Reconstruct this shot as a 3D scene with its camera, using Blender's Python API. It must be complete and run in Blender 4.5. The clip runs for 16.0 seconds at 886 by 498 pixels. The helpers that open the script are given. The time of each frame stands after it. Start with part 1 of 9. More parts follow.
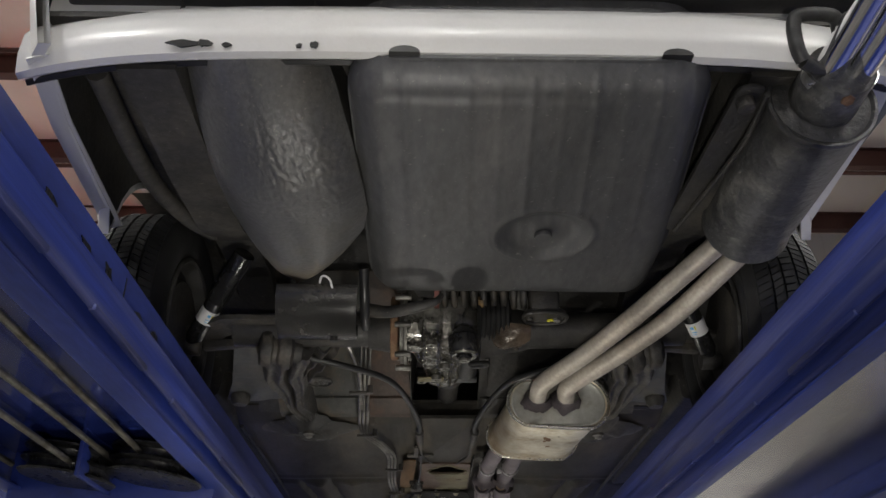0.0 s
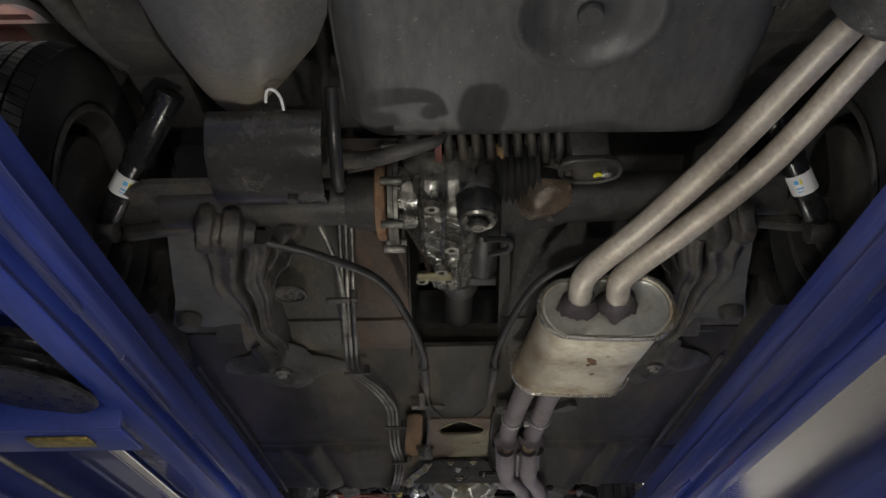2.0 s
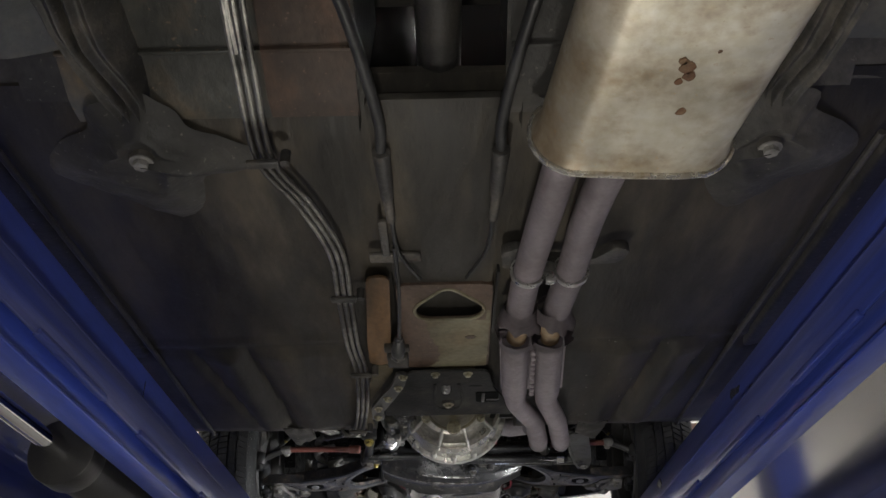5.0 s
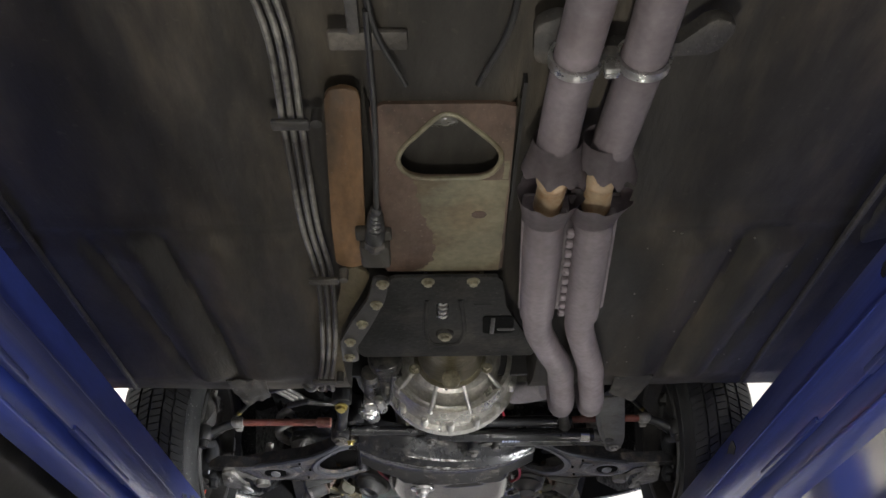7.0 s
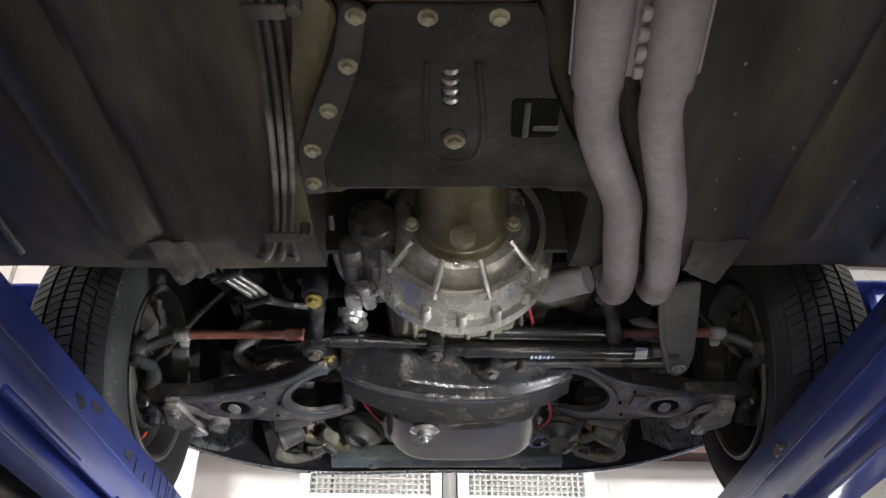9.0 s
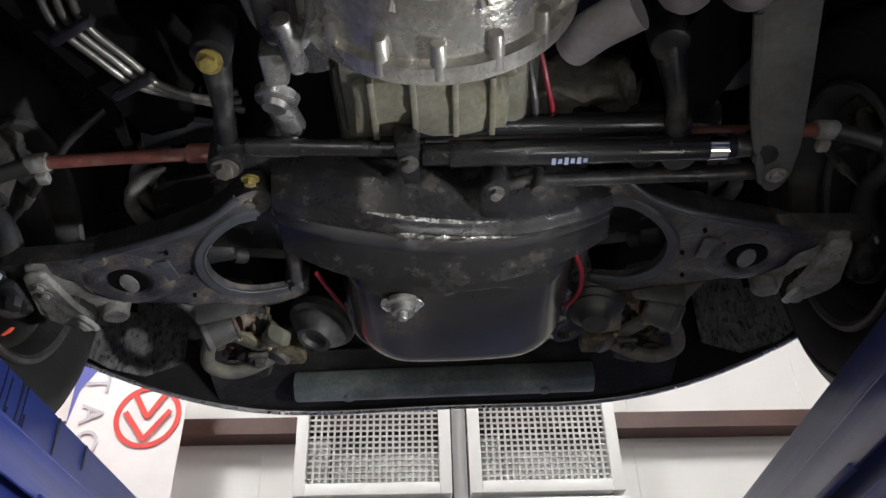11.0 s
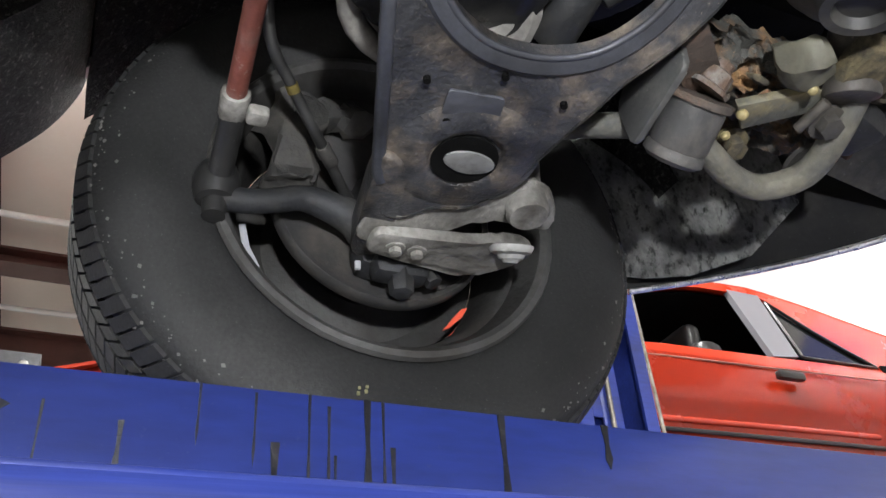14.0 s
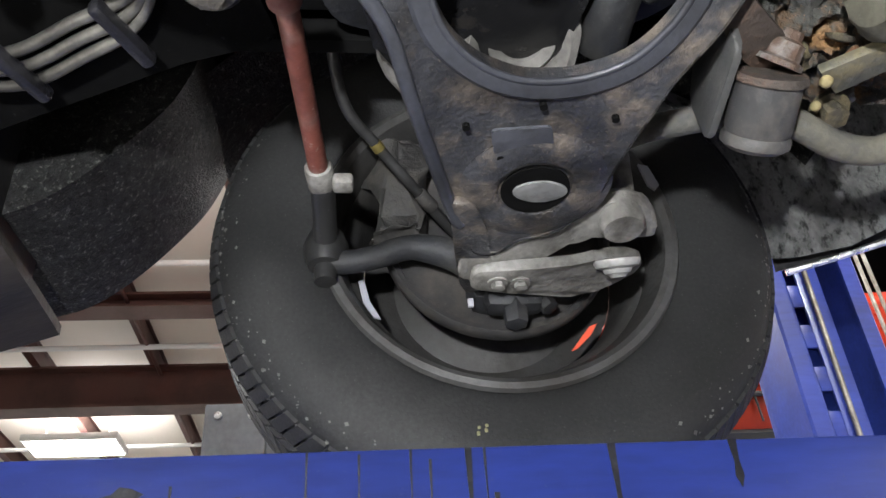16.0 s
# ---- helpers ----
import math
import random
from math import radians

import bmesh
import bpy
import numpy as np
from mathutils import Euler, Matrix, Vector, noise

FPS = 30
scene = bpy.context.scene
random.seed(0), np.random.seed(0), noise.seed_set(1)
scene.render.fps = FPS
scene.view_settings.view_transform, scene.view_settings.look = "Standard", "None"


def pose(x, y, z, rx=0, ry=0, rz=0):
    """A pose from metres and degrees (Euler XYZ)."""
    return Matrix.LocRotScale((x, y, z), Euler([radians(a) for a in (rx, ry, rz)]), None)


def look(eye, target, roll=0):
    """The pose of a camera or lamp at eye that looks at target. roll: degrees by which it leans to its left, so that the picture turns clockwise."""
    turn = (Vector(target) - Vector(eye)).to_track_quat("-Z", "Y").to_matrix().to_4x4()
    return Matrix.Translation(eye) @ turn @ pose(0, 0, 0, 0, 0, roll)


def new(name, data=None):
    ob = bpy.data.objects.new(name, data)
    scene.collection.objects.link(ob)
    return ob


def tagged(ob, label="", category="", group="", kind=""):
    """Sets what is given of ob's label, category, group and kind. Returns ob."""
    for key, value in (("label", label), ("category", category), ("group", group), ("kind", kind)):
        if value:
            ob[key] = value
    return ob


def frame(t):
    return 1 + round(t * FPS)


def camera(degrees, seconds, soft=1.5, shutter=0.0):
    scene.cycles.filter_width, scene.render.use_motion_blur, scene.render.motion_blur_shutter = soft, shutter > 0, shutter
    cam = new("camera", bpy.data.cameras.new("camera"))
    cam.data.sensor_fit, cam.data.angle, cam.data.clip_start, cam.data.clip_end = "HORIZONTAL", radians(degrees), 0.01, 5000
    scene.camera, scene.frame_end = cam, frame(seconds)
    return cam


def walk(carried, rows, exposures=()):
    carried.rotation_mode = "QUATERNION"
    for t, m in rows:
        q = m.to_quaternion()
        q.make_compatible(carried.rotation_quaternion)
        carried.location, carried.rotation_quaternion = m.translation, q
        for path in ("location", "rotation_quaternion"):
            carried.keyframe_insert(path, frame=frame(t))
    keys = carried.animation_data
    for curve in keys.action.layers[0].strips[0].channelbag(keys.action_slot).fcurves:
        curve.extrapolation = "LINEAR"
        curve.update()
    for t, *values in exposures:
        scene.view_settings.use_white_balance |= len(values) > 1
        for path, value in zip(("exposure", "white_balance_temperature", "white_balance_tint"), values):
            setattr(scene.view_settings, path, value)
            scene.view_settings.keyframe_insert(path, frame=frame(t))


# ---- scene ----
cam = camera(55.2, 16.0)
METRES, EYE, TILT, LEAN, TURN = 4.6, 1.2, 28.3, 0.0, -1.0
EXPOSURES = [(0.0, -0.35), (0.25, 0.0), (0.5, 0.28), (0.75, 0.1), (1.0, -0.3), (1.5, -0.38), (2.0, -0.36), (3.0, -0.34), (5.0, -0.3), (7.5, 0.28), (8.6, 0.28), (10.8, -0.45), (11.6, -0.48), (12.5, -0.2), (13.2, 0.13), (14.0, 0.47), (15.0, 0.62), (16.0, 0.66)]
ROWS = [
    (0.0, 0.0, 0.0, 0.0, 0.0, 0.0, -0.0),
    (0.5, -0.0011, 0.0288, -0.0158, 0.18, -0.07, 0.19),
    (1.0, 0.003, 0.0645, -0.0343, 0.85, 0.57, 0.89),
    (1.5, 0.0045, 0.0954, -0.0517, 0.91, 0.37, 1.24),
    (2.0, 0.0028, 0.1306, -0.0715, 0.94, 0.92, 1.35),
    (2.5, 0.0034, 0.1624, -0.0881, 0.56, 1.14, 1.46),
    (3.0, 0.0058, 0.1969, -0.1074, 0.76, 1.65, 1.64),
    (3.5, 0.0051, 0.2288, -0.1226, 1.29, 1.76, 1.81),
    (4.0, 0.0041, 0.2618, -0.1395, 1.11, 1.84, 1.81),
    (4.5, 0.0036, 0.2902, -0.1542, 0.54, 1.82, 1.72),
    (5.0, 0.0055, 0.3234, -0.1709, 0.7, 2.02, 1.77),
    (5.2, 0.0048, 0.3365, -0.1774, 0.74, 2.35, 1.99),
    (7.3, 0.0011, 0.469, -0.2422, 0.28, 4.82, 0.97),
    (7.5, 0.0009, 0.4818, -0.2486, 0.4, 5.04, 1.04),
    (8.0, 0.0023, 0.5105, -0.2635, 0.46, 5.66, 1.08),
    (8.5, 0.0012, 0.5409, -0.2795, 0.69, 5.72, 0.97),
    (8.7, 0.0007, 0.5531, -0.2855, 1.03, 5.77, 0.63),
    (10.8, 0.0051, 0.6858, -0.3472, 0.82, 8.25, 2.51),
    (11.0, 0.0055, 0.6988, -0.3531, 1.73, 6.91, 2.75),
    (11.5, 0.0111, 0.7312, -0.3619, 7.88, 6.45, 6.53),
    (12.0, 0.017, 0.761, -0.3626, 17.44, 7.65, 14.07),
    (12.5, 0.021, 0.7911, -0.365, 30.43, 10.46, 19.53),
    (13.0, 0.0178, 0.8207, -0.3739, 41.1, 12.79, 23.64),
    (13.5, 0.0069, 0.8515, -0.3823, 53.8, 17.37, 27.09),
    (14.0, 0.0055, 0.8739, -0.3871, 64.23, 21.52, 29.73),
    (14.5, 0.0076, 0.8887, -0.3919, 72.69, 25.64, 31.4),
    (15.0, 0.0114, 0.8966, -0.3934, 78.27, 28.58, 31.46),
    (15.5, 0.0169, 0.9008, -0.3947, 80.9, 29.63, 31.44),
    (16.0, 0.0181, 0.9003, -0.3949, 86.31, 32.08, 31.62),
]
walk(cam, [(t, pose(0, 0, EYE, TILT, LEAN, TURN) @ pose(METRES * x, METRES * y, METRES * z, 90 + pitch, roll, yaw)) for t, x, y, z, yaw, pitch, roll in ROWS],
     exposures=EXPOSURES)

# ---- world and lights ----
world = bpy.data.worlds.new("world")
scene.world = world
world.use_nodes = True
wn = world.node_tree.nodes
wn["Background"].inputs["Color"].default_value = (0.75, 0.85, 1.0, 1)
wn["Background"].inputs["Strength"].default_value = 0.05

CEILING_Z = 6.4
LAMPS = [(-7.5, -6.5), (-8.9, 6.0), (-3.6, -3.2), (-4.6, 2.9), (-1.9, 6.1), (3.9, -3.2), (3.9, 2.6), (2.3, 6.1), (0.2, -4.6), (-10.7, 0.75)]
LAMP_POWER = 150.0
# lamps added for a carried light: place, height, power, cone, warm or cool, aim
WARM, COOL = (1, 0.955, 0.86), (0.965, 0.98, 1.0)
STAND_IN_LIGHTS = [(0.04, -0.14, 1.0, 29.0, 110, WARM, (0.0, 1.2, 2.1)), (-0.06, 1.50, 0.96, 16.0, 126, WARM, (0.10, 2.06, 2.0)), (0.0, 2.92, 0.97, 13.5, 126, WARM, (0.16, 3.00, 2.0)),
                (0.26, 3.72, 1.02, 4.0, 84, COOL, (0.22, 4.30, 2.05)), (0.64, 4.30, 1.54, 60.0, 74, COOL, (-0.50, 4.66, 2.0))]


def area_lamp(name, m, sx, sy, watts, color=(0.99, 0.985, 0.97)):
    data = bpy.data.lights.new(name, "AREA")
    data.shape, data.size, data.size_y, data.energy, data.color = "RECTANGLE", sx, sy, watts, color
    ob = new(name, data)
    ob.matrix_world = m
    return ob


for lx, ly in LAMPS:
    area_lamp("high_bay_light", pose(lx, ly, CEILING_Z - 0.62), 0.5, 1.1, LAMP_POWER * (1.12 if ly > 6.05 and lx > -8 else 0.72 if lx < -8 else 1.0))
    # upward fill added above each housing to brighten the ceiling
    area_lamp("ceiling_fill_light", pose(lx, ly, CEILING_Z - 0.49, 180), 0.5, 1.1, 44.0 if lx < -4 else 26.0)
# spots added under the car, standing in for a carried light
for lx, ly, lz, watts, cone, tint, aim in STAND_IN_LIGHTS:
    data = bpy.data.lights.new("stand_in_beam", "SPOT")
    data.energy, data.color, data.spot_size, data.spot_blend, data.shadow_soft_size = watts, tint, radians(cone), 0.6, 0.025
    new("stand_in_beam", data).matrix_world = look((lx, ly, lz), aim) @ Matrix.Translation((0, 0, -0.012))


# ---- materials ----
def material(name, color, rough=0.6, metal=0.0, second=None, amount=0.5, scale=8.0, fine=90.0, bump=0.15, grain=0.25, spread=0.12, stretch=(1, 1, 1), coat=0.0, random_tint=0.0, shine=0.5, specks=1.0):
    """Base colour broken up at two scales, with a second tone for dirt or wear, uneven gloss and fine relief."""
    m = bpy.data.materials.new(name)
    m.use_nodes = True
    t = m.node_tree
    n, link = t.nodes, t.links
    b = n["Principled BSDF"]
    co = n.new("ShaderNodeTexCoord")
    mp = n.new("ShaderNodeMapping")
    mp.inputs["Scale"].default_value = stretch
    link.new(co.outputs["Object"], mp.inputs["Vector"])
    big = n.new("ShaderNodeTexNoise")
    big.inputs["Scale"].default_value, big.inputs["Detail"].default_value, big.inputs["Roughness"].default_value = scale, 6, 0.65
    link.new(mp.outputs["Vector"], big.inputs["Vector"])
    ramp = n.new("ShaderNodeValToRGB")
    ramp.color_ramp.elements[0].position, ramp.color_ramp.elements[1].position = 0.62 - 0.45 * amount, 0.62 - 0.45 * amount + spread + 0.08
    link.new(big.outputs["Fac"], ramp.inputs["Fac"])
    mix = n.new("ShaderNodeMix")
    mix.data_type = "RGBA"
    link.new(ramp.outputs["Color"], mix.inputs["Factor"])
    other = second or tuple(c * 0.6 for c in color)
    mix.inputs["A"].default_value, mix.inputs["B"].default_value = (*color, 1), (*other, 1)
    small = n.new("ShaderNodeTexNoise")
    small.inputs["Scale"].default_value, small.inputs["Detail"].default_value = fine, 4
    link.new(mp.outputs["Vector"], small.inputs["Vector"])
    mul = n.new("ShaderNodeMix")
    mul.data_type, mul.blend_type = "RGBA", "OVERLAY"
    mul.inputs["Factor"].default_value = grain
    link.new(mix.outputs["Result"], mul.inputs["A"])
    link.new(small.outputs["Fac"], mul.inputs["B"])
    # broad grime and small pale specks of dust
    grime = n.new("ShaderNodeTexNoise")
    grime.inputs["Scale"].default_value, grime.inputs["Detail"].default_value, grime.inputs["Distortion"].default_value = scale * 0.45, 5, 0.6
    link.new(mp.outputs["Vector"], grime.inputs["Vector"])
    gr = n.new("ShaderNodeMapRange")
    gr.inputs["From Min"].default_value, gr.inputs["From Max"].default_value = 0.35, 0.65
    gr.inputs["To Min"].default_value, gr.inputs["To Max"].default_value = 1 - 1.15 * grain, 1 + 0.75 * grain
    link.new(grime.outputs["Fac"], gr.inputs["Value"])
    shade = n.new("ShaderNodeMix")
    shade.data_type, shade.blend_type = "RGBA", "MULTIPLY"
    shade.inputs["Factor"].default_value = 1.0
    link.new(mul.outputs["Result"], shade.inputs["A"])
    link.new(gr.outputs["Result"], shade.inputs["B"])
    speck = n.new("ShaderNodeTexNoise")
    speck.inputs["Scale"].default_value, speck.inputs["Detail"].default_value = fine * 1.7, 2
    link.new(co.outputs["Object"], speck.inputs["Vector"])
    sr = n.new("ShaderNodeMapRange")
    sr.inputs["From Min"].default_value, sr.inputs["From Max"].default_value = 0.67, 0.75
    sr.inputs["To Max"].default_value = 1.1 * grain * specks
    link.new(speck.outputs["Fac"], sr.inputs["Value"])
    dust = n.new("ShaderNodeMix")
    dust.data_type = "RGBA"
    link.new(sr.outputs["Result"], dust.inputs["Factor"])
    link.new(shade.outputs["Result"], dust.inputs["A"])
    dust.inputs["B"].default_value = (*[min(0.85, 1.5 * c + 0.03) for c in other], 1)
    out = dust.outputs["Result"]
    if random_tint:
        info = n.new("ShaderNodeObjectInfo")
        hsv = n.new("ShaderNodeHueSaturation")
        rng = n.new("ShaderNodeMapRange")
        rng.inputs["To Min"].default_value, rng.inputs["To Max"].default_value = 1 - random_tint, 1 + random_tint
        link.new(info.outputs["Random"], rng.inputs["Value"])
        link.new(rng.outputs["Result"], hsv.inputs["Value"])
        link.new(out, hsv.inputs["Color"])
        out = hsv.outputs["Color"]
    link.new(out, b.inputs["Base Color"])
    rr = n.new("ShaderNodeMapRange")
    rr.inputs["To Min"].default_value, rr.inputs["To Max"].default_value = max(0.06, rough - 0.2), min(1, rough + 0.2)
    link.new(big.outputs["Fac"], rr.inputs["Value"])
    link.new(rr.outputs["Result"], b.inputs["Roughness"])
    b.inputs["Metallic"].default_value = metal
    b.inputs["Coat Weight"].default_value = coat
    b.inputs["Specular IOR Level"].default_value = shine
    if bump:
        bp = n.new("ShaderNodeBump")
        bp.inputs["Strength"].default_value, bp.inputs["Distance"].default_value = bump, 0.004
        link.new(small.outputs["Fac"], bp.inputs["Height"])
        bp2 = n.new("ShaderNodeBump")
        bp2.inputs["Strength"].default_value, bp2.inputs["Distance"].default_value = bump * 0.8, 0.012
        link.new(big.outputs["Fac"], bp2.inputs["Height"])
        link.new(bp.outputs["Normal"], bp2.inputs["Normal"])
        link.new(bp2.outputs["Normal"], b.inputs["Normal"])
    return m


def plain(name, color, rough=0.5, metal=0.0, emit=0.0):
    m = bpy.data.materials.new(name)
    m.use_nodes = True
    b = m.node_tree.nodes["Principled BSDF"]
    b.inputs["Base Color"].default_value = (*color, 1)
    b.inputs["Roughness"].default_value, b.inputs["Metallic"].default_value = rough, metal
    if emit:
        b.inputs["Emission Color"].default_value, b.inputs["Emission Strength"].default_value = (*color, 1), emit
    return m


def glass(name):
    m = plain(name, (0.006, 0.007, 0.008), 0.12)
    m.node_tree.nodes["Principled BSDF"].inputs["Transmission Weight"].default_value = 0.3
    m.node_tree.nodes["Principled BSDF"].inputs["Specular IOR Level"].default_value = 0.12
    return m


def stained(m, tone, x0, x1, axis="X", at_start=0.85, at_end=0.0, scale=7.0):
    """A stain creeping in unevenly from one side of a thing."""
    t = m.node_tree
    n, link = t.nodes, t.links
    b = n["Principled BSDF"]
    old = b.inputs["Base Color"].links[0].from_socket
    co = n.new("ShaderNodeTexCoord")
    sep = n.new("ShaderNodeSeparateXYZ")
    link.new(co.outputs["Generated"], sep.inputs["Vector"])
    ns = n.new("ShaderNodeTexNoise")
    ns.inputs["Scale"].default_value, ns.inputs["Detail"].default_value, ns.inputs["Roughness"].default_value = scale, 8, 0.7
    link.new(co.outputs["Generated"], ns.inputs["Vector"])
    add = n.new("ShaderNodeMath")
    add.operation = "MULTIPLY_ADD"
    add.inputs[1].default_value = 0.28
    link.new(ns.outputs["Fac"], add.inputs[0])
    link.new(sep.outputs[axis], add.inputs[2])
    mr = n.new("ShaderNodeMapRange")
    mr.inputs["From Min"].default_value, mr.inputs["From Max"].default_value = x0, x1
    mr.inputs["To Min"].default_value, mr.inputs["To Max"].default_value = at_start, at_end
    link.new(add.outputs["Value"], mr.inputs["Value"])
    mix = n.new("ShaderNodeMix")
    mix.data_type = "RGBA"
    link.new(mr.outputs["Result"], mix.inputs["Factor"])
    link.new(old, mix.inputs["A"])
    mix.inputs["B"].default_value = (*tone, 1)
    link.new(mix.outputs["Result"], b.inputs["Base Color"])
    return m


UNDERSEAL = material("underseal", (0.037, 0.0355, 0.033), 0.66, 0, (0.092, 0.083, 0.069), 0.37, 7, 70, 0.45, 0.5, 0.3)
UNDERSEAL_WELL = material("well_underseal", (0.155, 0.155, 0.157), 0.42, 0, (0.21, 0.185, 0.145), 0.26, 4, 110, 0.35, 0.45, 0.25, coat=0.05, shine=0.8)
stained(UNDERSEAL_WELL, (0.30, 0.25, 0.17), 0.86, 1.0, "Y", 0.0, 0.55, 9.0)
stained(UNDERSEAL_WELL, (0.07, 0.045, 0.022), 1.02, 1.14, "Y", 0.0, 0.8, 5.0)
FLOOR_PAINT = material("floor_underseal", (0.027, 0.025, 0.0215), 0.56, 0, (0.074, 0.061, 0.044), 0.34, 7.5, 45, 0.55, 0.55, 0.2, (1, 0.26, 1), shine=0.32, specks=0.2)
OCHRE = material("ochre_surface_rust", (0.052, 0.053, 0.047), 0.55, 0, (0.098, 0.064, 0.030), 0.36, 7.5, 60, 0.3, 0.5, 0.22, (1, 0.6, 1))
RED_BROWN = material("red_brown_surface_rust", (0.046, 0.031, 0.023), 0.65, 0, (0.10, 0.055, 0.034), 0.32, 9, 80, 0.35, 0.5, 0.2, (1, 0.6, 1))
ORANGE_BROWN = material("orange_brown_rust_film", (0.130, 0.073, 0.033), 0.5, 0, (0.052, 0.040, 0.027), 0.44, 13, 90, 0.3, 0.5, 0.35, (1, 0.45, 1))
KHAKI = material("khaki_primer", (0.155, 0.142, 0.094), 0.6, 0, (0.12, 0.098, 0.06), 0.34, 9, 80, 0.2, 0.4, 0.06)
TANK = material("tank_grey", (0.092, 0.093, 0.096), 0.46, 0.3, (0.175, 0.166, 0.155), 0.3, 4, 70, 0.22, 0.42, 0.4, (1, 0.35, 1), shine=0.6)
SILVER = material("silver_car_paint", (0.74, 0.735, 0.72), 0.36, 0.1, (0.58, 0.56, 0.53), 0.25, 3, 200, 0.03, 0.1, 0.5, coat=0.15)
CHROME = plain("chrome", (0.85, 0.85, 0.86), 0.08, 1.0)
BLACK = material("black_paint", (0.016, 0.016, 0.017), 0.36, 0, (0.03, 0.029, 0.028), 0.4, 7, 120, 0.1, 0.3)
GLOSS_BLACK = material("gloss_black_paint", (0.012, 0.012, 0.013), 0.2, 0, (0.03, 0.03, 0.03), 0.25, 5, 90, 0.06, 0.3)
PAN_BLACK = material("satin_black_steel", (0.016, 0.0155, 0.0155), 0.2, 0, (0.035, 0.03, 0.025), 0.2, 6, 120, 0.03, 0.3, coat=0.5, specks=0.3)
WORN_BLACK = material("worn_black_steel", (0.03, 0.029, 0.029), 0.38, 0.1, (0.2, 0.18, 0.15), 0.24, 14, 160, 0.25, 0.4, 0.1)
DUSTY = material("dusty_dark_steel", (0.046, 0.044, 0.042), 0.55, 0.05, (0.112, 0.098, 0.08), 0.36, 14, 120, 0.35, 0.5, 0.2)
ALU = material("cast_aluminium", (0.5, 0.49, 0.46), 0.4, 0.7, (0.26, 0.24, 0.2), 0.36, 14, 150, 0.15, 0.2, 0.25)
OILY = material("oily_cast_housing", (0.17, 0.165, 0.145), 0.2, 0.55, (0.018, 0.016, 0.012), 0.52, 13, 120, 0.35, 0.4, 0.18, coat=0.5)
PALE_IRON = material("pale_dusty_iron", (0.27, 0.262, 0.245), 0.62, 0, (0.07, 0.064, 0.054), 0.40, 18, 160, 0.35, 0.4, 0.2)
MUFFLER_END = material("aluminised_end_plate", (0.60, 0.60, 0.55), 0.36, 0.5, (0.36, 0.32, 0.22), 0.3, 11, 90, 0.12, 0.3, 0.3)
MUFFLER = material("aluminised_muffler", (0.72, 0.68, 0.56), 0.40, 0.35, (0.33, 0.22, 0.10), 0.38, 8.5, 60, 0.14, 0.42, 0.24)
stained(MUFFLER, (0.13, 0.072, 0.026), 0.12, 0.48, at_start=0.75)
PIPE = material("exhaust_pipe_steel", (0.60, 0.55, 0.475), 0.46, 0.3, (0.37, 0.30, 0.23), 0.38, 7, 120, 0.2, 0.4, 0.4)
MAUVE = material("heat_tinted_pipe", (0.215, 0.186, 0.203), 0.55, 0.15, (0.135, 0.108, 0.108), 0.36, 9, 110, 0.15, 0.3, 0.3)
OLD_MUFFLER = material("painted_rear_muffler", (0.072, 0.072, 0.073), 0.4, 0.1, (0.19, 0.185, 0.17), 0.27, 13, 90, 0.5, 0.5, 0.12)
RUST = material("rust", (0.15, 0.075, 0.04), 0.8, 0, (0.22, 0.14, 0.08), 0.5, 30, 160, 0.4, 0.4)
REDROD = material("red_oxide_rod", (0.145, 0.046, 0.034), 0.55, 0, (0.2, 0.15, 0.13), 0.25, 14, 120, 0.2, 0.4, 0.2)
BRASSY = material("yellow_passivated", (0.30, 0.245, 0.07), 0.4, 0.5, (0.16, 0.12, 0.05), 0.4, 60, 200, 0.1)
CAST_GREY = material("grimy_cast_ring", (0.17, 0.165, 0.15), 0.38, 0.5, (0.05, 0.043, 0.032), 0.42, 30, 150, 0.25, 0.4, 0.2)
DULL_BOLT = material("dull_bolt", (0.3, 0.28, 0.2), 0.5, 0.4, (0.15, 0.13, 0.09), 0.4, 60, 200, 0.1)
ZINC = material("zinc_plated", (0.55, 0.55, 0.54), 0.3, 0.9, (0.3, 0.29, 0.27), 0.3, 40, 200, 0.1)
AXLE_BLACK = material("black_axle_paint", (0.032, 0.031, 0.03), 0.42, 0.1, (0.075, 0.068, 0.058), 0.3, 10, 110, 0.25, 0.4, 0.2)
GREENED = material("weathered_green_bar", (0.15, 0.18, 0.172), 0.6, 0.1, (0.27, 0.28, 0.26), 0.34, 14, 140, 0.3, 0.4, 0.16)
MUDDY = material("muddy_yellow_parts", (0.12, 0.098, 0.052), 0.75, 0, (0.035, 0.03, 0.022), 0.5, 45, 140, 0.5, 0.4)
RUBBER = material("tyre_rubber", (0.023, 0.0232, 0.0236), 0.66, 0, (0.040, 0.040, 0.040), 0.34, 7, 260, 0.16, 0.45, 0.3, shine=0.35)
GRIT = material("gritty_wheel_arch", (0.027, 0.027, 0.027), 0.6, 0, (0.17, 0.165, 0.155), 0.15, 190, 330, 0.8, 0.4, 0.05, shine=0.15)
HOSE = material("black_rubber_hose", (0.02, 0.02, 0.02), 0.45, 0, (0.05, 0.05, 0.05), 0.3, 12, 120, 0.1)
LINE = material("tinned_brake_line", (0.3, 0.29, 0.26), 0.4, 0.5, (0.07, 0.066, 0.06), 0.55, 6, 120, 0.1, 0.3, 0.1)
RIM = material("dusty_grey_rim", (0.048, 0.047, 0.046), 0.6, 0.2, (0.03, 0.028, 0.025), 0.4, 10, 120, 0.2)
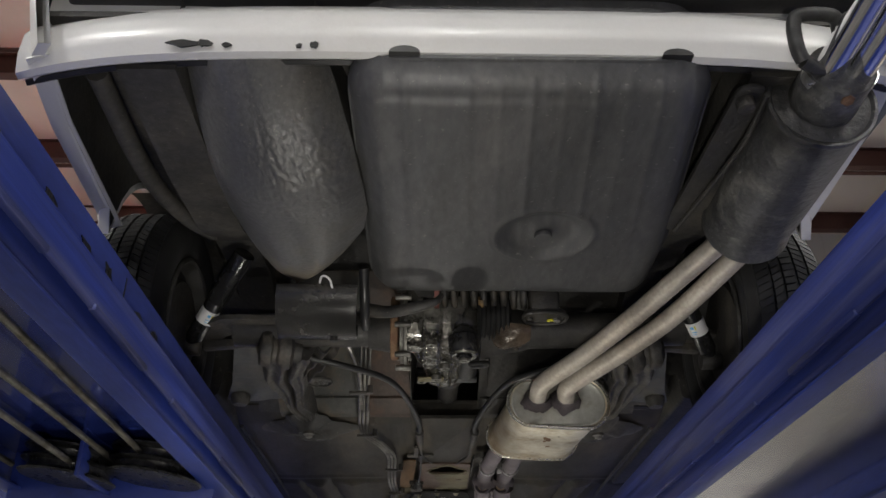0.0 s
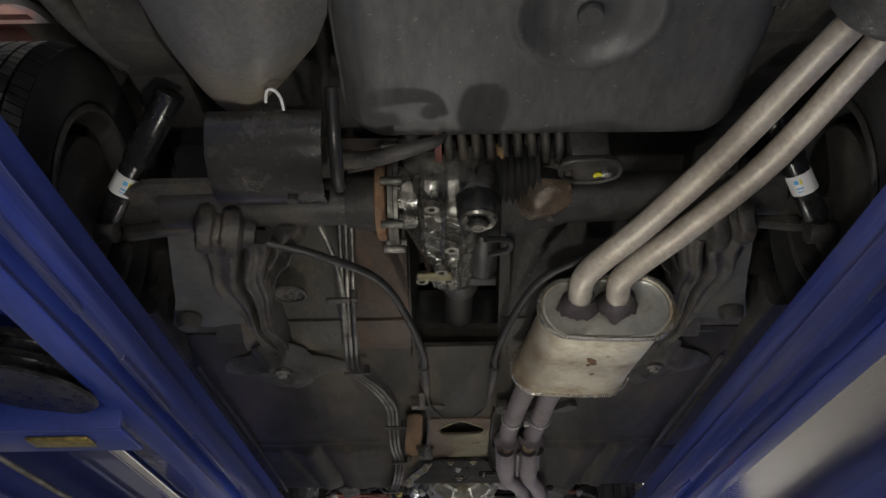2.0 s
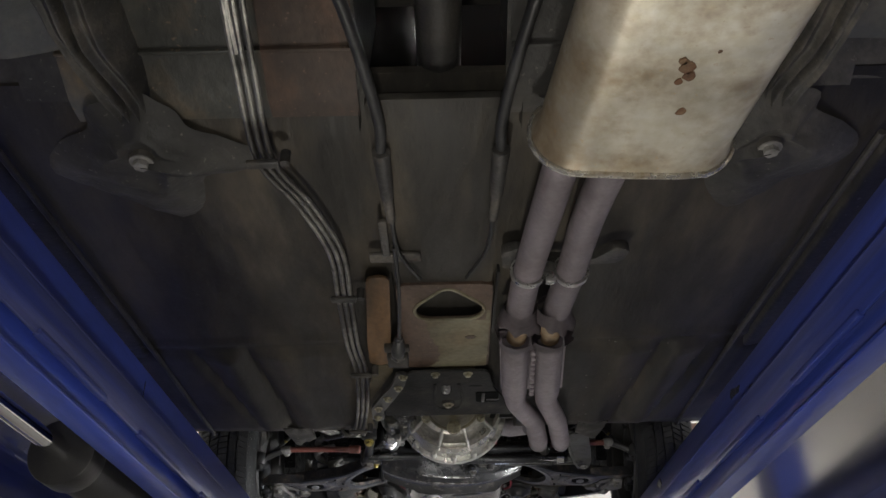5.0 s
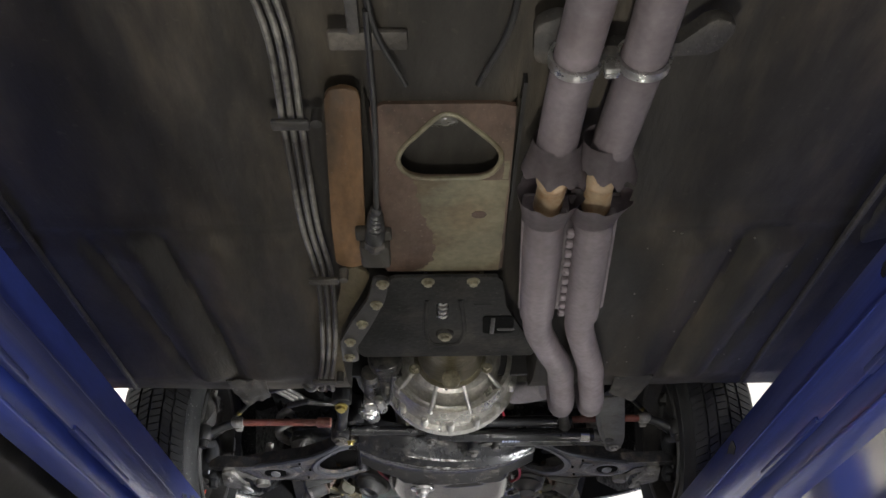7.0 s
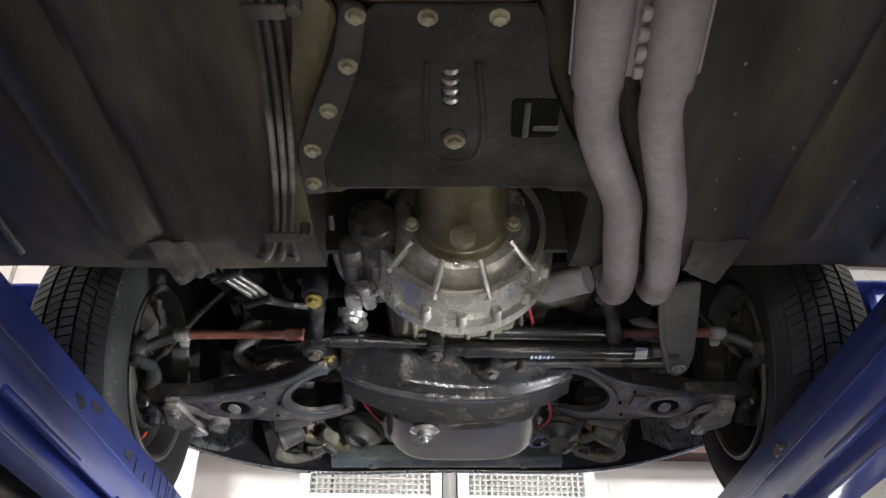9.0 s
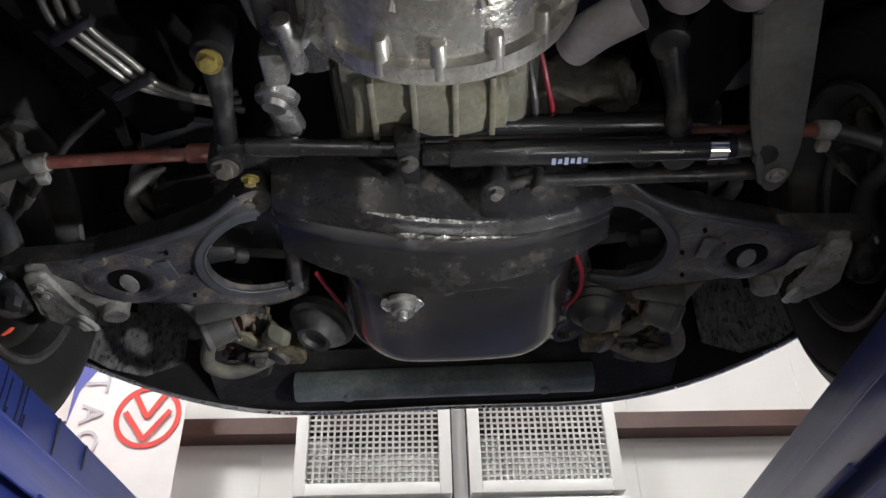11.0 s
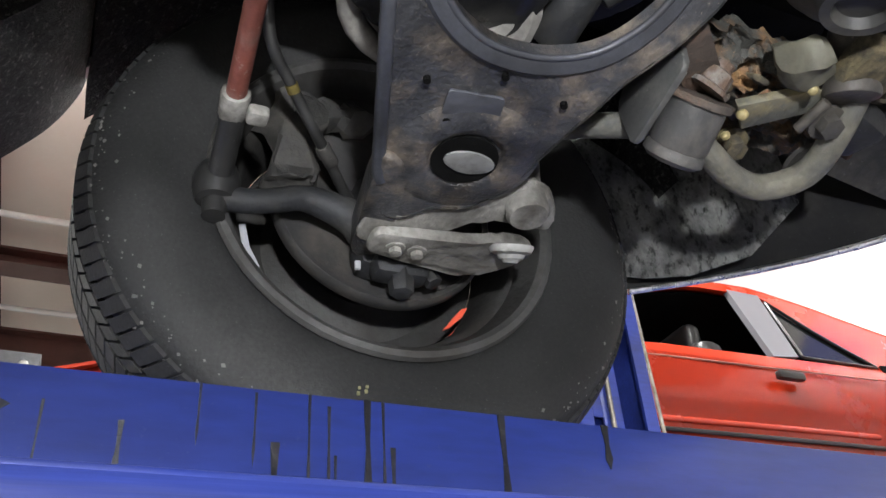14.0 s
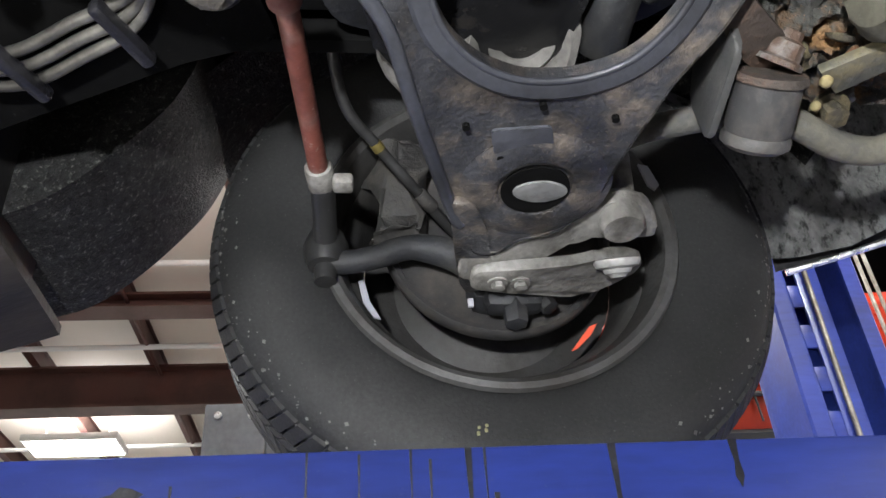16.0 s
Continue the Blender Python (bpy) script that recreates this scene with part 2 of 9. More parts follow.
BLUE = material("blue_lift_paint", (0.031, 0.055, 0.295), 0.36, 0, (0.014, 0.02, 0.085), 0.3, 5, 110, 0.06, 0.34, 0.3, (1, 0.2, 1), coat=0.08)
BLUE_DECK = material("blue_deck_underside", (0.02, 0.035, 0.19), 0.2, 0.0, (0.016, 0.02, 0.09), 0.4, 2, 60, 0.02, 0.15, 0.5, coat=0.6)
# pale mirror tone, set to carry a bright floor reflection on the deck
DECK_SHEEN = material("deck_underside_sheen", (0.72, 0.70, 0.68), 0.12, 1.0, (0.3, 0.31, 0.38), 0.2, 0.7, 20, 0.0, 0.05, 0.5)
GREASE = material("black_grease", (0.012, 0.012, 0.014), 0.35, 0, (0.03, 0.03, 0.035), 0.3, 30, 120, 0.2)
RAIL_WORN = material("scuffed_blue_rail", (0.030, 0.050, 0.255), 0.36, 0.1, (0.13, 0.135, 0.22), 0.36, 26, 150, 0.08, 0.45, 0.25, (1, 0.035, 1), coat=0.1, specks=0.0)
STEEL_CABLE = material("steel_cable", (0.36, 0.34, 0.3), 0.45, 0.8, (0.2, 0.18, 0.14), 0.4, 20, 300, 0.2)
WHITE_LABEL = plain("white_label", (0.78, 0.78, 0.78), 0.4)
CYAN = plain("pale_blue_print", (0.1, 0.42, 0.75), 0.4)
RED_MARK = plain("red_wheel_mark", (0.75, 0.1, 0.05), 0.6)
WHITE_MARK = plain("white_wheel_mark", (0.36, 0.37, 0.40), 0.7)
RED_CABLE = plain("red_cable", (0.19, 0.010, 0.02), 0.45)
YELLOW_CAP = plain("yellow_cap", (0.65, 0.6, 0.03), 0.5)
WALL_WHITE = material("white_wall_sheet", (0.81, 0.80, 0.785), 0.6, 0, (0.74, 0.725, 0.70), 0.35, 0.9, 30, 0.04, 0.08, 0.4)
CEIL_CREAM = material("cream_ceiling_sheet", (0.82, 0.755, 0.68), 0.7, 0, (0.75, 0.69, 0.62), 0.35, 0.8, 20, 0.04, 0.08, 0.4)
BROWN = material("brown_steel_paint", (0.085, 0.034, 0.027), 0.5, 0, (0.06, 0.025, 0.02), 0.4, 2, 60, 0.05, 0.2)
CONCRETE = material("concrete_floor", (0.14, 0.134, 0.124), 0.6, 0, (0.10, 0.097, 0.09), 0.45, 1.2, 40, 0.15, 0.25, 0.3)
RIM_LIP = material("rubbed_rim_lip", (0.085, 0.084, 0.083), 0.5, 0.2, (0.05, 0.047, 0.043), 0.4, 14, 140, 0.15)
# near-black that puts shade into recesses, hole discs and the red car's cabin
SHADE_BLACK = material("near_black_shade", (0.005, 0.005, 0.005), 0.9, 0, (0.009, 0.009, 0.009), 0.3, 8, shine=0.05)
ORANGE_RED = material("orange_red_car_paint", (0.5, 0.036, 0.012), 0.22, 0, (0.43, 0.030, 0.011), 0.3, 2, 200, 0.0, 0.05, 0.5, coat=0.35)
DARK_GLASS = glass("dark_glass")
VENT_WHITE = plain("white_vent_frame", (0.82, 0.82, 0.81), 0.45)
VENT_BACK = material("dark_vent_core", (0.10, 0.10, 0.102), 0.7, 0, (0.16, 0.16, 0.16), 0.4, 3, 60, 0.1)
VENT_SHEET = material("grey_blanking_sheet", (0.55, 0.55, 0.54), 0.6, 0, (0.62, 0.62, 0.6), 0.4, 3, 60, 0.05)
BANNER = material("banner_cloth", (0.8, 0.8, 0.8), 0.6, 0, (0.74, 0.74, 0.75), 0.3, 2, 60, 0.05, 0.05)
BANNER_RED = plain("banner_red", (0.72, 0.07, 0.06), 0.6)
BANNER_BLUE = plain("banner_blue", (0.12, 0.14, 0.45), 0.6)
BANNER_GREY = plain("banner_grey", (0.56, 0.57, 0.62), 0.6)
BOX_GREY = material("grey_box", (0.13, 0.135, 0.14), 0.5, 0.2, (0.1, 0.1, 0.1), 0.3, 8)
LAMP_GLOW = plain("lamp_glow", (1, 0.97, 0.92), 0.5, 0, 18)
LAMP_SHELL = plain("lamp_shell", (0.7, 0.7, 0.7), 0.4)

# ---- mesh tools ----
WORLD_OF = {}


def part(name, bm, mat, parent=None, label="", smooth=True):
    me = bpy.data.meshes.new(name)
    bmesh.ops.recalc_face_normals(bm, faces=bm.faces[:])
    bm.to_mesh(me)
    bm.free()
    me.materials.append(mat)
    if smooth:
        me.shade_smooth()
        me.set_sharp_from_angle(angle=radians(38))
    ob = new(name, me)
    if parent is not None:
        ob.parent = parent
        ob.matrix_parent_inverse = WORLD_OF.get(parent, Matrix()).inverted()
    if label:
        tagged(ob, label)
    return ob


def thing(name, at, label, category, group="", kind=""):
    ob = new(name)
    ob.matrix_world = Matrix.Translation(at)
    WORLD_OF[ob] = Matrix.Translation(at)
    ob.empty_display_size = 0.1
    return tagged(ob, label, category, group, kind)


def single(name, bm, mat, label, category, kind="", group="", smooth=True):
    return tagged(part(name, bm, mat, None, "", smooth), label, category, group, kind)


def box(bm, c, s, bevel=0.0, m=None, seg=2):
    r = bmesh.ops.create_cube(bm, size=1)
    t = Matrix.LocRotScale(c, None, s) if m is None else m @ Matrix.LocRotScale(c, None, s)
    bmesh.ops.transform(bm, matrix=t, verts=r["verts"])
    if bevel:
        edges = list({e for v in r["verts"] for e in v.link_edges})
        bmesh.ops.bevel(bm, geom=edges, offset=bevel, segments=seg, profile=0.5, affect="EDGES")
    return bm


def span(bm, lo, hi, bevel=0.0, seg=2):
    c = [(a + b) / 2 for a, b in zip(lo, hi)]
    return box(bm, c, [abs(b - a) for a, b in zip(lo, hi)], bevel, None, seg)


def rod(bm, a, b, r0, r1=None, seg=20, bevel=0.0):
    a, b = Vector(a), Vector(b)
    r1 = r0 if r1 is None else r1
    q = (b - a).to_track_quat("Z", "Y").to_matrix().to_4x4()
    r = bmesh.ops.create_cone(bm, cap_ends=True, segments=seg, radius1=r0, radius2=r1, depth=(b - a).length,
                              matrix=Matrix.Translation((a + b) / 2) @ q)
    if bevel:
        edges = [e for e in {e for v in r["verts"] for e in v.link_edges} if len(e.link_faces) == 2 and any(len(f.verts) > 4 for f in e.link_faces)]
        bmesh.ops.bevel(bm, geom=edges, offset=bevel, segments=2, profile=0.5, affect="EDGES")
    return bm


def smooth_line(pts, steps=8):
    p = [Vector(q) for q in pts]
    p = [p[0] * 2 - p[1]] + p + [p[-1] * 2 - p[-2]]
    out = []
    for i in range(1, len(p) - 2):
        for k in range(steps):
            t = k / steps
            a, b, c, d = p[i - 1], p[i], p[i + 1], p[i + 2]
            out.append(0.5 * (2 * b + (c - a) * t + (2 * a - 5 * b + 4 * c - d) * t * t + (3 * b - 3 * c + d - a) * t ** 3))
    out.append(p[-2])
    return out


def tube(bm, pts, r, seg=12, steps=8, smooth=True, radii=None):
    line = smooth_line(pts, steps) if smooth else [Vector(q) for q in pts]
    rings = []
    up = Vector((0.13, 0.21, 0.97)).normalized()
    for i, c in enumerate(line):
        d = (line[min(i + 1, len(line) - 1)] - line[max(i - 1, 0)]).normalized()
        s = d.cross(up)
        if s.length < 0.05:
            s = d.cross(Vector((1, 0, 0)))
        s.normalize()
        u = s.cross(d).normalized()
        rr = r if radii is None else np.interp(i / (len(line) - 1), [k / (len(radii) - 1) for k in range(len(radii))], radii)
        rings.append([bm.verts.new(c + (s * math.cos(2 * math.pi * k / seg) + u * math.sin(2 * math.pi * k / seg)) * rr) for k in range(seg)])
    for a, b in zip(rings, rings[1:]):
        for k in range(seg):
            bm.faces.new((a[k], a[(k + 1) % seg], b[(k + 1) % seg], b[k]))
    bm.faces.new(rings[0])
    bm.faces.new(list(reversed(rings[-1])))
    return bm


def lathe(bm, profile, at, axis=(1, 0, 0), seg=48, close=True):
    """Turns (radius, height) pairs round an axis through at."""
    q = Vector(axis).to_track_quat("Z", "Y").to_matrix()
    at = Vector(at)
    rings = []
    for r, h in profile:
        rings.append([bm.verts.new(at + q @ Vector((r * math.cos(2 * math.pi * k / seg), r * math.sin(2 * math.pi * k / seg), h))) for k in range(seg)])
    pairs = list(zip(rings, rings[1:])) + ([(rings[-1], rings[0])] if close else [])
    for a, b in pairs:
        for k in range(seg):
            bm.faces.new((a[k], a[(k + 1) % seg], b[(k + 1) % seg], b[k]))
    return bm


def prism(bm, poly, to3d, depth, bevel=0.0):
    """A flat outline (u, v), laid into space by to3d(u, v, w), from w = 0 to depth."""
    a = [bm.verts.new(to3d(u, v, 0)) for u, v in poly]
    b = [bm.verts.new(to3d(u, v, depth)) for u, v in poly]
    n = len(poly)
    faces = [bm.faces.new(a), bm.faces.new(list(reversed(b)))]
    for k in range(n):
        faces.append(bm.faces.new((a[k], b[k], b[(k + 1) % n], a[(k + 1) % n])))
    if bevel:
        edges = list({e for f in faces[:2] for e in f.edges})
        bmesh.ops.bevel(bm, geom=edges, offset=bevel, segments=2, profile=0.5, affect="EDGES")
    return bm


def grid(bm, fn, nu, nv, thick=0.0):
    """A sheet fn(u, v) over the unit square; thick lifts a second skin above it."""
    def skin(dz):
        return [[bm.verts.new(Vector(fn(i / nu, j / nv)) + Vector((0, 0, dz))) for j in range(nv + 1)] for i in range(nu + 1)]
    g = skin(0)
    for i in range(nu):
        for j in range(nv):
            bm.faces.new((g[i][j], g[i + 1][j], g[i + 1][j + 1], g[i][j + 1]))
    if thick:
        h = skin(thick)
        for i in range(nu):
            for j in range(nv):
                bm.faces.new((h[i][j + 1], h[i + 1][j + 1], h[i + 1][j], h[i][j]))
        for i in range(nu):
            bm.faces.new((g[i][0], h[i][0], h[i + 1][0], g[i + 1][0]))
            bm.faces.new((g[i + 1][nv], h[i + 1][nv], h[i][nv], g[i][nv]))
        for j in range(nv):
            bm.faces.new((g[0][j + 1], h[0][j + 1], h[0][j], g[0][j]))
            bm.faces.new((g[nu][j], h[nu][j], h[nu][j + 1], g[nu][j + 1]))
    return bm


def hexbolt(bm, p, axis, r=0.011, h=0.01):
    p, axis = Vector(p), Vector(axis).normalized()
    rod(bm, p, p + axis * h * 0.35, r * 1.5, None, 16)
    rod(bm, p + axis * h * 0.3, p + axis * h * 1.3, r, None, 6, 0.001)
    return bm


def B():
    return bmesh.new()


def rounded(poly, r, n=4):
    """Rounds the corners of an outline."""
    out = []
    k = len(poly)
    for i in range(k):
        p, c, q = Vector(poly[i - 1]), Vector(poly[i]), Vector(poly[(i + 1) % k])
        a = c + (p - c).normalized() * min(r, (p - c).length * 0.45)
        b = c + (q - c).normalized() * min(r, (q - c).length * 0.45)
        for s in range(n + 1):
            t = s / n
            out.append(tuple((1 - t) ** 2 * a + 2 * t * (1 - t) * c + t * t * b))
    return out


def flat_xy(z0, up=1):
    return lambda u, v, w: (u, v, z0 + up * w)

# ---- the hall ----
CX = 0.06
DECK_Z = 1.74
REAR_Y, FRONT_Y, WHEEL_Z, TYRE_R = 2.01, 4.65, 2.04, 0.297
X0, X1, Y0, Y1 = -14.0, 9.0, -12.0, 8.9

floor = single("floor", span(B(), (X0 - 0.2, Y0 - 0.2, -0.2), (X1 + 0.2, Y1 + 1.2, 0)), CONCRETE, "pale grey worn concrete workshop floor", "floor", "structure")
NORTH = [single("wall_north", span(B(), (X0 - 0.2, Y1, 0), (X1 + 0.2, Y1 + 0.2, CEILING_Z)), WALL_WHITE, "white painted metal sheet wall of the workshop", "wall", "structure")]
single("wall_south", span(B(), (X0 - 0.2, Y0 - 0.2, 0), (X1 + 0.2, Y0, CEILING_Z)), WALL_WHITE, "white painted metal sheet wall of the workshop", "wall", "structure")
single("wall_west", span(B(), (X0 - 0.2, Y0, 0), (X0, Y1, CEILING_Z)), WALL_WHITE, "white painted metal sheet wall of the workshop", "wall", "structure")
single("wall_east", span(B(), (X1, Y0, 0), (X1 + 0.2, Y1 + 1.2, CEILING_Z)), CEIL_CREAM, "cream metal sheet wall of the workshop", "wall", "structure")
single("ceiling", span(B(), (X0 - 0.2, Y0 - 0.2, CEILING_Z), (X1 + 0.2, Y1 + 1.2, CEILING_Z + 0.2)), CEIL_CREAM, "cream insulated roof lining between steel purlins", "ceiling", "structure")

for k in range(-13, 2):
    b = B()
    y = 1.33 * k + 7.36
    span(b, (X0, y - 0.05, CEILING_Z - 0.23), (X1, y + 0.05, CEILING_Z - 0.215))
    span(b, (X0, y - 0.012, CEILING_Z - 0.215), (X1, y + 0.012, CEILING_Z - 0.012))
    span(b, (X0, y - 0.05, CEILING_Z - 0.012), (X1, y + 0.05, CEILING_Z))
    single("purlin", b, BROWN, "brown painted steel roof purlin under the ceiling", "purlin", "structure", "roof purlins", smooth=False)
for x, low in ((-9.2, 0.75), (-7.55, 0.40), (5.2, 0.75)):
    b = B()
    span(b, (x - 0.14, Y0, CEILING_Z - low), (x + 0.14, Y1, CEILING_Z - low + 0.03))
    span(b, (x - 0.02, Y0, CEILING_Z - low + 0.03), (x + 0.02, Y1, CEILING_Z - 0.26))
    span(b, (x - 0.14, Y0, CEILING_Z - 0.26), (x + 0.14, Y1, CEILING_Z - 0.232))
    single("roof_beam", b, BROWN, "deep brown painted steel roof beam below the purlins", "beam", "structure", "roof beams", smooth=False)
for z in (1.1, 3.53, 5.3):
    b = prism(B(), [(Y1 - 0.18, z - 0.055), (Y1, z - 0.055), (Y1, z - 0.045), (Y1 - 0.17, z - 0.045), (Y1 - 0.17, z + 0.045), (Y1, z + 0.045), (Y1, z + 0.055), (Y1 - 0.18, z + 0.055)], lambda u, v, q: (X0 + q, u, v), X1 - X0)
    NORTH.append(single("wall_girt", b, BROWN, "brown steel girt along the white wall", "girt", "structure", "wall girts", smooth=False))
b = B()
for x in np.arange(X0 + 0.6, X1, 1.22):
    span(b, (x - 0.006, Y1 - 0.006, 0.0), (x + 0.006, Y1, CEILING_Z))
NORTH.append(single("wall_seam", b, WALL_WHITE, "upright joints of the white wall sheets", "seam", "structure", smooth=False))
for x, z, y in ((-6.75, 6.08, None), (-8.45, 6.08, None), (-11.4, 6.08, None), (3.4, 5.92, None)):
    b = rod(B(), (x, Y0, z), (x, Y1, z), 0.03, None, 12)
    single("roof_conduit", b, LAMP_SHELL, "thin grey pipe hung under the roof", "pipe", "structure", "roof pipes")
for y in (2.1, 5.6, 7.35):
    b = rod(B(), (X0, y, CEILING_Z - 0.30), (X1, y, CEILING_Z - 0.30), 0.022, None, 10)
    single("roof_conduit", b, BROWN, "thin brown pipe hung under the purlins", "pipe", "structure", "roof pipes")

for lx, ly in LAMPS:
    lamp = thing("ceiling_lamp", (lx, ly, CEILING_Z), "white high-bay lamp hung under the roof", "lamp", "high-bay lamps")
    part("housing", span(B(), (lx - 0.3, ly - 0.6, CEILING_Z - 0.59), (lx + 0.3, ly + 0.6, CEILING_Z - 0.5), 0.01), LAMP_SHELL, lamp)
    part("diffuser", span(B(), (lx - 0.26, ly - 0.56, CEILING_Z - 0.604), (lx + 0.26, ly + 0.56, CEILING_Z - 0.592)), LAMP_GLOW, lamp, "glowing white diffuser")
    for dy in (-0.4, 0.4):
        part("hanger", rod(B(), (lx, ly + dy, CEILING_Z - 0.51), (lx, ly + dy, CEILING_Z), 0.008, None, 8), LAMP_SHELL, lamp)
# heads and stands of the added lamps, kept below the view
for lx, ly, lz, watts, cone, tint, aim in STAND_IN_LIGHTS:
    wl = thing("stand_in_light", (lx, ly, 0), "small black lamp on a stand, added in place of a carried light", "lamp", "work lights on stands")
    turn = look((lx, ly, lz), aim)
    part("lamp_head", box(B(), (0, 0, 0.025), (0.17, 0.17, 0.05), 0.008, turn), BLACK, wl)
    part("lens", box(B(), (0, 0, -0.004), (0.14, 0.14, 0.004), 0.001, turn), LAMP_GLOW, wl, "glowing white lens of the added lamp")
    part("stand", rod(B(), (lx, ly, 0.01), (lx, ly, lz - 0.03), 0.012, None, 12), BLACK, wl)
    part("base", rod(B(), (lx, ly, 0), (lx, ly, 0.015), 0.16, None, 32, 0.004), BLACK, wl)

# wall vents: two framed grilles side by side
for x0, x1 in ((-0.95, 0.02), (0.13, 1.08)):
    z0, z1, y = 3.04, 4.04, Y1 - 0.26
    v = thing("wall_vent", ((x0 + x1) / 2, Y1, z0), "white framed air grille with square wire mesh on the wall", "vent", "wall air grilles")
    b = B()
    for lo, hi in (((x0, y, z0), (x0 + 0.075, Y1, z1)), ((x1 - 0.075, y, z0), (x1, Y1, z1)), ((x0 + 0.075, y, z0), (x1 - 0.075, Y1, z0 + 0.075)), ((x0 + 0.075, y, z1 - 0.075), (x1 - 0.075, Y1, z1))):
        span(b, lo, hi, 0.006)
    part("frame", b, VENT_WHITE, v)
    part("core", span(B(), (x0 + 0.075, Y1 - 0.10, z0 + 0.075), (x1 - 0.075, Y1 - 0.08, z1 - 0.075)), VENT_BACK, v, "dark core behind the mesh")
    part("blanking_sheet", span(B(), (x0 + 0.22, Y1 - 0.125, z0 + 0.076), (x1 - 0.076, Y1 - 0.115, z0 + 0.30), 0.002), VENT_SHEET, v, "grey sheet behind the lower mesh")
    part("blanking_sheet", span(B(), (x0 + 0.076, Y1 - 0.15, z0 + 0.076), (x0 + 0.21, Y1 - 0.14, z0 + 0.40), 0.002), VENT_SHEET, v, "grey sheet behind the lower mesh")
    part("blanking_sheet", span(B(), (x0 + 0.076, Y1 - 0.15, z1 - 0.24), (x0 + 0.20, Y1 - 0.14, z1 - 0.076), 0.002), VENT_SHEET, v, "grey sheet behind the upper mesh")
    b = B()
    for k in range(1, 20):
        x = x0 + 0.075 + (x1 - x0 - 0.15) * k / 20
        span(b, (x - 0.007, y + 0.026, z0 + 0.07), (x + 0.007, y + 0.034, z1 - 0.07))
    for k in range(1, 22):
        z = z0 + 0.075 + (z1 - z0 - 0.15) * k / 22
        span(b, (x0 + 0.07, y + 0.029, z - 0.006), (x1 - 0.07, y + 0.037, z + 0.006))
    part("mesh", b, VENT_SHEET, v, "square grey wire mesh", smooth=False)
    NORTH.append(v)
b = span(B(), (0.03, Y1 - 0.2, 2.4), (0.12, Y1 - 0.03, 4.1), 0.004)
NORTH.append(single("vent_post", b, plain("grey_post", (0.4, 0.4, 0.4), 0.5), "grey upright between the two air grilles", "post", "structure"))
b = span(B(), (-1.0, Y1 - 0.24, 2.2), (1.1, Y1 - 0.02, 3.015), 0.01)
NORTH.append(single("vent_duct", b, VENT_WHITE, "white sheet metal duct box under the air grilles", "duct", "structure"))
# the wall stands a few degrees askew to the lift
SKEW = Matrix.Translation((0.06, Y1, 0)) @ Matrix.Rotation(radians(3.2), 4, "Z") @ Matrix.Translation((-0.06, -Y1, 0))
for ob in NORTH:
    ob.matrix_world = SKEW @ WORLD_OF.get(ob, Matrix())

# hanging banner
by = 8.25
banner = thing("banner", (-1.9, by, 4.2), "white advertising banner with a red ring emblem hanging by the wall", "banner")
part("cloth", prism(B(), rounded([(-2.24, 2.3), (-1.56, 2.3), (-1.52, 4.1), (-2.24, 4.1)], 0.02), lambda u, v, w: (u, by + w + 0.02 * math.sin(u * 9), v), 0.006), BANNER, banner)
part("print_blue", prism(B(), [(-2.236, 3.40), (-2.20, 3.62), (-1.90, 4.09), (-2.236, 4.09)], lambda u, v, w: (u, by - 0.024 + w, v), 0.002), BANNER_BLUE, banner, "blue printed corner")
part("print_red", prism(B(), [(-2.20, 3.32), (-2.13, 3.26), (-1.95, 2.99), (-1.76, 2.74), (-1.57, 2.60), (-1.57, 2.32), (-2.20, 2.32)], lambda u, v, w: (u, by - 0.024 + w, v), 0.002), BANNER_RED, banner, "red printed lower field")
b = B()
ex, ez, er, stroke = -1.755, 3.43, 0.20, 0
lathe(b, [(er, 0), (er, 0.003), (er - 0.032, 0.003), (er - 0.032, 0)], (ex, by - 0.026, ez), (0, 1, 0), 48)
for pts in (((-0.09, 0.14), (0.0, -0.01)), ((0.0, -0.01), (0.09, 0.14)), ((-0.135, 0.03), (0.0, -0.15)), ((0.0, -0.15), (0.135, 0.03))):
    (u0, v0), (u1, v1) = pts
    d = Vector((u1 - u0, v1 - v0)).normalized() * 0.016
    stroke += 1
    prism(b, [(u0 - d.y, v0 + d.x), (u1 - d.y, v1 + d.x), (u1 + d.y, v1 - d.x), (u0 + d.y, v0 - d.x)], lambda u, v, w: (ex + u, by - 0.028 - 0.002 * stroke + w, ez + v), 0.003)
part("emblem", b, BANNER_RED, banner, "red ring emblem with two chevrons", smooth=False)
for letter, lz in (("T", 3.66), ("A", 3.46), ("G", 3.29), ("E", 3.13)):
    curve = bpy.data.curves.new("letter", "FONT")
    curve.body, curve.size, curve.extrude, curve.align_x, curve.align_y = letter, 0.20, 0.001, "CENTER", "CENTER"
    source = bpy.data.objects.new("letter", curve)
    flat = bpy.data.meshes.new_from_object(source)
    bpy.data.objects.remove(source)
    glyph = B()
    glyph.from_mesh(flat)
    bpy.data.meshes.remove(flat)
    bmesh.ops.transform(glyph, matrix=Matrix.Translation((-2.10, by - 0.030, lz)) @ Matrix.Rotation(radians(90), 4, "X") @ Matrix.Rotation(radians(-90), 4, "Z"), verts=glyph.verts[:])
    part("letter", glyph, BANNER_GREY, banner, smooth=False)
part("hanging_rod", rod(B(), (-2.4, by, 4.11), (-1.5, by, 4.11), 0.014, None, 10), BOX_GREY, banner)
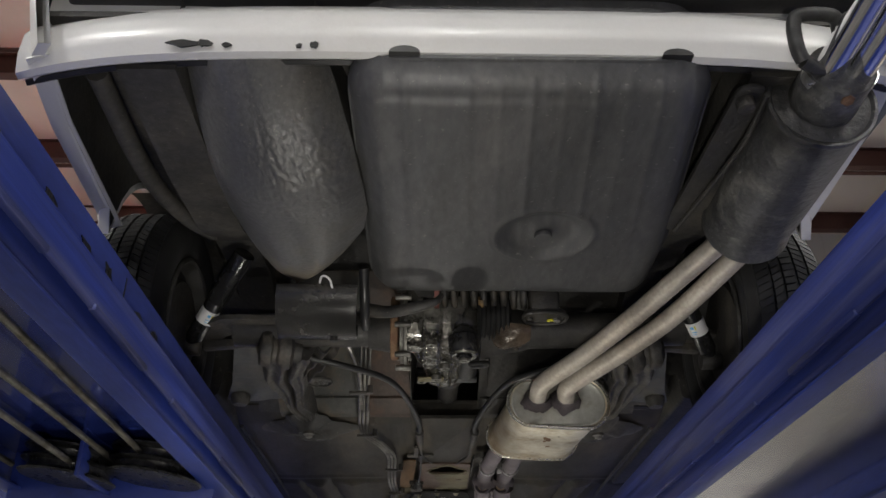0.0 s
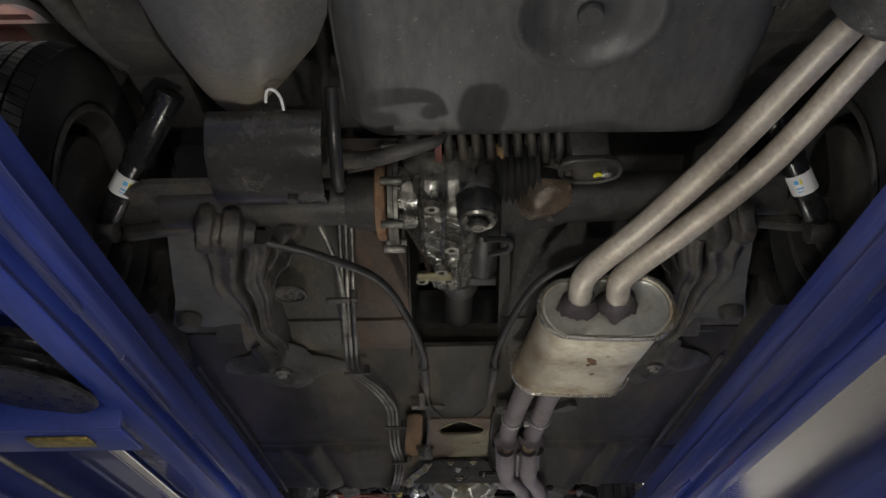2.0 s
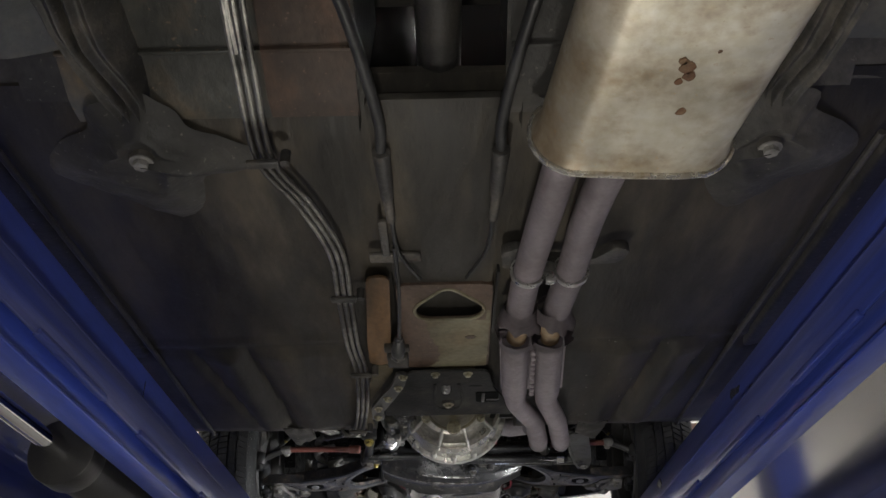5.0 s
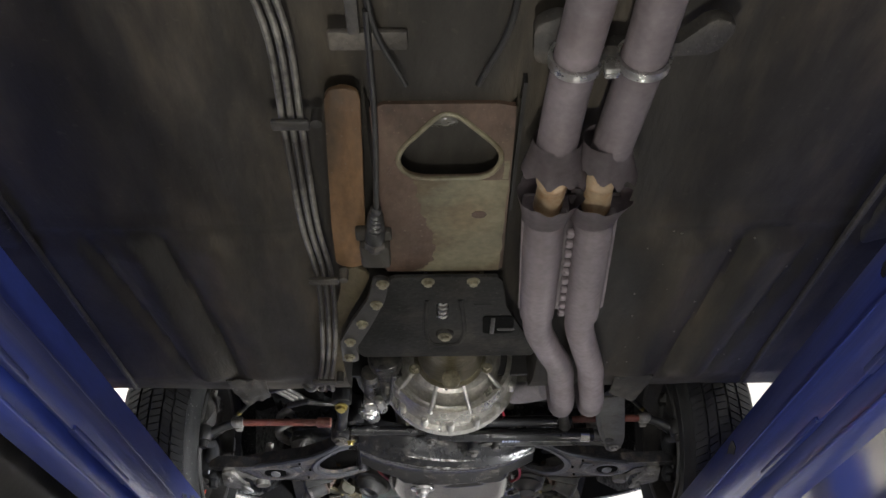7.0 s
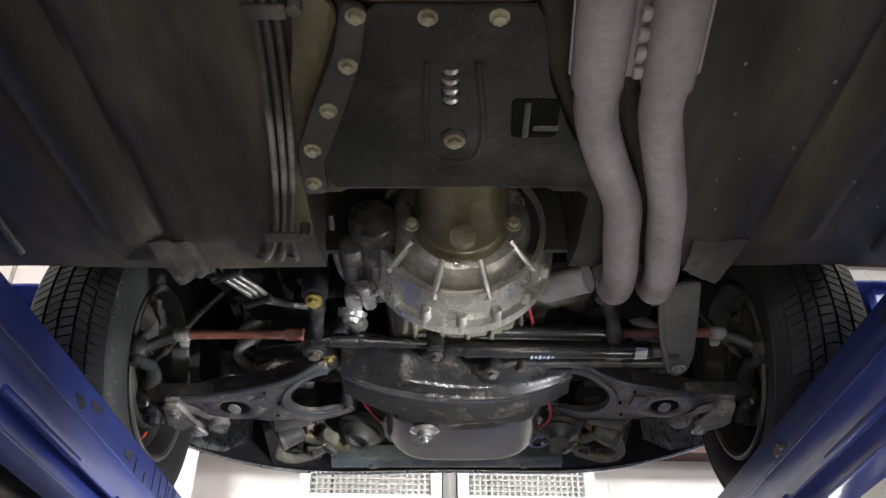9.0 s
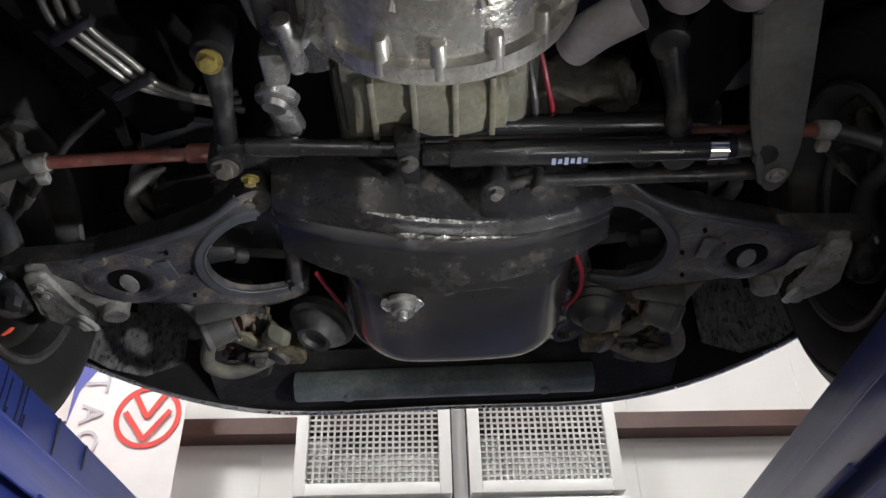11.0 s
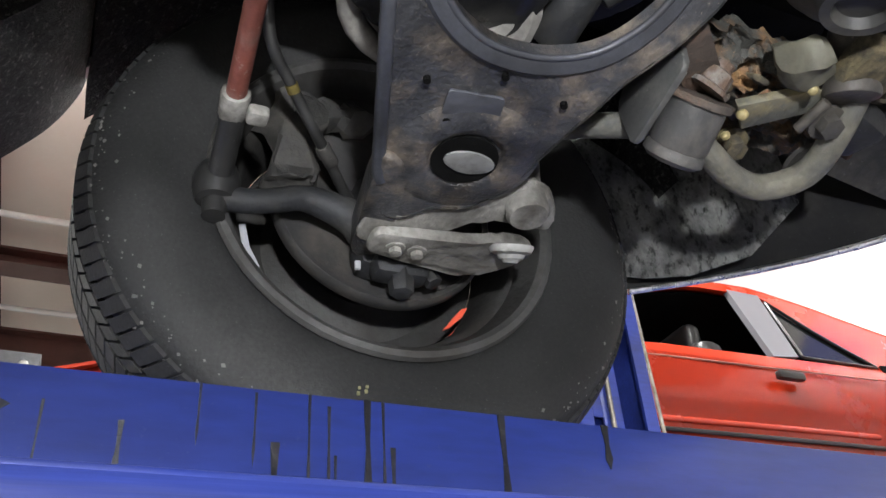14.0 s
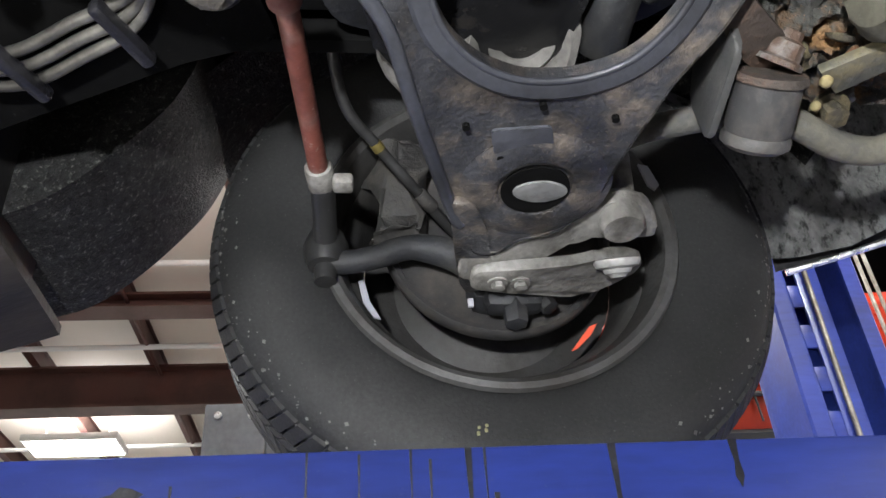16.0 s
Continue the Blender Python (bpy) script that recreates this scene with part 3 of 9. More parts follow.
for x in (-2.3, -1.6):
    part("cord", rod(B(), (x, by, 4.11), (x, by, CEILING_Z), 0.004, None, 6), BOX_GREY, banner)

# ---- the four-post lift ----
lift = thing("four_post_lift", (CX, 2.8, 0), "blue painted four-post drive-on vehicle lift, raised", "vehicle lift")
RUN_Y0, RUN_Y1 = -0.35, 5.40


def runway(xi, xo, side, under):
    """xi: inner edge, xo: outer edge. The deck with its side plates, lip and jack rail."""
    s = 1 if xo > xi else -1
    r = part("runway", span(B(), (xi + s * 0.006, RUN_Y0, DECK_Z - 0.012), (xo - s * 0.006, RUN_Y1, DECK_Z), 0.002), BLUE, lift, "blue steel runway under the car's wheels", smooth=False)
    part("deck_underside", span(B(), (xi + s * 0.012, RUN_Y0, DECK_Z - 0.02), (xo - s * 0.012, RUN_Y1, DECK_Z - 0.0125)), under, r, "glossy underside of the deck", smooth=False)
    b = span(B(), (xi, RUN_Y0, DECK_Z - 0.10), (xi + s * 0.008, RUN_Y1, DECK_Z + 0.065), 0.003)
    span(b, (xi + s * 0.0082, RUN_Y0, DECK_Z + 0.052), (xi + s * 0.04, RUN_Y1, DECK_Z + 0.064), 0.002)
    part("inner_plate", b, BLUE if s < 0 else RAIL_WORN, r)
    b = span(B(), (xi - s * 0.022, RUN_Y0, DECK_Z - 0.014), (xi + s * 0.004, RUN_Y1, DECK_Z - 0.007), 0.002)
    span(b, (xi - s * 0.022, RUN_Y0, DECK_Z - 0.07), (xi - s * 0.016, RUN_Y1, DECK_Z - 0.01), 0.002)
    for k in range(14):
        y = RUN_Y0 + 0.2 + k * 0.4
        span(b, (xi - s * 0.026, y, DECK_Z - 0.072), (xi - s * 0.015, y + 0.24, DECK_Z - 0.062), 0.002)
    part("jack_rail", b, RAIL_WORN, r, "scuffed ledge for the rolling jack")
    b = span(B(), (xi - s * 0.012, RUN_Y0, DECK_Z - 0.104), (xi + s * 0.035, RUN_Y1, DECK_Z - 0.098), 0.002)
    part("bottom_flange", b, BLUE, r)
    b = span(B(), (xo - s * 0.008, RUN_Y0, DECK_Z - 0.10), (xo, RUN_Y1, DECK_Z + 0.05), 0.003)
    span(b, (xo - s * 0.05, RUN_Y0, DECK_Z - 0.106), (xo, RUN_Y1, DECK_Z - 0.1), 0.002)
    part("outer_plate", b, BLUE, r)
    return r


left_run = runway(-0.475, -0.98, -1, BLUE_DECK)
# right deck takes the pale mirror for its bright reflection
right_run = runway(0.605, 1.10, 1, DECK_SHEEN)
# oil stains and drips on the inner plates
rng = random.Random(4)
for k, y in enumerate((4.46, 4.50, 4.515, 4.54, 4.555, 4.56, 4.585, 4.598, 4.605, 4.70, 4.41, 4.36, 4.80, 1.2, 2.3, 3.1)):
    ln = 0.03 + rng.random() * 0.055
    w = 0.0009 + rng.random() ** 2 * 0.0026
    top = DECK_Z + (0.064 if k in (0, 3, 6, 7, 9, 12) else 0.064 - rng.random() * 0.05)
    b = prism(B(), [(y - w, top), (y + w * 1.2, top), (y + w * 0.7, top - ln * 0.5), (y + w * 1.1, top - ln * 0.85), (y, top - ln - 0.004), (y - w * 1.1, top - ln * 0.85), (y - w * 0.5, top - ln * 0.5)], lambda u, v, q: (-0.475 + q, u, v), 0.0012)
    part("oil_drip", b, GREASE, left_run, "dark oil drip", smooth=False)
for k in range(16):
    y = 0.6 + rng.random() * 4.2
    cz = DECK_Z + 0.045 - rng.random() * 0.09
    pts = [(y + (0.01 + rng.random() * 0.03) * math.cos(a * 0.785), cz + (0.005 + rng.random() * 0.010) * math.sin(a * 0.785)) for a in range(8)]
    part("oil_smear", prism(B(), pts, lambda u, v, q: (0.605 - q, u, v), 0.0012), GREASE, right_run, "dark oil smear", smooth=False)
for k in range(6):
    y = 0.75 + 0.12 * k + 0.05 * rng.random()
    cz = DECK_Z + 0.03 - 0.02 * rng.random()
    pts = [(y + (0.008 + rng.random() * 0.022) * math.cos(a * 0.785), cz + (0.006 + rng.random() * 0.012) * math.sin(a * 0.785)) for a in range(8)]
    part("oil_smear", prism(B(), pts, lambda u, v, q: (-0.475 + q, u, v), 0.0012), GREASE, left_run, "dark oil smear", smooth=False)

for k in range(5):
    y, cz = 4.08 + 0.06 * k + 0.03 * rng.random(), DECK_Z + 0.045 - 0.07 * rng.random()
    pts = [(y + (0.010 + rng.random() * 0.020) * math.cos(a * 0.524), cz + (0.004 + rng.random() * 0.008) * math.sin(a * 0.524)) for a in range(12)]
    part("oil_smear", prism(B(), pts, lambda u, v, q: (-0.475 + q, u, v), 0.0008), GREASE, left_run, "dark oil smear", smooth=False)

# pulley box and cables under the left runway
py = 1.98
b = B()
span(b, (-0.96, py + 0.0, DECK_Z - 0.135), (-0.49, py + 0.012, DECK_Z - 0.02), 0.002)
span(b, (-0.96, py + 0.012, DECK_Z - 0.135), (-0.49, py + 0.12, DECK_Z - 0.127), 0.002)
span(b, (-0.735, py - 0.2, DECK_Z - 0.12), (-0.725, py, DECK_Z - 0.02), 0.002)
part("pulley_box", b, BLUE, left_run, "blue welded bracket across the runway")
for x in (-0.60, -0.79):
    b = B()
    prof = [(0.0, -0.03), (0.1, -0.03), (0.105, -0.026)]
    for g in range(2):
        z = -0.026 + 0.026 * g
        prof += [(0.105, z), (0.09, z + 0.006), (0.088, z + 0.013), (0.09, z + 0.02), (0.105, z + 0.026)]
    prof += [(0.105, 0.03), (0.0, 0.03)]
    lathe(b, prof, (x, py - 0.09, DECK_Z - 0.075), (0.12, 0, 1), 40, False)
    part("pulley", b, material("dark_pulley_steel", (0.022, 0.022, 0.024), 0.3, 0.5, (0.10, 0.10, 0.10), 0.2, 40), left_run, "grooved steel cable pulley")
    b = span(B(), (x - 0.05, py + 0.03, DECK_Z - 0.142), (x + 0.05, py + 0.075, DECK_Z - 0.136), 0.002)
    part("pivot_plate", b, BRASSY, left_run, "yellow passivated pivot plate")
for x, x2, y0, y1, dz in ((-0.56, -0.62, RUN_Y0, py - 0.09, -0.06), (-0.70, -0.70, RUN_Y0, py - 0.09, -0.06), (-0.74, -0.76, RUN_Y0, py - 0.09, -0.085), (-0.9, -0.92, RUN_Y0, py - 0.09, -0.07), (-0.61, -0.60, py + 0.13, 3.1, -0.075), (-0.86, -0.86, py + 0.13, RUN_Y1, -0.075)):
    part("cable", rod(B(), (x, y0, DECK_Z + dz), (x2, y1, DECK_Z + dz), 0.0065, None, 10), STEEL_CABLE, left_run, "greasy steel lifting cable")
b = rod(B(), (-0.60, 2.12, DECK_Z - 0.08), (-0.6, 3.12, DECK_Z - 0.08), 0.016, None, 16)
part("piston_rod", b, CHROME, left_run, "polished hydraulic piston rod")
b = rod(B(), (-0.6, 3.12, DECK_Z - 0.08), (-0.6, 4.95, DECK_Z - 0.08), 0.05, None, 28, 0.006)
rod(b, (-0.6, 3.10, DECK_Z - 0.08), (-0.6, 3.16, DECK_Z - 0.08), 0.058, None, 28, 0.004)
part("hydraulic_cylinder", b, BLACK, left_run, "black hydraulic cylinder")


def column(x, y, s):
    """A column of folded plate, open towards the lift, with a ladder of latch slots and its cable."""
    c = part("column", span(B(), (x - s * 0.11, y - 0.11, 0), (x - s * 0.10, y + 0.11, 2.75), 0.003), BLUE, lift, "blue folded steel column of the lift")
    for e in (-1, 1):
        fold = [(x - s * 0.10, y + e * 0.11), (x + s * 0.045, y + e * 0.11), (x + s * 0.05, y + e * 0.105), (x + s * 0.05, y + e * 0.072), (x + s * 0.042, y + e * 0.072), (x + s * 0.042, y + e * 0.102), (x - s * 0.10, y + e * 0.102)]
        part("folded_side", prism(B(), fold, flat_xy(0.0), 2.75, 0.001), BLUE, c)
    b = B()
    for ya, yb in ((-0.070, -0.050), (-0.024, 0.030)):
        span(b, (x + s * 0.016, y + ya, 0.1), (x + s * 0.024, y + yb, 2.7), 0.002)
    for k in range(27):
        span(b, (x + s * 0.016, y - 0.050, 0.15 + 0.1 * k), (x + s * 0.024, y - 0.024, 0.205 + 0.1 * k), 0.001)
    part("latch_ladder", b, BLUE, c, "ladder of latch slots")
    part("ladder_back", span(B(), (x - s * 0.02, y - 0.072, 0.1), (x - s * 0.012, y + 0.034, 2.7)), BLUE_DECK, c)
    part("cable", rod(B(), (x + s * 0.034, y - 0.018, 0.1), (x + s * 0.034, y - 0.004, 2.74), 0.006, None, 10), STEEL_CABLE, c, "steel cable inside the column")
    part("base_plate", span(B(), (x - 0.2, y - 0.2, 0), (x + 0.2, y + 0.2, 0.015), 0.003), BLUE, c)
    part("cap", span(B(), (x - 0.12, y - 0.14, 2.75), (x + 0.12, y + 0.14, 2.76), 0.003), BLUE, c)


for x, s in ((-1.42, 1), (1.54, -1)):
    for y in (5.497, -0.55):
        column(x, y, s)
for y in (5.497, -0.55):
    part("cross_beam", span(B(), (-1.36, y - 0.08, DECK_Z - 0.20), (1.48, y + 0.08, DECK_Z - 0.11), 0.008), BLUE, lift, "blue cross beam carrying the runways")
b = span(B(), (-1.62, 4.180, 1.95), (-1.48, 4.303, 2.292), 0.004)
span(b, (-1.60, 4.303, 1.95), (-1.50, 4.36, 2.245), 0.004)
cb = single("control_box", b, BOX_GREY, "dark grey steel box standing beside the lift", "box")
for y in (4.208, 4.276):
    part("screw", rod(B(), (-1.481, y, 2.264), (-1.472, y, 2.264), 0.0085, None, 16, 0.002), ZINC, cb, "bright round screw head")
part("screw", rod(B(), (-1.55, 4.24, 2.292), (-1.55, 4.24, 2.303), 0.012, None, 16, 0.002), ZINC, cb, "bright round screw head")
b = rod(B(), (-1.55, 4.25, 0), (-1.55, 4.25, 1.95), 0.03, None, 16)
part("stand", b, BOX_GREY, cb)
# unseen runways, added as the dark blue band reflected under the right deck
b = span(B(), (3.25, -3, 0), (3.75, 6, 0.16), 0.01)
span(b, (4.75, -3, 0), (5.25, 6, 0.16), 0.01)
low = single("unseen_lift", b, BLUE, "unseen blue lift runways on the floor, added for a dark band in the deck reflection", "vehicle lift")
# ---- the raised car ----
car = thing("car", (CX, 3.2, DECK_Z), "old silver saloon car with a dusty black underbody on the lift", "car")


def half_width(y):
    return float(np.interp(y, [1.0, 1.1, 1.3, 1.75, 2.4, 4.3, 4.75, 4.95, 5.06, 5.12, 5.16], [0.66, 0.765, 0.80, 0.838, 0.86, 0.86, 0.81, 0.70, 0.56, 0.40, 0.0]))


def low_edge(y):
    if abs(y - FRONT_Y) < 0.41:
        return max(2.085 + math.sqrt(0.41 ** 2 - (y - FRONT_Y) ** 2), 2.2)
    for c in (REAR_Y,):
        if abs(y - c) < 0.36:
            return max(WHEEL_Z + math.sqrt(0.36 ** 2 - (y - c) ** 2), 2.12)
    return float(np.interp(y, [1.05, 1.65, 2.37, 2.38, 3.78, 3.95, 4.08, 4.15, 4.24, 5.01, 5.2], [2.16, 2.17, 2.1, 2.0, 2.02, 2.09, 2.12, 2.145, 2.225, 2.09, 2.08]))


def body_side(s):
    ys = sorted(set([1.08 + 0.03 * k for k in range(133)] + [REAR_Y - 0.359, REAR_Y + 0.359, FRONT_Y - 0.409]))
    ys = [y for y in ys if y <= 4.95]

    def f(u, v):
        y = ys[min(int(round(u * (len(ys) - 1))), len(ys) - 1)]
        z0 = low_edge(y)
        z = z0 + (2.74 - z0) * v
        bulge = 0.03 * math.sin(math.pi * v) - 0.05 * max(0, 0.25 - v) * 1.2
        return (CX + s * (half_width(y) - 0.02 + bulge), y, z)
    b = B()
    n = len(ys) - 1
    inner = lambda u, v: tuple(Vector(f(u, v)) - Vector((s * 0.022, 0, 0)))
    go = [[b.verts.new(f(i / n, j / 8)) for j in range(9)] for i in range(n + 1)]
    gi = [[b.verts.new(inner(i / n, j / 8)) for j in range(9)] for i in range(n + 1)]
    for i in range(n):
        for j in range(8):
            b.faces.new((go[i][j], go[i + 1][j], go[i + 1][j + 1], go[i][j + 1]))
            b.faces.new((gi[i][j + 1], gi[i + 1][j + 1], gi[i + 1][j], gi[i][j]))
        b.faces.new((go[i][0], gi[i][0], gi[i + 1][0], go[i + 1][0]))
    return part("side_panel", b, SILVER, car, "silver painted body side with open wheel arches")


body_side(-1)
body_side(1)
for s in (-1, 1):
    # folded lower lip of the rear wing
    b = B()
    grid(b, lambda u, v: (CX + s * (half_width(1.11 + 0.6 * u) - 0.028 - 0.035 * v), 1.11 + 0.6 * u, 2.152 + 0.012 * u + 0.012 * v), 24, 4, 0.004)
    part("wing_lip", b, SILVER, car, "silver folded lower lip of the rear wing")

# rear valance, rolled under at its lower edge
b = B()
rear_prof = [(1.108, 2.158), (1.098, 2.151), (1.085, 2.155), (1.075, 2.19), (1.078, 2.235), (1.10, 2.27), (1.125, 2.275)]


def rear_fn(u, v):
    k = v * (len(rear_prof) - 1)
    i = min(int(k), len(rear_prof) - 2)
    t = k - i
    y = rear_prof[i][0] * (1 - t) + rear_prof[i + 1][0] * t
    z = rear_prof[i][1] * (1 - t) + rear_prof[i + 1][1] * t
    a = 2 * u - 1
    return (CX + 0.765 * a, y + 0.05 * abs(a) ** 5, z - 0.012 * abs(a) ** 3)


grid(b, rear_fn, 48, 18)
part("rear_valance", b, SILVER, car, "silver rear valance with chipped lower edge")
for x, w, h in ((-0.41, 0.035, 0.006), (-0.375, 0.012, 0.007), (-0.22, 0.006, 0.004), (-0.195, 0.008, 0.006), (-0.34, 0.01, 0.004)):
    rg = random.Random(int(1000 * (x + 1)))
    chip = [(x + w * (0.6 + 0.5 * rg.random()) * math.cos(a * 0.5712), 2.158 + h + h * (0.5 + 0.8 * rg.random()) * math.sin(a * 0.5712)) for a in range(11)]
    part("paint_chip", prism(B(), chip, lambda u, v, q: (u, 1.0835 - q - 0.18 * max(0, v - 2.155), v), 0.003), BLACK, car, "dark patch of chipped paint", smooth=False)
# black pieces in the uncut valance, painting the shade of drain notches
for x in (-0.045, 0.41):
    b = prism(B(), [(x + 0.026 * math.cos(a), 2.150 + 0.014 * math.sin(a)) for a in [math.pi * k / 8 for k in range(9)]], lambda u, v, q: (u, 1.078 + q, v), 0.03)
    part("notch_shade", b, BLACK, car, "black piece in the valance for the shade of a drain notch")
b = B()
grid(b, lambda u, v: (CX + 0.78 * (2 * u - 1), 1.04 + 0.05 * abs(2 * u - 1) ** 4 - 0.05 * math.sin(math.pi * v), 2.30 + 0.10 * v), 40, 10, 0.0)
part("rear_bumper", b, CHROME, car, "chrome rear bumper")
b = span(B(), (CX - 0.7, 1.06, 2.285), (CX + 0.7, 1.13, 2.31), 0.01)
part("bumper_gasket", b, BLACK, car)
grid_up = B()
grid(grid_up, lambda u, v: (CX + 0.73 * (2 * u - 1), 1.12 - 0.0 * v, 2.27 + 0.47 * v), 4, 4)
part("tail_panel", grid_up, SILVER, car)
# upper body
b = B()
grid(b, lambda u, v: (CX + (half_width(1.1 + 0.95 * u) - 0.02) * (2 * v - 1), 1.1 + 0.95 * u, 2.74 + 0.05 * math.cos((2 * v - 1) * 1.5)), 8, 14, 0.012)
part("boot_lid", b, SILVER, car)
b = B()
grid(b, lambda u, v: (CX + (half_width(3.75 + 1.2 * u) - 0.02) * (2 * v - 1), 3.75 + 1.2 * u, 2.74 + 0.06 * math.cos((2 * v - 1) * 1.5)), 8, 14, 0.012)
part("bonnet", b, SILVER, car)
b = B()
grid(b, lambda u, v: (CX + 0.55 * (2 * v - 1), 2.2 + 1.25 * u, 3.16 + 0.05 * math.cos((2 * v - 1) * 1.4) * (1 - 0.5 * (2 * u - 1) ** 2)), 8, 12, 0.012)
part("roof", b, SILVER, car)
for name, pts in (("rear_window", [(-0.74, 1.95, 2.76), (0.74, 1.95, 2.76), (0.55, 2.2, 3.17), (-0.55, 2.2, 3.17)]), ("windscreen", [(-0.74, 3.85, 2.77), (0.74, 3.85, 2.77), (0.55, 3.45, 3.17), (-0.55, 3.45, 3.17)])):
    b = B()
    b.faces.new([b.verts.new((CX + p[0], p[1], p[2])) for p in pts])
    bmesh.ops.solidify(b, geom=b.faces[:], thickness=0.006)
    part(name, b, DARK_GLASS, car, "dark window glass")
for s in (-1, 1):
    b = B()
    b.faces.new([b.verts.new(p) for p in ((CX + s * 0.83, 1.95, 2.74), (CX + s * 0.83, 3.85, 2.74), (CX + s * 0.55, 3.45, 3.17), (CX + s * 0.55, 2.2, 3.17))])
    bmesh.ops.solidify(b, geom=b.faces[:], thickness=0.006)
    part("side_window", b, DARK_GLASS, car, "dark window glass")
# front apron with a thin bright edge
XB = material("dull_black_apron", (0.022, 0.022, 0.022), 0.9, 0, (0.045, 0.042, 0.038), 0.35, 12, 110, 0.3, 0.4, shine=0.2)
b = B()


def front_fn(u, v):
    a = -1 + 2 * u
    y = 5.456 - 0.466 * abs(a) ** 3.7
    return (CX + 0.70 * a, y + 0.012 * math.sin(math.pi * v), 2.148 - 0.079 * abs(a) ** 2.3 + 0.56 * v)


grid(b, front_fn, 48, 8)
part("nose_panel", b, SILVER, car, "silver nose panel")
edge = [front_fn(k / 40, 0.0) for k in range(41)]
part("apron_edge", tube(B(), [(x, y + 0.004, z - 0.003) for x, y, z in edge], 0.0042, 8, 1, False), ZINC, car, "thin bright lower edge of the nose")
b = B()
grid(b, lambda u, v: (CX + 0.50 * (2 * u - 1), 5.446 - 0.466 * abs((2 * u - 1) * 0.714) ** 3.7 - 0.20 * v, 2.154 - 0.079 * abs((2 * u - 1) * 0.714) ** 2.3 + 0.04 * v), 40, 6, 0.004)
part("apron_underside", b, XB, car)

# floor pan with stamped ribs
FLOOR_Z = 2.0


def floor_fn(u, v):
    x = -0.72 + 1.56 * u
    y = 2.60 + 1.56 * v
    z = FLOOR_Z + 0.012
    off = abs(x - CX)
    well = max(0, min(1, (y - 3.47) / 0.035, (4.06 - y) / 0.05)) * max(0, min(1, (off - 0.20) / 0.05))
    z -= 0.012 * well
    k = 0.447 if x < CX else 0.495
    z += well * 0.022 * math.exp(-((off - k + 0.012 * math.sin(5 * y)) / 0.017) ** 2)
    z -= well * (0.010 * math.exp(-((off - k + 0.08) / 0.03) ** 2) + 0.013 * math.exp(-((off - k - 0.055) / 0.035) ** 2))
    z += well * 0.012 * math.exp(-((off - k - 0.125 + 0.10 * (y - 3.5)) / 0.013) ** 2)
    z -= 0.006 * math.exp(-((y - 3.445) / 0.014) ** 2) * max(0, min(1, (off - 0.22) / 0.05))
    if off < 0.15:
        z += 0.006
    if off < 0.20 and y > 3.93:
        z += min(0.35, 3.5 * (y - 3.93))
    if off > 0.68:
        z -= 0.008 * min(1, (off - 0.68) / 0.05) * max(0, min(1, (3.92 - y) / 0.1))
    z += 0.006 * noise.noise(Vector((x * 3, y * 2, 1))) + 0.0015 * noise.noise(Vector((x * 14, y * 9, 5)))
    if y > 4.0:
        z += 0.45 * max(0, y - 4.06) ** 1.2 if off > 0.17 else 0
    if y < 2.72:
        z += 0.4 * (2.72 - y) ** 1.3
    return (x, y, z)


b = B()
grid(b, floor_fn, 160, 110, 0.012)
part("floor_pan", b, FLOOR_PAINT, car, "dusty black-brown undersealed floor pan")
for s in (-1, 1):
    b = B()
    x = CX + s * 0.75
    prism(b, rounded([(x - 0.06, FLOOR_Z - 0.002), (x + 0.07, FLOOR_Z + 0.0), (x + 0.09, FLOOR_Z + 0.10), (x - 0.07, FLOOR_Z + 0.10)], 0.015), lambda u, v, q: (u, 2.40 + q, v), 1.40)
    part("sill", b, UNDERSEAL, car, "undersealed sill box")
    # floor seam flanges
    b = B()
    tube(b, [(CX + s * 0.665, 2.7, FLOOR_Z - 0.004), (CX + s * 0.66, 3.4, FLOOR_Z - 0.002), (CX + s * 0.665, 4.05, FLOOR_Z - 0.002)], 0.006, 8)
    part("floor_seam", b, UNDERSEAL, car)
    # torn flange curling down at the front of the floor
    b = B()
    grid(b, lambda u, v: (CX + s * (0.465 - 0.085 * u * (1 - 0.35 * v) - 0.03 * v), 4.03 + 0.10 * v - 0.02 * u * v + 0.008 * noise.noise(Vector((u * 5, v * 2, s))), FLOOR_Z + 0.001 - 0.016 * math.sin(1.6 * v) + 0.012 * u * v + 0.005 * noise.noise(Vector((u * 4, v * 4, 2 + s)))), 12, 12, 0.004)
    part("torn_flange", b, UNDERSEAL, car, "curled torn flange")
b = B()
rc = random.Random(21)
for k in range(34):
    x, y = 0.40 + 0.36 * rc.random() ** 1.3, 3.45 + 0.62 * rc.random()
    u, v = (x + 0.72) / 1.56, (y - 2.60) / 1.56
    z = floor_fn(u, v)[2]
    r = 0.0007 + 0.0019 * rc.random() ** 3
    a0 = rc.random() * 6
    prism(b, [(x + r * math.cos(a0 + a), y + r * 1.3 * math.sin(a0 + a)) for a in (0, 1.3, 2.4, 3.6, 4.9)], flat_xy(z - 0.0012), 0.002)
tagged(part("stone_chips", b, plain("pale_chip", (0.2, 0.19, 0.17), 0.8), car, smooth=False), "pale stone chips scattered over the floor pan", kind="stuff")
# rear floor, rising over the axle
prof = [(1.10, 2.24), (1.5, 2.27), (1.85, 2.30), (2.10, 2.30), (2.30, 2.22), (2.48, 2.09), (2.62, 2.03)]


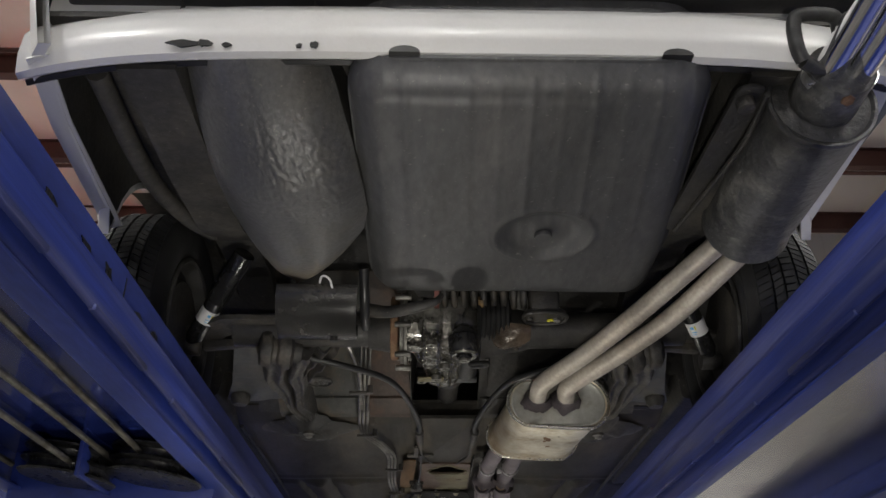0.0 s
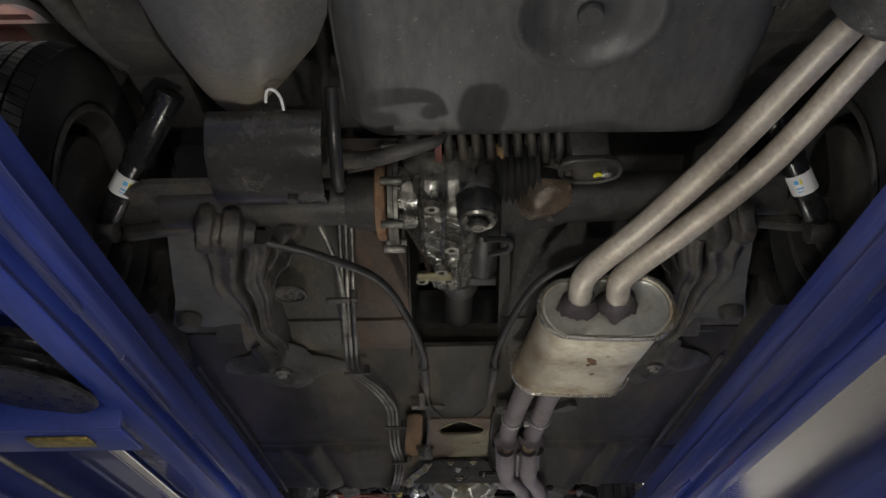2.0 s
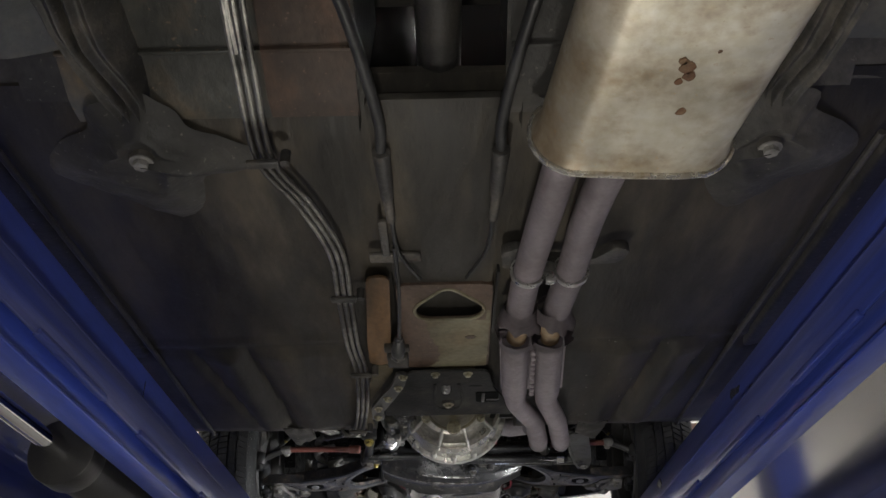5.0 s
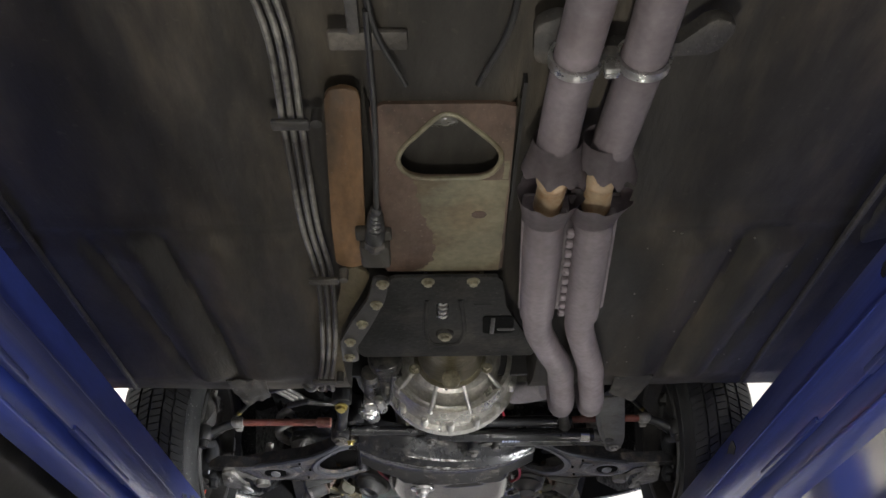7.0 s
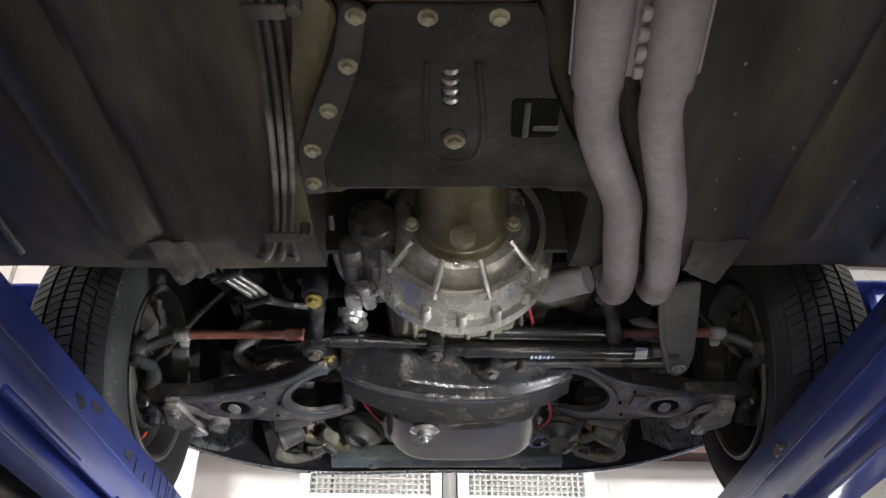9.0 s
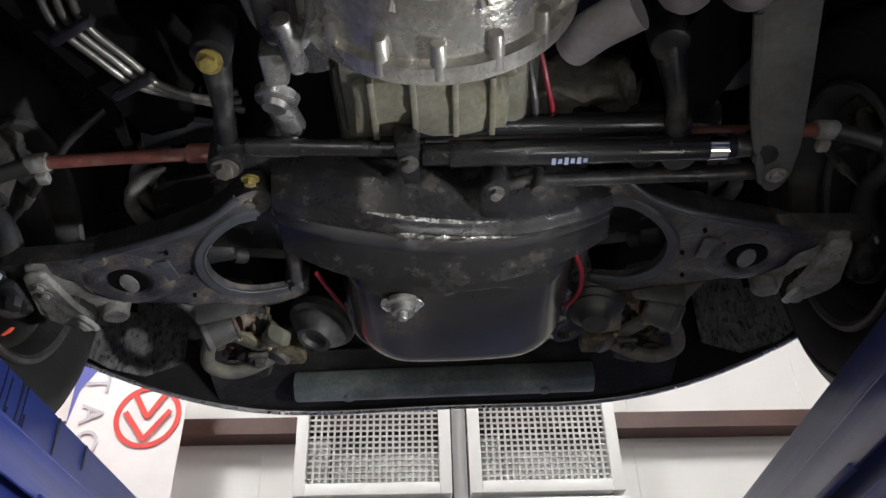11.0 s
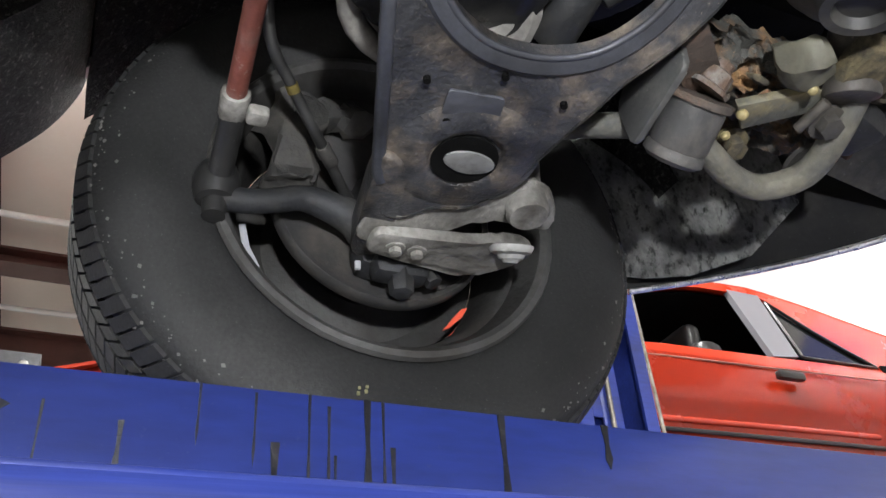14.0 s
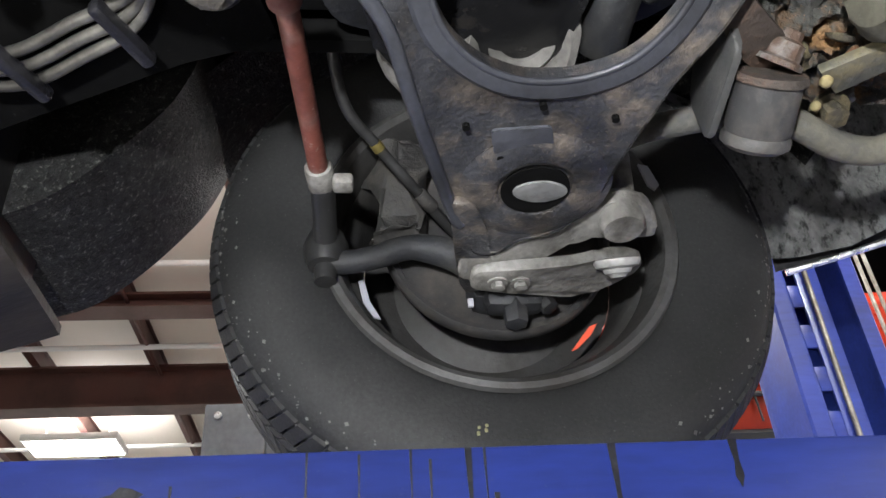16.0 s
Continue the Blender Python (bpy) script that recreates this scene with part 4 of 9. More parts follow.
def rear_floor_fn(u, v):
    x = -0.66 + 1.44 * u
    k = [p[0] for p in prof]
    y = prof[0][0] + (prof[-1][0] - prof[0][0]) * v
    return (x, y, float(np.interp(y, k, [p[1] for p in prof])) + 0.006 * noise.noise(Vector((x * 4, y * 4, 3))))


for xa, xb in ((-0.66, CX - 0.115), (CX + 0.095, 0.78)):
    b = B()
    grid(b, lambda u, v: (xa + (xb - xa) * u, rear_floor_fn(0, v)[1], rear_floor_fn((xa + 0.66 + (xb - xa) * u) / 1.44, v)[2]), 20, 40, 0.012)
    part("rear_floor", b, UNDERSEAL, car, "dusty undersealed rear floor over the axle")
for s, x0, x1, m in ((-1, -0.47, -0.187, OCHRE), (-1, -0.1865, CX - 0.118, RED_BROWN), (1, CX + 0.10, 0.30, UNDERSEAL)):
    b = B()
    y0, y1 = 2.13, 2.66
    grid(b, lambda u, v: (x0 + (x1 - x0) * u, y0 + (y1 - y0) * v, float(np.interp(y0 + (y1 - y0) * v, [p[0] for p in prof], [p[1] for p in prof])) - 0.014), 10, 24, 0.004)
    part("bare_panel", b, m, car, "brown panel where the underseal is thin")
    b = B()
    z = float(np.interp(2.55, [p[0] for p in prof], [p[1] for p in prof])) - 0.02
    span(b, (x0, 2.545, z), (x1, 2.551, z + 0.008), 0.002)
    part("panel_seam", b, m, car)
# tunnel: open above the propeller shaft, closed by plates further forward
b = B()
for s in (-1, 1):
    grid(b, lambda u, v: (CX + s * (0.12 - 0.02 * v), 2.1 + 0.58 * u, float(np.interp(2.1 + 0.58 * u, [2.1, 2.4, 2.68], [2.2, 2.1, 2.0])) + 0.22 * v), 8, 4)
span(b, (CX - 0.14, 2.1, 2.28), (CX + 0.14, 2.7, 2.30))
part("tunnel_side", b, UNDERSEAL, car)
b = rod(B(), (CX, 2.30, 2.06), (CX, 2.72, 2.08), 0.032, None, 24)
rod(b, (CX, 2.34, 2.06), (CX, 2.40, 2.063), 0.042, None, 24, 0.004)
part("propeller_shaft", b, AXLE_BLACK, car, "dusty propeller shaft")
b = B()
prism(b, rounded([(CX - 0.108, 2.60), (CX + 0.098, 2.60), (CX + 0.096, 3.152), (CX - 0.095, 3.152)], 0.012), flat_xy(FLOOR_Z - 0.006), 0.012, 0.003)
part("tunnel_plate", b, FLOOR_PAINT, car, "dark plate closing the tunnel")


def plate_with_hole(b, outer, hole, z, t):
    """A plate between two outlines with the same number of points."""
    rings = []
    for zz in (z, z + t):
        rings.append(([b.verts.new((x, y, zz)) for x, y in outer], [b.verts.new((x, y, zz)) for x, y in hole]))
    n = len(outer)
    (o0, h0), (o1, h1) = rings
    for k in range(n):
        q = (k + 1) % n
        b.faces.new((o0[k], o0[q], h0[q], h0[k]))
        b.faces.new((o1[q], o1[k], h1[k], h1[q]))
        b.faces.new((o0[q], o0[k], o1[k], o1[q]))
        b.faces.new((h0[k], h0[q], h1[q], h1[k]))
    return b


def resample(poly, n, start):
    pts = [Vector(p) for p in poly]
    seg = [(pts[(i + 1) % len(pts)] - pts[i]).length for i in range(len(pts))]
    total, out = sum(seg), []
    c = sum(pts, Vector((0, 0))) / len(pts)
    cum = np.cumsum([0] + seg)
    for k in range(n):
        d = total * k / n
        i = min(int(np.searchsorted(cum, d, "right")) - 1, len(seg) - 1)
        out.append(pts[i] + (pts[(i + 1) % len(pts)] - pts[i]) * ((d - cum[i]) / max(seg[i], 1e-9)))
    ang = [math.atan2(p.y - c.y, p.x - c.x) for p in out]
    first = min(range(n), key=lambda i: abs(((ang[i] - start) + math.pi) % (2 * math.pi) - math.pi))
    return [tuple(p) for p in out[first:] + out[:first]]


BROWN_PRIMER = material("brown_stained_primer", (0.078, 0.050, 0.036), 0.5, 0, (0.125, 0.094, 0.066), 0.34, 16, 110, 0.25, 0.5, 0.3, (1, 0.5, 1))
hole = resample(rounded([(0.068, 3.150), (0.150, 3.245), (0.132, 3.302), (0.012, 3.302), (-0.007, 3.250)], 0.034, 6), 48, 0)
outer = resample(rounded([(-0.034, 3.145), (0.158, 3.145), (0.164, 3.56), (-0.034, 3.56)], 0.012, 4), 48, 0)
b = plate_with_hole(B(), outer, hole, FLOOR_Z - 0.012, 0.008)
tc = part("tunnel_cover", b, BROWN_PRIMER, car, "khaki and brown tunnel cover with a three-cornered opening")


def ragged(fn_lo, fn_hi, y0, y1, z, rows_n=80, cols=10):
    """A thin film between two edges, given as functions of y."""
    b = B()
    rows = []
    for i in range(rows_n + 1):
        y = y0 + (y1 - y0) * i / rows_n
        xa, xb = fn_lo(y), fn_hi(y)
        rows.append([b.verts.new((xa + (xb - xa) * j / cols, y, z)) for j in range(cols + 1)])
    for q0, q1 in zip(rows, rows[1:]):
        for j in range(cols):
            b.faces.new((q0[j], q1[j], q1[j + 1], q0[j + 1]))
    return b


def paint_edge(y):
    return float(np.interp(y, [3.305, 3.37, 3.42, 3.48, 3.52, 3.545, 3.556], [0.020, 0.026, 0.040, 0.051, 0.046, 0.034, 0.012])) + 0.007 * noise.noise(Vector((y * 42, 2.2, 0))) + 0.0045 * noise.noise(Vector((y * 150, 5.2, 0)))


part("primer_film", ragged(paint_edge, lambda y: 0.158 + 0.003 * noise.noise(Vector((y * 30, 9.1, 0))), 3.306, 3.556, FLOOR_Z - 0.0128), KHAKI, tc, "worn khaki primer with a ragged edge")
part("primer_film", ragged(lambda y: 0.137 + 0.10 * (3.305 - y) * 0.2 + 0.012 * math.sin((y - 3.2) * 18), lambda y: 0.157 + 0.002 * noise.noise(Vector((y * 30, 3.1, 0))), 3.262, 3.304, FLOOR_Z - 0.0128, 16, 4), KHAKI, tc)
part("stain", prism(B(), [(0.118 + 0.012 * math.cos(k * 0.7), 3.392 + 0.010 * math.sin(k * 0.7)) for k in range(9)], flat_xy(FLOOR_Z - 0.0136), 0.0006), BROWN_PRIMER, tc, smooth=False)
b = B()
for e, x in ((-1, -0.034), (1, 0.160)):
    grid(b, lambda u, v: (x + e * 0.012 * u ** 0.6, 3.145 + 0.415 * v, FLOOR_Z - 0.008 + 0.05 * u), 5, 10)
part("cover_side", b, FLOOR_PAINT, tc)
b = tube(B(), [(x, y, FLOOR_Z - 0.012) for x, y in hole + hole[:1]], 0.004, 8, 1, False)
part("hole_rim", b, KHAKI, car)
# black sheets behind the opening stand in for the tunnel's shaded inside
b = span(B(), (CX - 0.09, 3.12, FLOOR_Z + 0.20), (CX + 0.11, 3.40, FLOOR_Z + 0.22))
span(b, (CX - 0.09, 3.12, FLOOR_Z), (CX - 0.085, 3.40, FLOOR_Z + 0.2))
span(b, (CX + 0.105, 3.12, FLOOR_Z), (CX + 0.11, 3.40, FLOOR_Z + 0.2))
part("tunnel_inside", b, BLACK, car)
b = rod(B(), (CX, 3.1, FLOOR_Z + 0.07), (CX, 3.62, FLOOR_Z + 0.07), 0.035, None, 24)
rod(b, (CX, 3.2, FLOOR_Z + 0.07), (CX, 3.225, FLOOR_Z + 0.07), 0.055, None, 24, 0.004)
part("shaft_joint", b, OILY, car, "oily shaft joint inside the tunnel")
b = B()
prism(b, rounded([(-0.090, 3.12), (-0.044, 3.12), (-0.060, 3.45), (-0.066, 3.55), (-0.116, 3.55), (-0.112, 3.43)], 0.02), flat_xy(FLOOR_Z - 0.008), 0.008, 0.003)
part("bare_panel", b, ORANGE_BROWN, car, "orange-brown bare strip beside the tunnel")
b = B()
prism(b, rounded([(-0.110, 3.565), (-0.085, 3.545), (-0.060, 3.575), (-0.085, 3.65), (-0.115, 3.73), (-0.140, 3.80), (-0.140, 4.0), (-0.190, 4.03), (-0.172, 3.90), (-0.142, 3.74), (-0.118, 3.63)], 0.014), flat_xy(FLOOR_Z - 0.0095), 0.0095, 0.003)
part("bare_panel", b, material("khaki_brown_film", (0.10, 0.082, 0.048), 0.55, 0, (0.055, 0.042, 0.027), 0.42, 14, 90, 0.3, 0.5, 0.3, (1, 0.5, 1)), car, "khaki bare strip beside the gearbox plate")
# gearbox cross plate with bolts
GP = FLOOR_Z - 0.028
outer = resample(rounded([(-0.030, 3.553), (0.163, 3.553), (0.178, 3.66), (0.215, 3.755), (0.246, 3.80), (0.246, 3.858), (-0.100, 3.858), (-0.100, 3.80), (-0.068, 3.71), (-0.038, 3.62)], 0.012, 3), 60, 0)
hole = resample(rounded([(0.052, 3.642), (0.074, 3.642), (0.074, 3.702), (0.052, 3.702)], 0.008, 4), 60, 0)
b = plate_with_hole(B(), outer, hole, GP, 0.006)
# a raised pad with rolled edges round the slot and the cap
tube(b, [(0.036, 3.63, GP), (0.032, 3.74, GP - 0.001), (0.042, 3.795, GP), (0.068, 3.805, GP), (0.096, 3.795, GP), (0.104, 3.74, GP - 0.001), (0.094, 3.63, GP)], 0.0045, 8)
tube(b, [(0.118, 3.648, GP), (0.150, 3.648, GP)], 0.0025, 8)
part("gearbox_plate", b, XB, car, "black bolted plate under the gearbox")
b = prism(B(), rounded([(-0.052, 3.540), (-0.026, 3.548), (-0.038, 3.62), (-0.068, 3.71), (-0.101, 3.80), (-0.101, 3.862), (-0.134, 3.862), (-0.130, 3.775), (-0.100, 3.69), (-0.068, 3.615)], 0.010), flat_xy(GP - 0.009), 0.009, 0.003)
part("plate_flange", b, BLACK, car, "black bolted edge strip of the plate")
for p in ((-0.038, 3.556), (-0.053, 3.627), (-0.083, 3.699), (-0.111, 3.77), (-0.118, 3.836)):
    part("plate_bolt", hexbolt(B(), (p[0], p[1], GP - 0.009), (0, 0, -1), 0.0075, 0.007), DULL_BOLT, car, "dull yellowish bolt head")
for p in ((0.038, 3.566), (0.115, 3.566)):
    part("plate_bolt", hexbolt(B(), (p[0], p[1], GP), (0, 0, -1), 0.0075, 0.007), DULL_BOLT, car, "dull yellowish bolt head")
b = rod(B(), (0.063, 3.645, GP + 0.02), (0.063, 3.70, GP + 0.02), 0.011, None, 16)
for k in range(4):
    rod(b, (0.063, 3.643 + 0.016 * k, GP + 0.010), (0.063, 3.650 + 0.016 * k, GP + 0.010), 0.012, None, 16)
part("mount_spring", b, ZINC, car)
b = rod(B(), (0.068, 3.757, GP - 0.007), (0.068, 3.757, GP + 0.004), 0.017, None, 24, 0.003)
part("mount_cap", b, XB, car)
part("mount_nut", hexbolt(B(), (0.068, 3.757, GP - 0.007), (0, 0, -1), 0.009, 0.006), DULL_BOLT, car)
# near-black patch laid on the plate for the shade inside a cutout
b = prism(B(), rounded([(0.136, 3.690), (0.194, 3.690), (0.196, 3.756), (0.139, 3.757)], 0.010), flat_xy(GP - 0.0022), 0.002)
part("plate_opening_shade", b, SHADE_BLACK, car)
b = span(B(), (0.165, 3.735, GP - 0.004), (0.197, 3.745, GP + 0.02), 0.003)
span(b, (0.152, 3.695, GP - 0.004), (0.160, 3.757, GP + 0.02), 0.002)
part("exhaust_bracket", b, WORN_BLACK, car, "worn black exhaust bracket")

# fuel tank
TX0, TX1, TY0, TY1, TZ = -0.145, 0.48, 1.090, 1.93, 2.095


def tank_fn(u, v):
    x = TX0 + (TX1 - TX0) * u
    t = v
    y = TY0 + (TY1 - TY0) * t
    ex = min(x - TX0, TX1 - x)
    ey = min(y - TY0, TY1 - y)
    r = 0.07
    z = TZ
    dx, dy = max(0, r - ex), max(0, r - ey)
    d = math.hypot(dx, dy)
    z += 0.055 * (min(1.25, d / r)) ** 2.6
    if d > r:
        x += (1 if x < 0.2 else -1) * dx * (1 - r / d)
        y += (1 if y < 1.5 else -1) * dy * (1 - r / d)
    k = (x - TX0 - 0.045) / 0.054
    if ex > 0.03 and 0.015 < y - TY0 < 0.62:
        depth = (0.0013, 0.0021, 0.001, 0.0018, 0.0012, 0.0022)[int(round(k)) % 6]
        z -= depth * math.exp(-((k - round(k)) / 0.13) ** 2) * min(1, (0.62 - (y - TY0)) / 0.25)
    z += 0.003 * noise.noise(Vector((x * 5, y * 4, 8)))
    x += 0.065 * u * min(1, (y - TY0) / 0.6)
    d = math.hypot(x - 0.245, y - 1.60)
    z += 0.016 * (1 / (1 + math.exp((d - 0.085) / 0.007))) - 0.010 * math.exp(-(d / 0.024) ** 2) - 0.004 * math.exp(-((d - 0.108) / 0.008) ** 2)
    return (x, y, z)


b = B()
grid(b, tank_fn, 150, 110)
tank = part("fuel_tank", b, TANK, car, "grey ribbed sheet-steel fuel tank with scratches")
b = B()
loop = rounded([(TX0 + 0.004, TY0 + 0.004), (TX1 - 0.004, TY0 + 0.004), (TX1 + 0.055, TY0 + 0.55), (TX1 + 0.058, TY1 - 0.004), (TX0 + 0.004, TY1 - 0.004)], 0.09, 8)
prism(b, loop, flat_xy(TZ + 0.05), 0.15)
part("tank_wall", b, TANK, tank)
b = tube(B(), [(x, y, TZ + 0.055) for x, y in loop + loop[:1]], 0.006, 8, 1, False)
part("tank_seam", b, TANK, tank)
b = lathe(B(), [(0.0, 0), (0.018, 0), (0.02, 0.003), (0.02, 0.008), (0, 0.008)], (0.245, 1.60, TZ - 0.004), (0, 0, 1), 24, False)
part("drain_cap", b, TANK, tank)
# spare wheel well
b = B()


def well_fn(u, v):
    a = 2 * u - 1
    y = 1.10 + 0.735 * v
    ks = [1.10, 1.20, 1.32, 1.44, 1.54, 1.62, 1.69, 1.75, 1.79, 1.82, 1.835]
    xl = float(np.interp(y, ks, [-0.435, -0.432, -0.428, -0.425, -0.420, -0.412, -0.402, -0.388, -0.372, -0.350, -0.325]))
    xr = float(np.interp(y, ks, [-0.205, -0.172, -0.148, -0.136, -0.132, -0.145, -0.172, -0.210, -0.246, -0.285, -0.315]))
    z = 2.048 + 0.075 * abs(a) ** 2.6 + 0.20 * max(0, v - 0.74) ** 1.6 * 2 + 0.115 * max(0, 1 - (y - 1.10) / 0.30) ** 1.5 + 0.008 * noise.noise(Vector((a * 2, y * 5, 2)))
    rough = max(0, 1 - abs(y - 1.33) / 0.20) * (0.35 + 0.65 * max(0, min(1, 0.5 + a)))
    z += 0.0032 * rough * noise.noise(Vector((a * 14, y * 75, 4))) + 0.002 * rough * noise.noise(Vector((a * 30, y * 140, 9)))
    return (xl + (xr - xl) * u, y, z)


grid(b, well_fn, 110, 150)
well = part("spare_wheel_well", b, UNDERSEAL_WELL, car, "bulging undersealed spare wheel well, scuffed at its front")
b = B()
for e in (0, 1):
    grid(b, lambda u, v: (well_fn(e, v)[0], well_fn(e, v)[1], well_fn(e, v)[2] + 0.16 * u), 3, 60)
part("well_wall", b, UNDERSEAL, well)
# chassis rails beside the well and over the axle
for s, x in ((-1, -0.485), (1, 0.60)):
    b = B()
    for ya, yb, za, zb in ((1.13, 1.45, 2.15, 2.15), (1.45, 1.72, 2.15, 2.17), (1.72, 1.86, 2.17, 2.22), (1.86, 2.1, 2.22, 2.24), (2.1, 2.34, 2.24, 2.15), (2.34, 2.62, 2.15, 2.02)):
        xa = x + (0.0 if ya > 1.5 else s * 0.0)
        vs = [b.verts.new(p) for p in ((xa - 0.05, ya, za), (xa + 0.05, ya, za), (xa + 0.05, yb, zb), (xa - 0.05, yb, zb), (xa - 0.05, ya, za + 0.12), (xa + 0.05, ya, za + 0.12), (xa + 0.05, yb, zb + 0.12), (xa - 0.05, yb, zb + 0.12))]
        for q in ((0, 1, 2, 3), (4, 7, 6, 5), (0, 4, 5, 1), (1, 5, 6, 2), (2, 6, 7, 3), (3, 7, 4, 0)):
            b.faces.new([vs[i] for i in q])
    bmesh.ops.remove_doubles(b, verts=b.verts[:], dist=0.001)
    part("chassis_rail", b, UNDERSEAL, car, "undersealed chassis rail")
b = B()
tube(b, [(-0.60, 1.2, 2.2), (-0.60, 1.5, 2.19), (-0.57, 1.7, 2.2), (-0.53, 1.82, 2.22)], 0.02, 10)
part("wing_seam", b, UNDERSEAL, car)
# flange with a bolt beside the tank
b = B()
prism(b, rounded([(0.525, 1.13), (0.575, 1.13), (0.57, 1.30), (0.555, 1.50), (0.54, 1.62), (0.51, 1.62), (0.52, 1.40)], 0.02), flat_xy(2.125), 0.010, 0.003)
tube(b, [(0.575, 1.14, 2.12), (0.578, 1.28, 2.115), (0.56, 1.45, 2.118), (0.54, 1.62, 2.125)], 0.006, 8)
part("body_flange", b, UNDERSEAL, car, "undersealed flange beside the tank")
b = rod(B(), (0.545, 1.165, 2.105), (0.545, 1.165, 2.13), 0.016, None, 20, 0.003)
part("flange_bolt", b, DUSTY, car)
b = B()
for y in (1.2, 1.33, 1.46):
    span(b, (0.59, y, 2.16), (0.66, y + 0.006, 2.175), 0.002)
grid(b, lambda u, v: (0.56 + 0.34 * u, 1.14 + 0.6 * v, 2.19 + 0.04 * u), 4, 4)
part("wing_floor", b, material("blue_grey_underseal", (0.10, 0.115, 0.12), 0.6, 0, (0.2, 0.21, 0.21), 0.3, 8, 80, 0.3), car)

# rear muffler and tail pipes
b = B()
ra, rb = Vector((0.672, 1.15, 2.115)), Vector((0.69, 1.60, 2.125))
ax = (rb - ra).normalized()
ln = (rb - ra).length
lathe(b, [(0.0, 0), (0.075, 0), (0.083, 0.004), (0.088, 0.0), (0.0935, 0.0), (0.0945, 0.006), (0.0925, 0.014), (0.089, 0.02), (0.089, ln - 0.02), (0.0925, ln - 0.012), (0.0945, ln - 0.005), (0.0925, ln), (0.085, ln), (0.0, ln - 0.004)], ra, ax, 48, False)
rmuf = part("rear_muffler", b, OLD_MUFFLER, car, "dark grey cylindrical rear muffler, scratched and stained")
b = rod(B(), (0.673, 1.07, 2.118), (0.672, 1.155, 2.115), 0.055, 0.058, 32, 0.004)
part("outlet_collar", b, OLD_MUFFLER, rmuf)
for x in (0.648, 0.70):
    part("tail_pipe", tube(B(), [(x, 1.12, 2.115), (x + 0.003, 1.0, 2.12), (x + 0.006, 0.80, 2.135)], 0.024, 24, 6), CHROME, car, "polished chrome tail pipe")
b = B()
for x in (0.648, 0.70):
    lathe(b, [(0.031, -0.011), (0.034, -0.011), (0.034, 0.011), (0.031, 0.011)], (x, 1.085, 2.116), (0, 1, 0), 28)
span(b, (0.664, 1.075, 2.072), (0.686, 1.097, 2.096), 0.004)
part("pipe_clamp", b, ZINC, car, "bright saddle clamp round the tail pipes")
b = hexbolt(B(), (0.674, 1.085, 2.074), (0, -0.3, -1), 0.011, 0.012)
part("clamp_bolt", b, RUST, car)
b = tube(B(), [(0.600, 1.05, 2.115), (0.590, 1.04, 2.135), (0.588, 1.03, 2.175), (0.600, 1.025, 2.19), (0.650, 1.025, 2.19), (0.664, 1.035, 2.175), (0.664, 1.05, 2.14), (0.655, 1.06, 2.115), (0.628, 1.06, 2.108), (0.600, 1.05, 2.115)], 0.012, 12)
part("rubber_hanger", b, HOSE, car, "black rubber exhaust hanger")

# twin pipes between the mufflers
b = B()
tube(b, [(0.655, 1.60, 2.105), (0.605, 1.69, 2.083), (0.504, 1.88, 2.037), (0.395, 2.02, 1.985), (0.325, 2.10, 1.958), (0.298, 2.155, 1.949), (0.300, 2.22, 1.951), (0.306, 2.31, 1.954)], 0.024, 20)
part("exhaust_pipe", b, PIPE, car, "brownish steel exhaust pipe, slightly rusty")
b = B()
tube(b, [(0.715, 1.60, 2.105), (0.68, 1.70, 2.083), (0.589, 1.899, 2.034), (0.470, 2.035, 1.982), (0.400, 2.11, 1.957), (0.371, 2.165, 1.948), (0.377, 2.23, 1.95), (0.386, 2.31, 1.954)], 0.024, 20)
part("exhaust_pipe", b, PIPE, car, "brownish steel exhaust pipe, slightly rusty")


def torn_collar(x, ya, yb, r0, r1, seed, wild=1.0):
    """A thin collar flaring from the pipe at ya to a crumpled, torn edge near yb."""
    b = B()
    rings = []
    for i in range(9):
        t = i / 8
        ring = []
        for k in range(56):
            a = 2 * math.pi * k / 56
            n1, n2 = noise.noise(Vector((math.cos(a) * 1.3, math.sin(a) * 1.3, seed))), noise.noise(Vector((math.cos(a) * 3.2, math.sin(a) * 3.2, seed + 4)))
            r = r0 + (r1 - r0) * t ** 1.3 * (1 + wild * (0.7 * n1 + 0.5 * n2))
            y = ya + (yb - ya) * t * (1 + 0.28 * n2 + 0.22 * n1)
            ring.append(b.verts.new((x + 1.12 * r * math.cos(a), y, 1.95 + 0.92 * r * math.sin(a))))
        rings.append(ring)
    for g, h in zip(rings, rings[1:]):
        for k in range(56):
            b.faces.new((g[k], g[(k + 1) % 56], h[(k + 1) % 56], h[k]))
    bmesh.ops.solidify(b, geom=b.faces[:], thickness=0.002)
    return b


for x, seed in ((0.303, 31.0), (0.384, 36.5)):
    part("pipe_collar", torn_collar(x, 2.238, 2.282, 0.026, 0.040, seed, 0.85), MAUVE, car, "torn heat-tinted sheet collar at the muffler")


def oval(hw, hh, n=40):
    """A flattened oval with straight top and bottom."""
    out = []
    for k in range(n):
        a = 2 * math.pi * k / n
        c, s = math.cos(a), math.sin(a)
        out.append(((hw - hh) * (1 if c > 0 else -1) * min(1, abs(c) * 4) + hh * c, hh * s))
    return out


